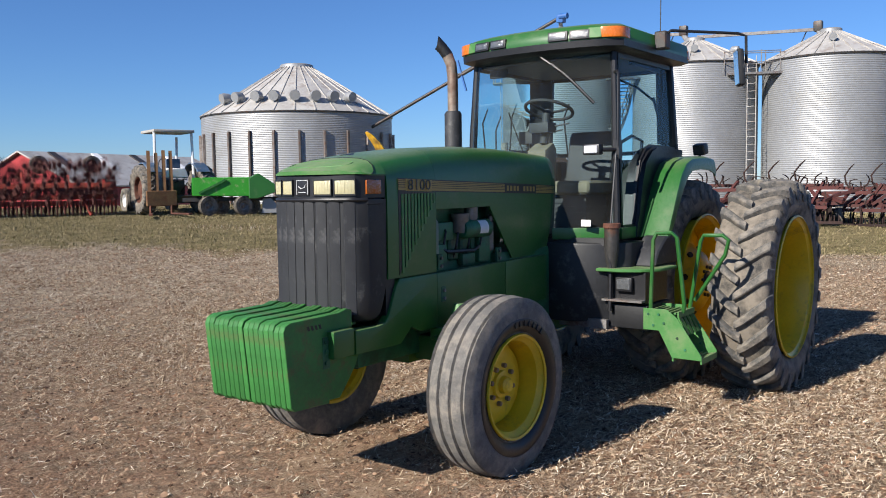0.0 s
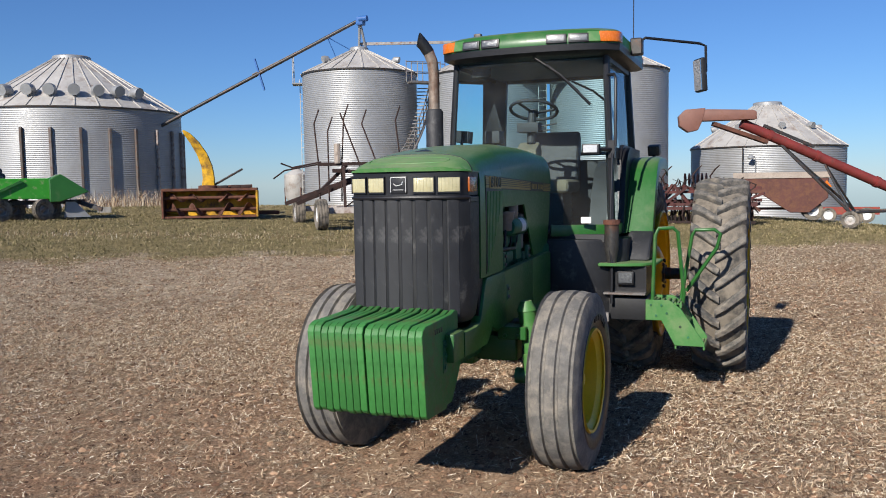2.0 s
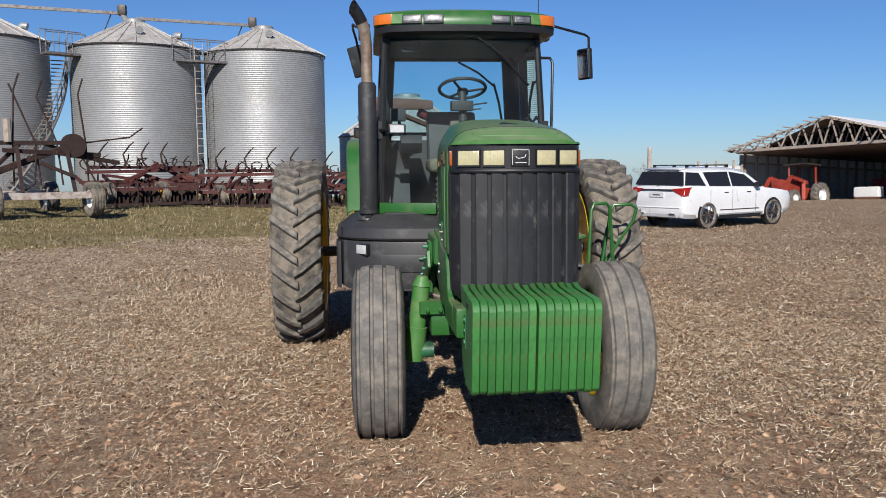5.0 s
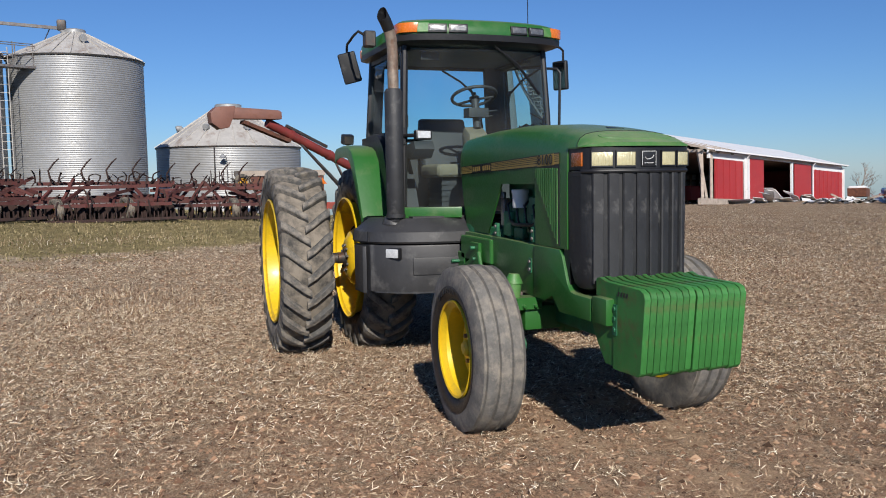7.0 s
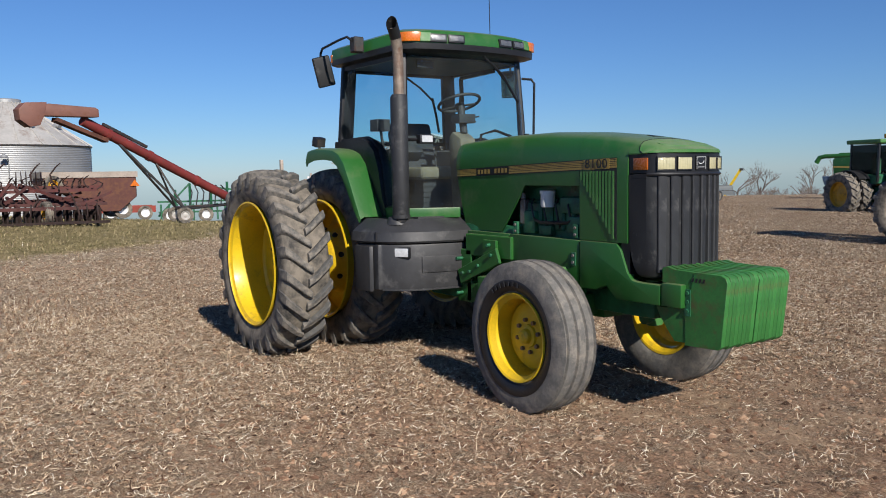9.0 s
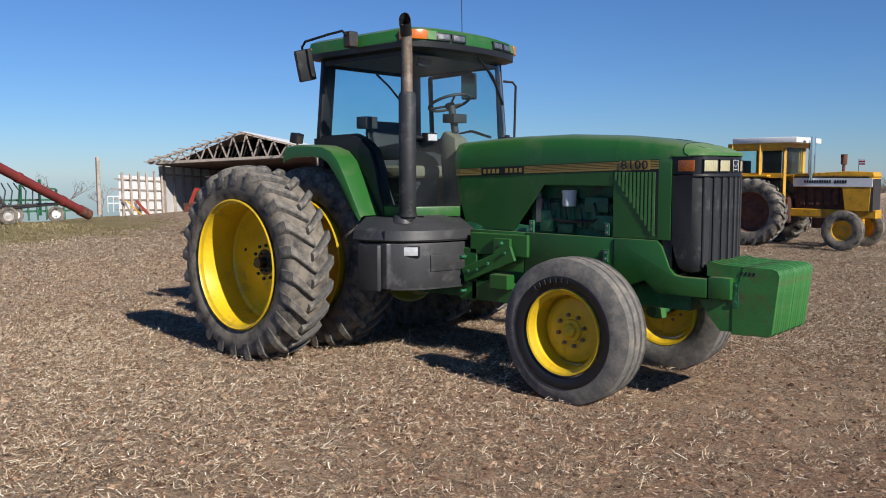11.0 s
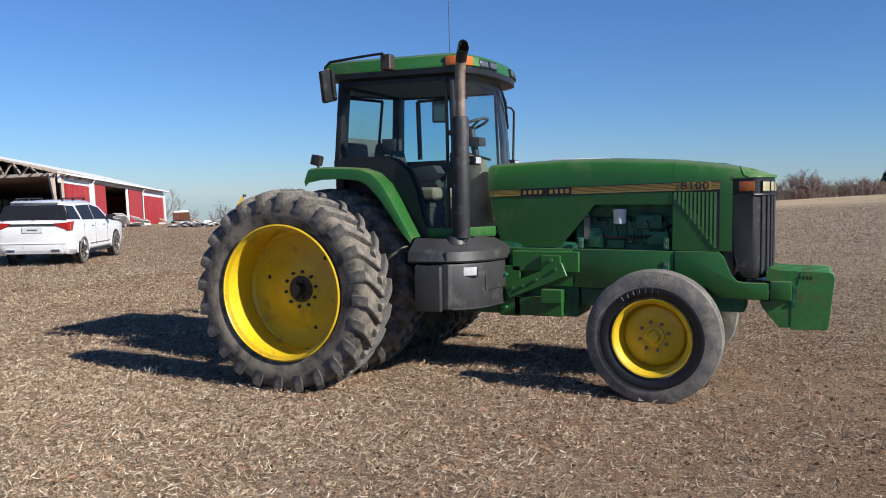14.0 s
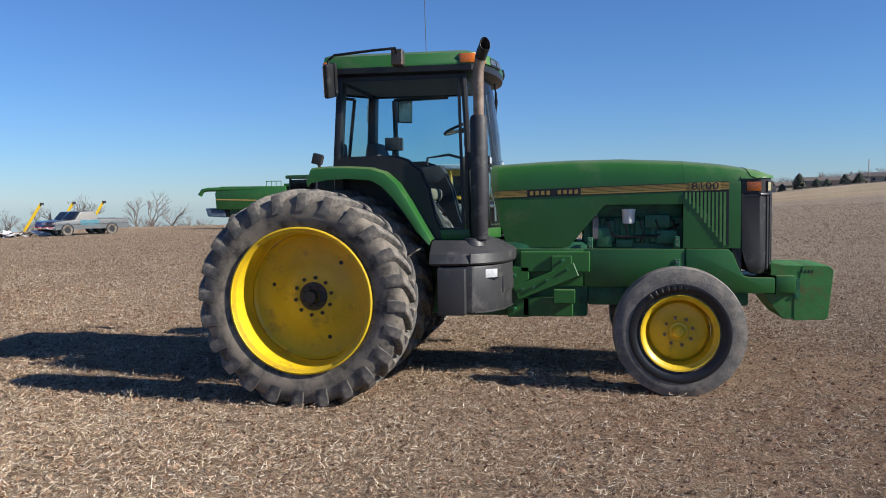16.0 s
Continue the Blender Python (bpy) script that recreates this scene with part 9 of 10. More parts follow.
pickup(on_ground(-27.95, 41.0, 238), SILVER, SILVER, "faded teal and silver pickup truck facing the shed")
pickup(on_ground(-29.6, 42.5, 234), BLUE_TRUCK, BLUE_TRUCK, "bright blue pickup truck behind another")
for x, y in ((-46.0, 58.6), (-44.2, 60.6), (-41.6, 61.2)):
    t = thing("bin_sweep_boom", "slanted yellow boom standing among the debris", "boom", on_ground(x, y, 60, -0.2, 0.72), group="yellow booms")
    bm = B()
    beam(bm, (-0.7, 0.3, 0.3), (0.9, -0.9, 3.6), 0.28, 0.28)
    part("boom_body", bm, YELLOW, t, smooth=0)
    bm = B()
    box(bm, 0.8, 1.15, -1.15, -0.75, 3.45, 3.75)
    part("boom_head", bm, BLACK_CLEAN, t)
random.seed(8)
for k in range(24):
    f = random.random()
    x, y = -34.2 + 3.4 * f + random.uniform(-0.5, 0.5), 36.6 + 3.2 * f + random.uniform(-0.5, 0.5)
    d = thing("fallen_sheet", "white torn sheet in the debris line", "debris", on_ground(x, y, random.uniform(0, 360), 0.15, 0.7) @ pose(0, 0, 0, random.uniform(-18, 18), random.uniform(-18, 18), 0), group="storm debris")
    bm = B()
    sheet(bm, [[(-0.9 + 0.36 * i, w2, 0.1 * math.sin(i * 1.7 + k)) for w2 in (-0.3, 0.0, 0.3)] for i in range(6)])
    thick(part("sheet_body", bm, WHITE_STEEL if k % 4 else DARK_STEEL, d, smooth=50), 0.04, 0)
redtrl = thing("red_implement", "red implement with mast among the debris", "implement", on_ground(-31.6, 40.6, 40, 0, 0.7))
bars("frame_tube", RED_PAINT, redtrl, [((-1, 0, 0.5), (1, 0, 0.5)), ((-0.5, 0, 0.3), (-0.4, 0, 1.2)), ((0.6, 0, 0.3), (0.5, 0, 1.0))], 0.25, 0.25)
bm = B()
prism(bm, [(-0.2, 0.5), (0.25, 0.5), (0.1, 2.0), (0.0, 2.0)], "y", -0.1, 0.1)
part("mast", bm, DARK_STEEL, redtrl)

# ---- red barn far to the left ----
rb = thing("red_barn", "red steel barn with patched grey roof beyond the machinery", "barn", face(-25.5, -62.3, -48))
bm = B()
prism(bm, [(-6, -2.2), (6, -2.2), (6, 3.6), (0, 6.2), (-6, 3.6)], "y", 0, 20)
part("barn_wall", bm, RED_BARN, rb, smooth=0)
for s2 in (-1, 1):
    bm = B()
    vs = [bm.verts.new(p) for p in ((s2 * 6.3, -0.3, 3.55), (s2 * 6.3, 20.3, 3.55), (0, 20.3, 6.35), (0, -0.3, 6.35))]
    bm.faces.new(vs)
    thick(part("barn_roof", bm, GALV_OLD, rb, "patched grey steel roof", smooth=0), 0.12, 0)
    for k in range(4):
        bm = B()
        beam(bm, (s2 * 3.2, 2.0 + 4.5 * k, 5.0), (s2 * 0.4, 2.6 + 4.5 * k, 6.35), 0.6, 0.12)
        part("loose_sheet", bm, WHITE_STEEL if k % 2 else DARK_STEEL, rb, smooth=0)
wh = thing("white_shed", "low white-roofed shed in the distance", "shed", face(-37.2, -69.0, -30))
bm = B()
prism(bm, [(-3.5, -2), (3.5, -2), (3.5, 3.4), (0, 4.6), (-3.5, 3.4)], "y", 0, 10)
part("shed_body", bm, WHITE_STEEL, wh, smooth=0)

# ---- bare trees, woods and far houses ----
BARK = material("grey_bark", (0.20, 0.165, 0.14), 0.95, 0, 0.2, 10, 1, 0.2, spread=0.15)


def branch_mesh(seed, tall, depth, spread_k, twigs=3):
    """Vertices and faces of a bare tree: tapering limbs that fork, each a three-sided rod."""
    rnd = random.Random(seed)
    vs, fs = [], []

    def rod(p, q, r0, r1):
        d = (q - p).normalized()
        u = d.orthogonal().normalized()
        v = d.cross(u)
        i = len(vs)
        for c, r in ((p, r0), (q, r1)):
            for k in range(3):
                a = 2 * math.pi * k / 3
                vs.append(tuple(c + (u * math.cos(a) + v * math.sin(a)) * r))
        for k in range(3):
            fs.append((i + k, i + (k + 1) % 3, i + 3 + (k + 1) % 3, i + 3 + k))

    def grow(p, d, length, r, level):
        bend = Vector((rnd.uniform(-1, 1), rnd.uniform(-1, 1), rnd.uniform(-0.3, 0.5))) * 0.18
        m = p + d * length * 0.5
        q = m + (d + bend).normalized() * length * 0.5
        if level <= 1:
            # fine twigs are flat slivers
            side3 = (q - p).cross(Vector((rnd.uniform(-1, 1), rnd.uniform(-1, 1), 0.3))).normalized() * r
            i = len(vs)
            vs.extend(tuple(v) for v in (p - side3, p + side3, q))
            fs.append((i, i + 1, i + 2))
        else:
            rod(p, m, r, r * 0.85)
            rod(m, q, r * 0.85, r * 0.65)
        if level == 0:
            return
        n = twigs if level > 1 else twigs + 1
        for k in range(n):
            side2 = Vector((rnd.uniform(-1, 1), rnd.uniform(-1, 1), rnd.uniform(-0.15, 0.75)))
            nd = (d * 0.75 + side2 * spread_k).normalized()
            grow(m.lerp(q, rnd.uniform(0.2, 1.0)), nd, length * rnd.uniform(0.58, 0.82), r * 0.58, level - 1)
    grow(Vector((0, 0, 0)), Vector((0, 0, 1)), tall * 0.32, tall * 0.022, depth)
    return vs, fs


def joined(name, items, mat, label, category, kind="stuff"):
    """Many trees as one object: items are (mesh, x, y, z, scale, turn)."""
    vs, fs = [], []
    for (v0, f0), x, y, z, sc, turn in items:
        i, c, s2 = len(vs), math.cos(turn), math.sin(turn)
        vs += [(x + sc * (c * a - s2 * b), y + sc * (s2 * a + c * b), z + sc * e) for a, b, e in v0]
        fs += [tuple(q + i for q in f) for f in f0]
    me = bpy.data.meshes.new(name)
    me.from_pydata(vs, [], fs)
    me.materials.append(mat)
    return tagged(new(name, me), label, category, kind=kind)


KINDS = [branch_mesh(s2, 10.0, 5, k, 3) for s2, k in ((1, 0.62), (2, 0.75), (3, 0.68), (4, 0.85))]
SMALL = [branch_mesh(s2, 10.0, 4, 0.75, 3) for s2 in (11, 12, 13)]


def single_tree(x, y, z, tall, kind_i, turn=0.0, label="bare grey deciduous tree in winter"):
    t = thing("tree", label, "tree", pose(x, y, z, 0, 0, turn) @ Matrix.Diagonal((tall / 10, tall / 10, tall / 10, 1)), group="bare trees")
    v0, f0 = KINDS[kind_i % len(KINDS)]
    me = bpy.data.meshes.new("crown")
    me.from_pydata([v for v in v0], [], f0)
    me.materials.append(BARK)
    o2 = new("crown", me)
    o2.parent = t
    b2 = B()
    tube(b2, [(0, 0, -2.0), (0, 0, 0.4), (0.02, 0, 1.8)], [0.3, 0.24, 0.19], 8)
    part("trunk", b2, BARK, t)


def polar(t_eye, az, d):
    return t_eye[0] + d * math.cos(radians(az)), t_eye[1] + d * math.sin(radians(az))


E7, E9, E12, E14, E16 = (7.9, -2.7), (7.4, -4.5), (5.2, -6.9), (4.0, -7.5), (2.2, -7.9)
for eye, az, d, z, tall, k in ((E7, 134.6, 112, -3.6, 7.0, 1), (E7, 133.2, 118, -3.8, 5.0, 3), (E16, 117.6, 125, -3.6, 6.6, 3), (E16, 119.2, 118, -3.6, 4.2, 2), (E16, 116.5, 140, -4.0, 4.0, 0), (E16, 127.2, 130, -3.6, 5.5, 2), (E16, 125.6, 140, -3.6, 5.2, 0), (E16, 123.0, 135, -3.6, 5.0, 1),
                               (E9, 126.3, 170, -5.5, 10.5, 3), (E9, 124.9, 170, -5.5, 11.0, 2), (E9, 121.9, 170, -5.5, 9.5, 0), (E9, 120.9, 165, -5.5, 10.5, 1), (E12, 155.8, 92, -2.9, 6.5, 3), (E12, 153.6, 96, -3.0, 4.6, 2)):
    x, y = polar(eye, az, d)
    single_tree(x, y, z, tall, k, az * 7 % 360)
BUSH = []
for s2 in (31, 32, 33):
    vs0, fs0 = [], []
    for q in range(4):
        v1, f1 = branch_mesh(s2 * 10 + q, 9.0, 3, 0.9, 3)
        i0, ox, oy = len(vs0), math.cos(q * 1.6) * 1.2, math.sin(q * 1.6) * 1.2
        vs0 += [(x + ox + 0.25 * ox * z, y + oy + 0.25 * oy * z, z) for x, y, z in v1]
        fs0 += [tuple(c + i0 for c in f) for f in f1]
    BUSH.append((vs0, fs0))
WOODS = material("grey_brown_woods", (0.17, 0.125, 0.10), 1.0, 0, 0.2, 1, 0.1, 0)
random.seed(21)
items = []
for k in range(300):
    az = random.uniform(85.0, 106.0)
    d = random.uniform(345, 420)
    x, y = polar(E12, az, d)
    tall = random.uniform(9, 13.5) * (1.0 + 0.12 * math.sin(az * 1.9) + 0.06 * math.sin(az * 5.1))
    tall *= lerp_table([(85, 1.0), (89, 1.2), (94, 1.2), (96, 0.9), (98, 0.72), (106, 0.6)], az)
    if az < 89:
        tall *= 0.7
    items.append((SMALL[k % 3], x, y, height(x, y) - 0.5, tall / 10, random.uniform(0, 6)))
for k in range(560):
    az = random.uniform(85.0, 107.0)
    x, y = polar(E12, az, random.uniform(335, 400))
    items.append((BUSH[k % 3], x, y, height(x, y) - 0.6, random.uniform(4.0, 9.5) * (0.68 if az > 96.5 else 1.0) / 10, random.uniform(0, 6)))
joined("far_woods", items, WOODS, "grey-brown leafless woods on the skyline", "woods")
random.seed(22)
items = []
for k in range(150):
    az = random.uniform(68, 86.5)
    d = random.uniform(400, 470)
    x, y = polar(E16, az, d)
    items.append((SMALL[k % 3], x, y, height(x, y) - 0.5, random.uniform(5.5, 11.5) / 10, random.uniform(0, 6)))
for k in range(150):
    az = random.uniform(66, 86.5)
    x, y = polar(E16, az, random.uniform(410, 470))
    items.append((BUSH[k % 3], x, y, height(x, y) - 0.5, random.uniform(3.5, 6.5) / 10, random.uniform(0, 6)))
joined("far_trees", items, WOODS, "leafless trees behind the distant houses", "woods")
# brush along the crest beyond the debris
random.seed(23)
items = []
for k in range(60):
    az = random.uniform(115.5, 128)
    x, y = polar(E16, az, random.uniform(105, 130))
    items.append((SMALL[k % 3], x, y, -3.4, random.uniform(2.4, 4.2) / 10, random.uniform(0, 6)))
joined("brush", items, WOODS, "leafless brush behind the crest of the field", "brush")
NEEDLE = material("dark_evergreen", (0.05, 0.06, 0.045), 0.95, 0, 0.3, 8, 1, 0.2)
random.seed(24)
for eye, az, d, tall, wide in ((E16, 76.6, 376, 6.2, 3.0), (E16, 75.6, 376, 3.4, 2.2), (E16, 75.0, 376, 3.0, 2.0), (E16, 74.0, 376, 4.2, 2.4), (E16, 73.2, 376, 3.9, 2.6), (E16, 71.6, 376, 3.0, 1.8), (E16, 77.6, 376, 3.2, 1.8), (E14, 83.6, 395, 9.5, 3.8), (E14, 84.3, 395, 8.5, 3.6), (E14, 85.1, 395, 10.0, 4.0), (E14, 91.6, 395, 7.5, 2.6)):
    x, y = polar(eye, az, d)
    t = thing("evergreen_tree", "dark evergreen tree in a far yard", "tree", pose(x, y, height(x, y) - 0.2), group="evergreens")
    bm = B()
    for k in range(260):
        f = random.random() ** 0.7
        z = tall * (0.06 + 0.94 * f)
        r = wide * min(1.0, f / 0.12 + 0.5) * (1 - f) ** 0.55 * random.uniform(0.55, 1.1)
        a = random.uniform(0, 2 * math.pi)
        p = Vector((r * math.cos(a), r * math.sin(a), z))
        q = p + Vector((0.5 * math.cos(a), 0.5 * math.sin(a), random.uniform(-0.35, 0.1))) * wide * 0.35
        w2 = Vector((-math.sin(a), math.cos(a), 0)) * wide * 0.2
        bm.faces.new([bm.verts.new(v) for v in (p - w2, q, p + w2, p + Vector((0, 0, wide * 0.25)))])
    part("crown", bm, NEEDLE, t, smooth=0, weld=False)
    bm = B()
    tube(bm, [(0, 0, -1), (0, 0, tall * 0.8)], [0.18, 0.05], 6)
    part("trunk", bm, BARK, t)


def far_house(eye, az, d, w, h, wall_mat, roof_mat, label, rot=0.0):
    x, y = polar(eye, az, d)
    m = pose(x, y, height(x, y), 0, 0, az + 90 + rot)
    t = thing("house", label, "house", m, group="distant houses")
    b2 = B()
    box(b2, -w / 2, w / 2, -3, 3, -1.5, h)
    part("house_wall", b2, wall_mat, t, smooth=0)
    b2 = B()
    prism(b2, [(-3.5, h - 0.1), (3.5, h - 0.1), (0, h + 1.5)], "x", -w / 2 - 0.4, w / 2 + 0.4)
    part("house_roof", b2, roof_mat, t, smooth=0)
    for k in range(max(2, int(w / 4))):
        xx = -w / 2 + 1.5 + k * (w - 3) / max(1, int(w / 4) - 1)
        for s2 in (-1, 1):
            b2 = B()
            box(b2, xx - 0.5, xx + 0.5, s2 * 3.02 - 0.03, s2 * 3.02 + 0.03, 0.9, 2.0)
            part("window", b2, BLACK_CLEAN, t, smooth=0)


SHINGLE = material("brown_shingle", (0.13, 0.11, 0.10), 0.9, 0, 0.15, 5, 1, 0.1)
TANWALL = material("tan_siding", (0.36, 0.32, 0.27), 0.8, 0, 0.1, 5, 1, 0.05)
far_house(E16, 77.3, 382, 11, 2.4, TANWALL, SHINGLE, "low pale house beyond the field", 20)
far_house(E16, 74.6, 384, 26, 2.4, TANWALL, SHINGLE, "long brown ranch house beyond the field", 4)
far_house(E16, 72.3, 386, 15, 2.7, TANWALL, SHINGLE, "brown house with hipped roof beyond the field", -15)
far_house(E16, 69.6, 384, 14, 2.5, TANWALL, SHINGLE, "brown house at the field's far edge", 10)
far_house(E14, 85.6, 384, 13, 2.4, TANWALL, GALV_OLD, "pale tan shed by the far road", 0)
far_house(E16, 79.6, 384, 16, 2.6, TANWALL, WHITE_STEEL, "grey shed with a pale roof beyond the field", 8)
x, y = polar(E14, 89.9, 385)
bn = thing("red_barn", "small red barn with curved pale roof far off", "barn", pose(x, y, height(x, y), 0, 0, 180))
bm = B()
prism(bm, [(-4, -1.5), (4, -1.5), (4, 2.8), (2.8, 4.6), (0, 5.6), (-2.8, 4.6), (-4, 2.8)], "y", -6, 6)
part("barn_wall", bm, RED_BARN, bn, smooth=0)
bm = B()
for k in range(6):
    a0, a1 = radians(20 + 140 * k / 6), radians(20 + 140 * (k + 1) / 6)
    beam(bm, (4.5 * math.cos(a0), 0, 1.2 + 4.7 * math.sin(a0)), (4.5 * math.cos(a1), 0, 1.2 + 4.7 * math.sin(a1)), 12.6, 0.25)
part("barn_roof", bm, WHITE_STEEL, bn, smooth=0)
for az in (72.7, 79.8, 84.0):
    x, y = polar(E16, az, 372)
    p2 = thing("utility_pole", "thin wooden utility pole along the far road", "utility pole", pose(x, y, height(x, y)), group="utility poles")
    bm = B()
    tube(bm, [(0, 0, -1), (0, 0, 9.5 if az < 77 else 5.0)], 0.17, 6)
    part("pole_body", bm, WOOD, p2)
# far road and paler field strip
def strip_ground(name, label, eye, az0, az1, d0, d1, lift, mat):
    vs, fs, n2 = [], [], 40
    for i in range(n2 + 1):
        az = az0 + (az1 - az0) * i / n2
        for d in np.linspace(d0, d1, 6):
            x, y = polar(eye, az, d)
            vs.append((x, y, height(x, y) + lift))
    for i in range(n2):
        for j in range(5):
            a = i * 6 + j
            fs.append((a, a + 1, a + 7, a + 6))
    me = bpy.data.meshes.new(name)
    me.from_pydata(vs, [], fs)
    me.materials.append(mat)
    tagged(new(name, me), label, "field", kind="structure")


strip_ground("road", "pale gravel road along the field's far edge", E16, 62, 92, 366, 372, 0.25, material("pale_gravel", (0.36, 0.33, 0.29), 0.95, 0, 0.1, 2, 0.2, 0.1))

# ---- straw, stubble and grass ----


def blend_material(name, tones, rough=0.9, thin=0.0):
    """Each loose piece takes one of several tones."""
    m = bpy.data.materials.new(name)
    m.use_nodes = True
    nt, bs = m.node_tree, m.node_tree.nodes["Principled BSDF"]
    geo, ramp, fine, mul, tc = (nt.nodes.new(k) for k in ("ShaderNodeNewGeometry", "ShaderNodeValToRGB", "ShaderNodeTexNoise", "ShaderNodeMix", "ShaderNodeTexCoord"))
    els = ramp.color_ramp.elements
    while len(els) < len(tones):
        els.new(0.5)
    for e, (p, c) in zip(els, tones):
        e.position, e.color = p, (*c, 1)
    nt.links.new(geo.outputs["Random Per Island"], ramp.inputs[0])
    mul.data_type, mul.blend_type = "RGBA", "MULTIPLY"
    mul.inputs[0].default_value = 0.35
    fine.inputs["Scale"].default_value = 30
    nt.links.new(tc.outputs["Object"], fine.inputs["Vector"])
    nt.links.new(ramp.outputs[0], mul.inputs[6])
    nt.links.new(fine.outputs[0], mul.inputs[7])
    nt.links.new(mul.outputs[2], bs.inputs["Base Color"])
    bs.inputs["Roughness"].default_value = rough
    bs.inputs["Specular IOR Level"].default_value = 0.25
    bs.inputs["Diffuse Roughness"].default_value = 1.0
    return m


def heights(xs, ys):
    return np.array([height(float(x), float(y)) for x, y in zip(xs, ys)])


def strips(name, label, category, mat, px, py, length, width, lift, tilt, turn, bend):
    """Thin strips with a bend in the middle, given by arrays; tilt is the rise of the tip in radians."""
    n = len(px)
    pz = heights(px, py) + lift
    base = np.stack([px, py, pz], 1)
    flat = np.stack([np.cos(turn), np.sin(turn), np.zeros(n)], 1)
    side = np.stack([-np.sin(turn), np.cos(turn), np.zeros(n)], 1) * (width / 2)[:, None]
    d1 = flat * np.cos(tilt)[:, None] + np.array([0, 0, 1.0]) * np.sin(tilt)[:, None]
    if bend is None:
        tip, up = base + d1 * length[:, None], np.array([0, 0, 0.35]) * width[:, None]
        v = np.stack([base - side, base + side + up, tip + side * 0.7 + up, tip - side * 0.7], 1).reshape(-1, 3)
        f = np.arange(n * 4)
        return strip_mesh(name, label, category, mat, v, f)
    t2 = tilt + bend
    swing = turn + bend * 0.6
    d2 = np.stack([np.cos(swing) * np.cos(t2), np.sin(swing) * np.cos(t2), np.sin(t2)], 1)
    mid = base + d1 * (length * 0.5)[:, None]
    tip = mid + d2 * (length * 0.5)[:, None]
    up = np.array([0, 0, 0.35]) * width[:, None]
    v = np.stack([base - side, base + side + up, mid - side, mid + side + up, tip - side * 0.4, tip + side * 0.4 + up * 0.4], 1).reshape(-1, 3)
    k = np.arange(n)[:, None] * 6
    f = np.concatenate([k + np.array([[0, 1, 3, 2]]), k + np.array([[2, 3, 5, 4]])], 1).reshape(-1)
    return strip_mesh(name, label, category, mat, v, f)


def strip_mesh(name, label, category, mat, v, f):
    me = bpy.data.meshes.new(name)
    me.vertices.add(len(v))
    me.vertices.foreach_set("co", v.astype(np.float32).ravel())
    me.loops.add(len(f))
    me.loops.foreach_set("vertex_index", f.astype(np.int32))
    me.polygons.add(len(f) // 4)
    me.polygons.foreach_set("loop_start", np.arange(0, len(f), 4, dtype=np.int32))
    me.update(calc_edges=True)
    me.materials.append(mat)
    return tagged(new(name, me), label, category, kind="stuff")


def patchy(xs, ys, scale, seed):
    return np.array([noise.noise((float(x) * scale + seed, float(y) * scale, 3.7 * seed)) for x, y in zip(xs, ys)])


def scatter(rng, n, r0, r1, power=1.0):
    r = r0 + (r1 - r0) * rng.random(n) ** power
    a = rng.random(n) * 2 * math.pi
    return HUB.x + r * np.cos(a), HUB.y + r * np.sin(a)


def field_mask(xs, ys, edge=0.0):
    g = np.minimum(-0.81 * xs - 0.587 * ys - 9.7, (5.5 - 0.45 * (xs + 12) - ys) * 0.9)
    return g < edge


STRAW = blend_material("dry_straw", [(0.0, (0.09, 0.048, 0.029)), (0.3, (0.27, 0.158, 0.092)), (0.55, (0.54, 0.39, 0.25)), (0.85, (0.82, 0.68, 0.49)), (1.0, (0.98, 0.91, 0.77))])
RESIDUE = blend_material("weathered_residue", [(0.0, (0.12, 0.08, 0.055)), (0.4, (0.36, 0.26, 0.175)), (0.75, (0.60, 0.46, 0.32)), (1.0, (0.78, 0.63, 0.46))])
DRY_GRASS = blend_material("worn_grass", [(0.0, (0.12, 0.112, 0.044)), (0.3, (0.21, 0.18, 0.078)), (0.6, (0.34, 0.275, 0.14)), (1.0, (0.56, 0.46, 0.27))])


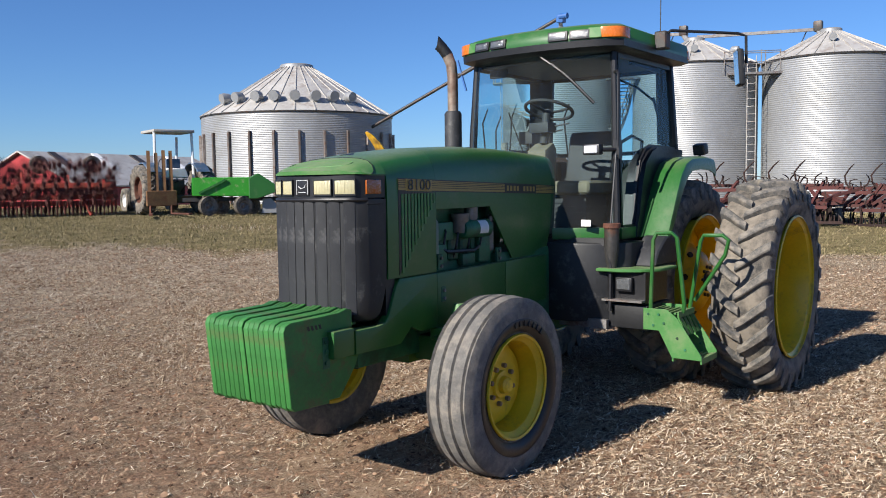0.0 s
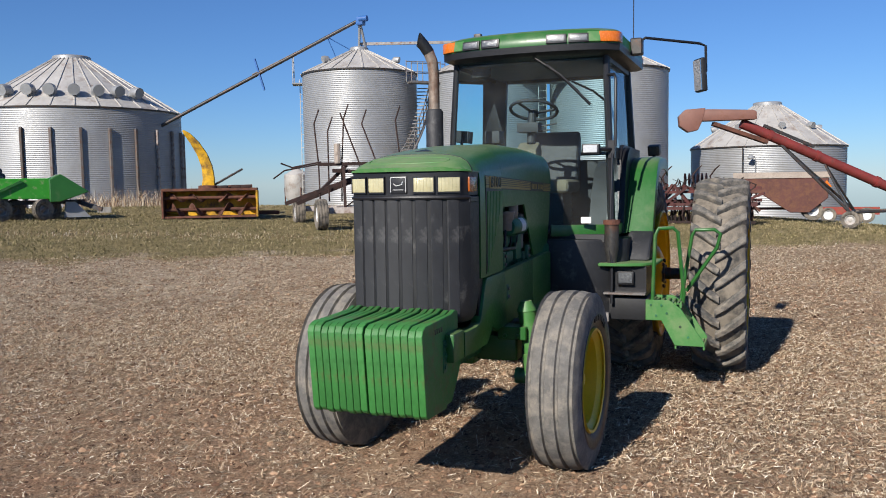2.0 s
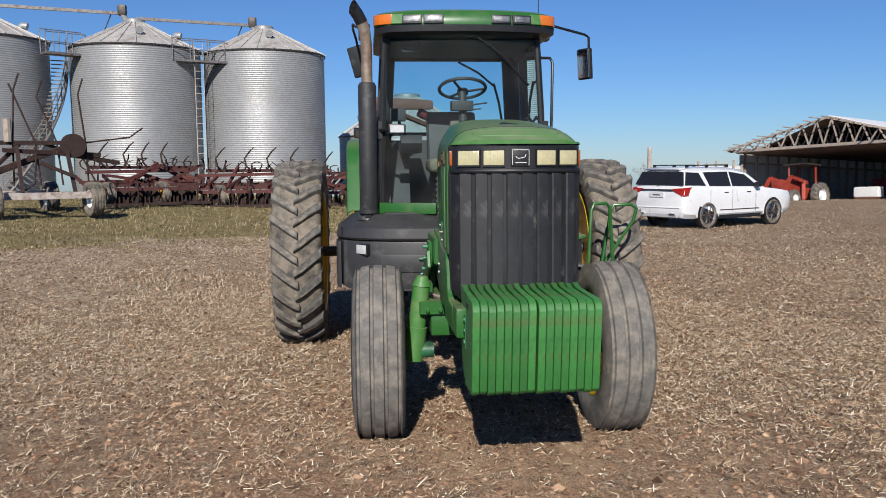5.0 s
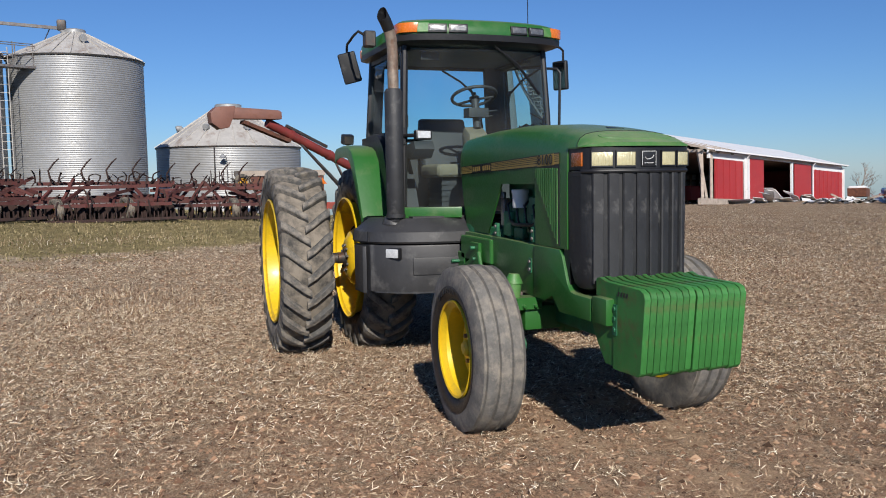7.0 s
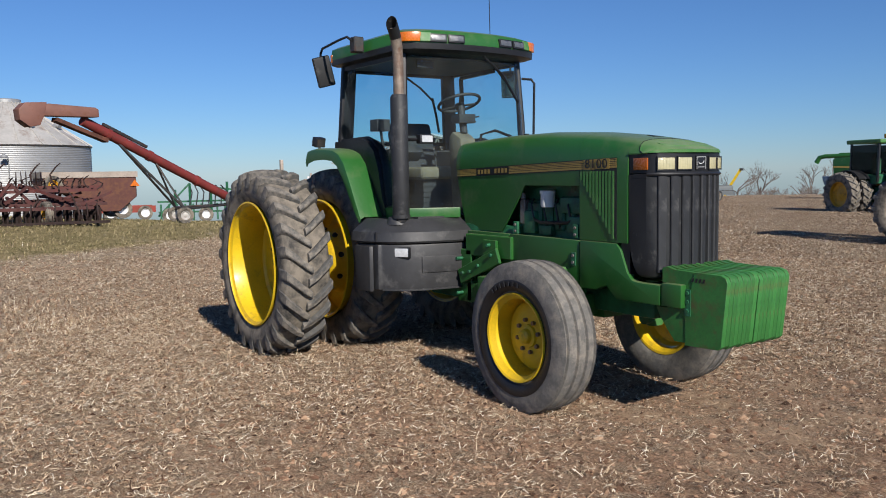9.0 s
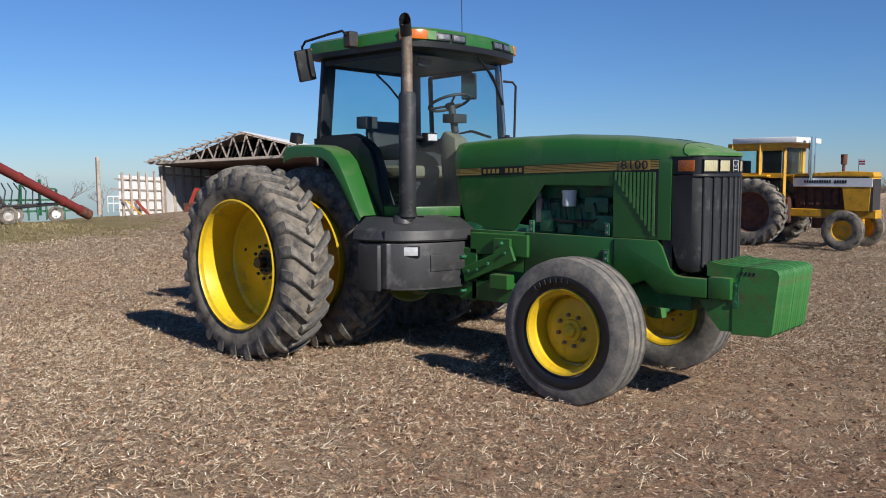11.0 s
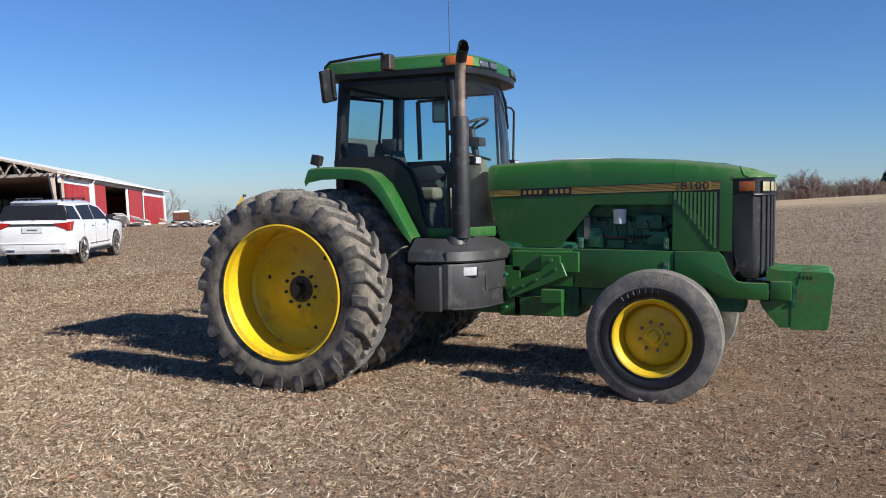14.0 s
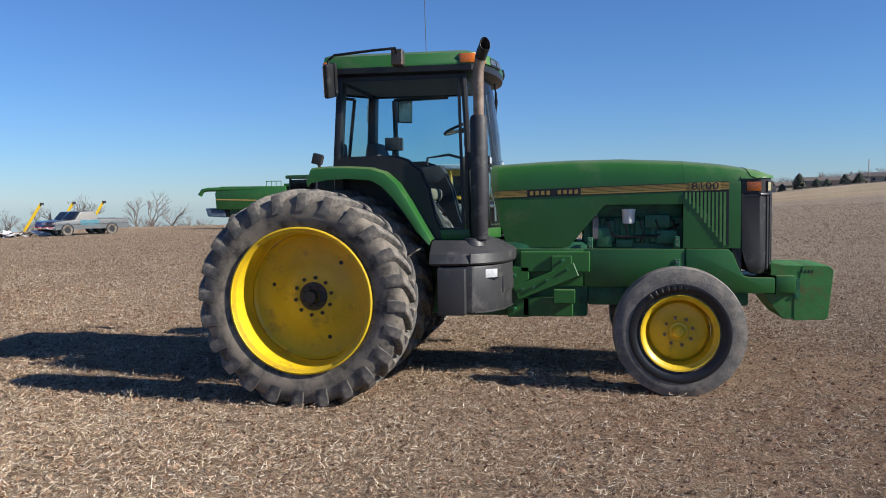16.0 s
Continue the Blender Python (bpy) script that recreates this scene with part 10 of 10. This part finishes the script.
def lay_straw():
    rng = np.random.default_rng(5)
    for count, r0, r1, lo, hi, w0, w1 in ((480000, 0.0, 5.4, 0.010, 0.058, 0.0018, 0.0056), (470000, 5.2, 10.6, 0.012, 0.066, 0.0024, 0.0072), (330000, 10.4, 17.0, 0.016, 0.075, 0.004, 0.010), (170000, 16.0, 40.0, 0.03, 0.09, 0.005, 0.012)):
        u = rng.random(count)
        r = r0 + (r1 - r0) * (1 - np.sqrt(u)) if r1 > 20 else np.sqrt(r0 * r0 + (r1 * r1 - r0 * r0) * u)
        a = rng.random(count) * 2 * math.pi
        x, y = 2.2 + r * np.cos(a), -1.0 + r * np.sin(a)
        keep = field_mask(x, y, 0.3) & (x < 6.2 + 0.38 * y)
        x, y = x[keep], y[keep]
        dense = patchy(x, y, 0.35, 2)
        bare = 0.6 * np.exp(-((x - 4.0) ** 2 + (y - 0.3) ** 2) / 0.9) + 0.2 * np.exp(-((x - 4.7) ** 2 + (y + 1.0) ** 2) / 7.0)
        keep = rng.random(len(x)) < np.clip(0.58 + 0.3 * dense + 0.3 * patchy(x, y, 1.3, 6) + 0.7 * patchy(x, y, 6.0, 7) - bare, 0.12, 1.0)
        x, y = x[keep], y[keep]
        n = len(x)
        long = np.where(rng.random(n) < 0.06, 1.9, 1.0)
        strips("straw_litter", "pale dry straw lying loose on brown field soil", "straw", STRAW, x, y, lo + (hi - lo) * rng.random(n) ** 1.5 * long, rng.uniform(w0, w1, n), rng.uniform(0.001, 0.032, n), rng.normal(0.10, 0.36, n) if r1 < 20 else rng.normal(0.22, 0.32, n), rng.uniform(0, 2 * math.pi, n), None)


def far_residue():
    # clumps that stand up from the field out towards its far side
    rng = np.random.default_rng(6)
    n = 110000
    a = np.radians(rng.uniform(40, 116, n))
    r = 24 + 70 * rng.random(n) ** 0.8
    x, y = 4.0 + r * np.cos(a), -5.0 + r * np.sin(a)
    strips("field_residue", "pale clumps of crop residue across the open field", "straw", RESIDUE, x, y, rng.uniform(0.04, 0.12, n), rng.uniform(0.012, 0.028, n), np.full(n, -0.004), rng.uniform(0.05, 0.55, n), rng.uniform(0, 2 * math.pi, n), None)


def stand_stubble():
    rng = np.random.default_rng(8)
    xs, ys = [], []
    for (x0, y0), (x1, y1), n, spread in (((-3.9, -4.6), (-4.5, -2.6), 420, 0.35), ((-2.2, -3.6), (-3.6, -2.3), 200, 0.4), ((-6.6, -15.6), (-9.6, -9.2), 900, 0.45), ((-9.6, -9.2), (-13.5, -2.0), 700, 0.5), ((-2.9, -3.2), (-2.6, -2.6), 60, 0.3)):
        f = rng.random(n)
        xs.append(x0 + (x1 - x0) * f + rng.normal(0, spread, n))
        ys.append(y0 + (y1 - y0) * f + rng.normal(0, spread, n))
    x, y = scatter(rng, 1500, 4.0, 26.0, 0.8)
    keep = field_mask(x, y, 0.0) & (patchy(x, y, 0.3, 9) > 0.12)
    xs.append(x[keep]), ys.append(y[keep])
    x, y = np.concatenate(xs), np.concatenate(ys)
    n = len(x)
    strips("standing_stubble", "short upright stalks of pale cut stubble", "stubble", STRAW, x, y, rng.uniform(0.05, 0.14, n), rng.uniform(0.005, 0.009, n), np.full(n, -0.01), rng.uniform(0.7, 1.5, n), rng.uniform(0, 2 * math.pi, n), rng.normal(-0.3, 0.5, n))


def grow_grass():
    rng = np.random.default_rng(13)
    n = 135000
    x = -rng.uniform(2, 34, n)
    y = rng.uniform(-34, 6, n)
    keep = ~field_mask(x, y, 0.0) & (np.hypot(x - HUB.x, y - HUB.y) < 42)
    x, y = x[keep], y[keep]
    dense = patchy(x, y, 0.5, 4)
    keep = rng.random(len(x)) < np.clip(0.7 + 0.8 * dense, 0.2, 1.0)
    x, y = x[keep], y[keep]
    n = len(x)
    strips("grass", "short worn green and straw-coloured grass on the bank", "grass", DRY_GRASS, x, y, rng.uniform(0.04, 0.11, n), rng.uniform(0.010, 0.02, n), np.full(n, -0.01), rng.uniform(0.3, 1.4, n), rng.uniform(0, 2 * math.pi, n), rng.normal(-0.4, 0.4, n))
    # tall dead weeds at the foot of the wide bin
    n = 1500
    f = rng.random(n)
    x, y = -20.6 + rng.normal(0, 0.9, n), -27.0 + 5.5 * f + rng.normal(0, 0.3, n)
    strips("dead_weeds", "tall dry tan weeds at the foot of the grain bin", "weeds", STRAW, x, y, rng.uniform(0.25, 0.9, n) * (0.6 + 0.6 * np.sin(f * 9) ** 2), rng.uniform(0.008, 0.02, n), np.full(n, -0.02), rng.uniform(1.0, 1.5, n), rng.uniform(0, 2 * math.pi, n), rng.normal(-0.3, 0.4, n))


def break_clods():
    rng = np.random.default_rng(17)
    shape = np.array([(1, 0, 0.2), (0.3, 0.95, 0.1), (-0.8, 0.6, 0.15), (-0.8, -0.6, 0.1), (0.35, -0.9, 0.2), (0.05, 0.05, 0.85)])
    tri = np.array([(0, 1, 5), (1, 2, 5), (2, 3, 5), (3, 4, 5), (4, 0, 5)])
    r = 12.5 * rng.random(80000) ** 0.55
    a = rng.random(80000) * 2 * math.pi
    x, y = 2.5 + r * np.cos(a), -2.0 + r * np.sin(a)
    keep = field_mask(x, y, 0.3) & (x < 6.2 + 0.38 * y)
    x, y = x[keep], y[keep]
    n = len(x)
    size = rng.uniform(0.006, 0.021, n) * np.where(rng.random(n) < 0.06, 1.7, 1.0)
    turn = rng.random(n) * 6.28
    v = shape[None] * rng.uniform(0.65, 1.3, (n, 6, 3)) * size[:, None, None]
    c, s2 = np.cos(turn)[:, None], np.sin(turn)[:, None]
    v = np.stack([v[..., 0] * c - v[..., 1] * s2 + x[:, None], v[..., 0] * s2 + v[..., 1] * c + y[:, None], v[..., 2] + (heights(x, y) - 0.004)[:, None]], -1).reshape(-1, 3)
    f = (np.arange(n)[:, None, None] * 6 + tri[None]).reshape(-1)
    me = bpy.data.meshes.new("soil_clods")
    me.vertices.add(len(v))
    me.vertices.foreach_set("co", v.astype(np.float32).ravel())
    me.loops.add(len(f))
    me.loops.foreach_set("vertex_index", f.astype(np.int32))
    me.polygons.add(len(f) // 3)
    me.polygons.foreach_set("loop_start", np.arange(0, len(f), 3, dtype=np.int32))
    me.update(calc_edges=True)
    me.materials.append(blend_material("broken_soil", [(0.0, (0.06, 0.034, 0.021)), (0.4, (0.18, 0.10, 0.062)), (0.75, (0.36, 0.215, 0.133)), (1.0, (0.50, 0.33, 0.21))], 0.95))
    tagged(new("soil_clods", me), "small crumbled clods of brown field soil", "soil", kind="stuff")


lay_straw()
far_residue()
break_clods()
stand_stubble()
grow_grass()
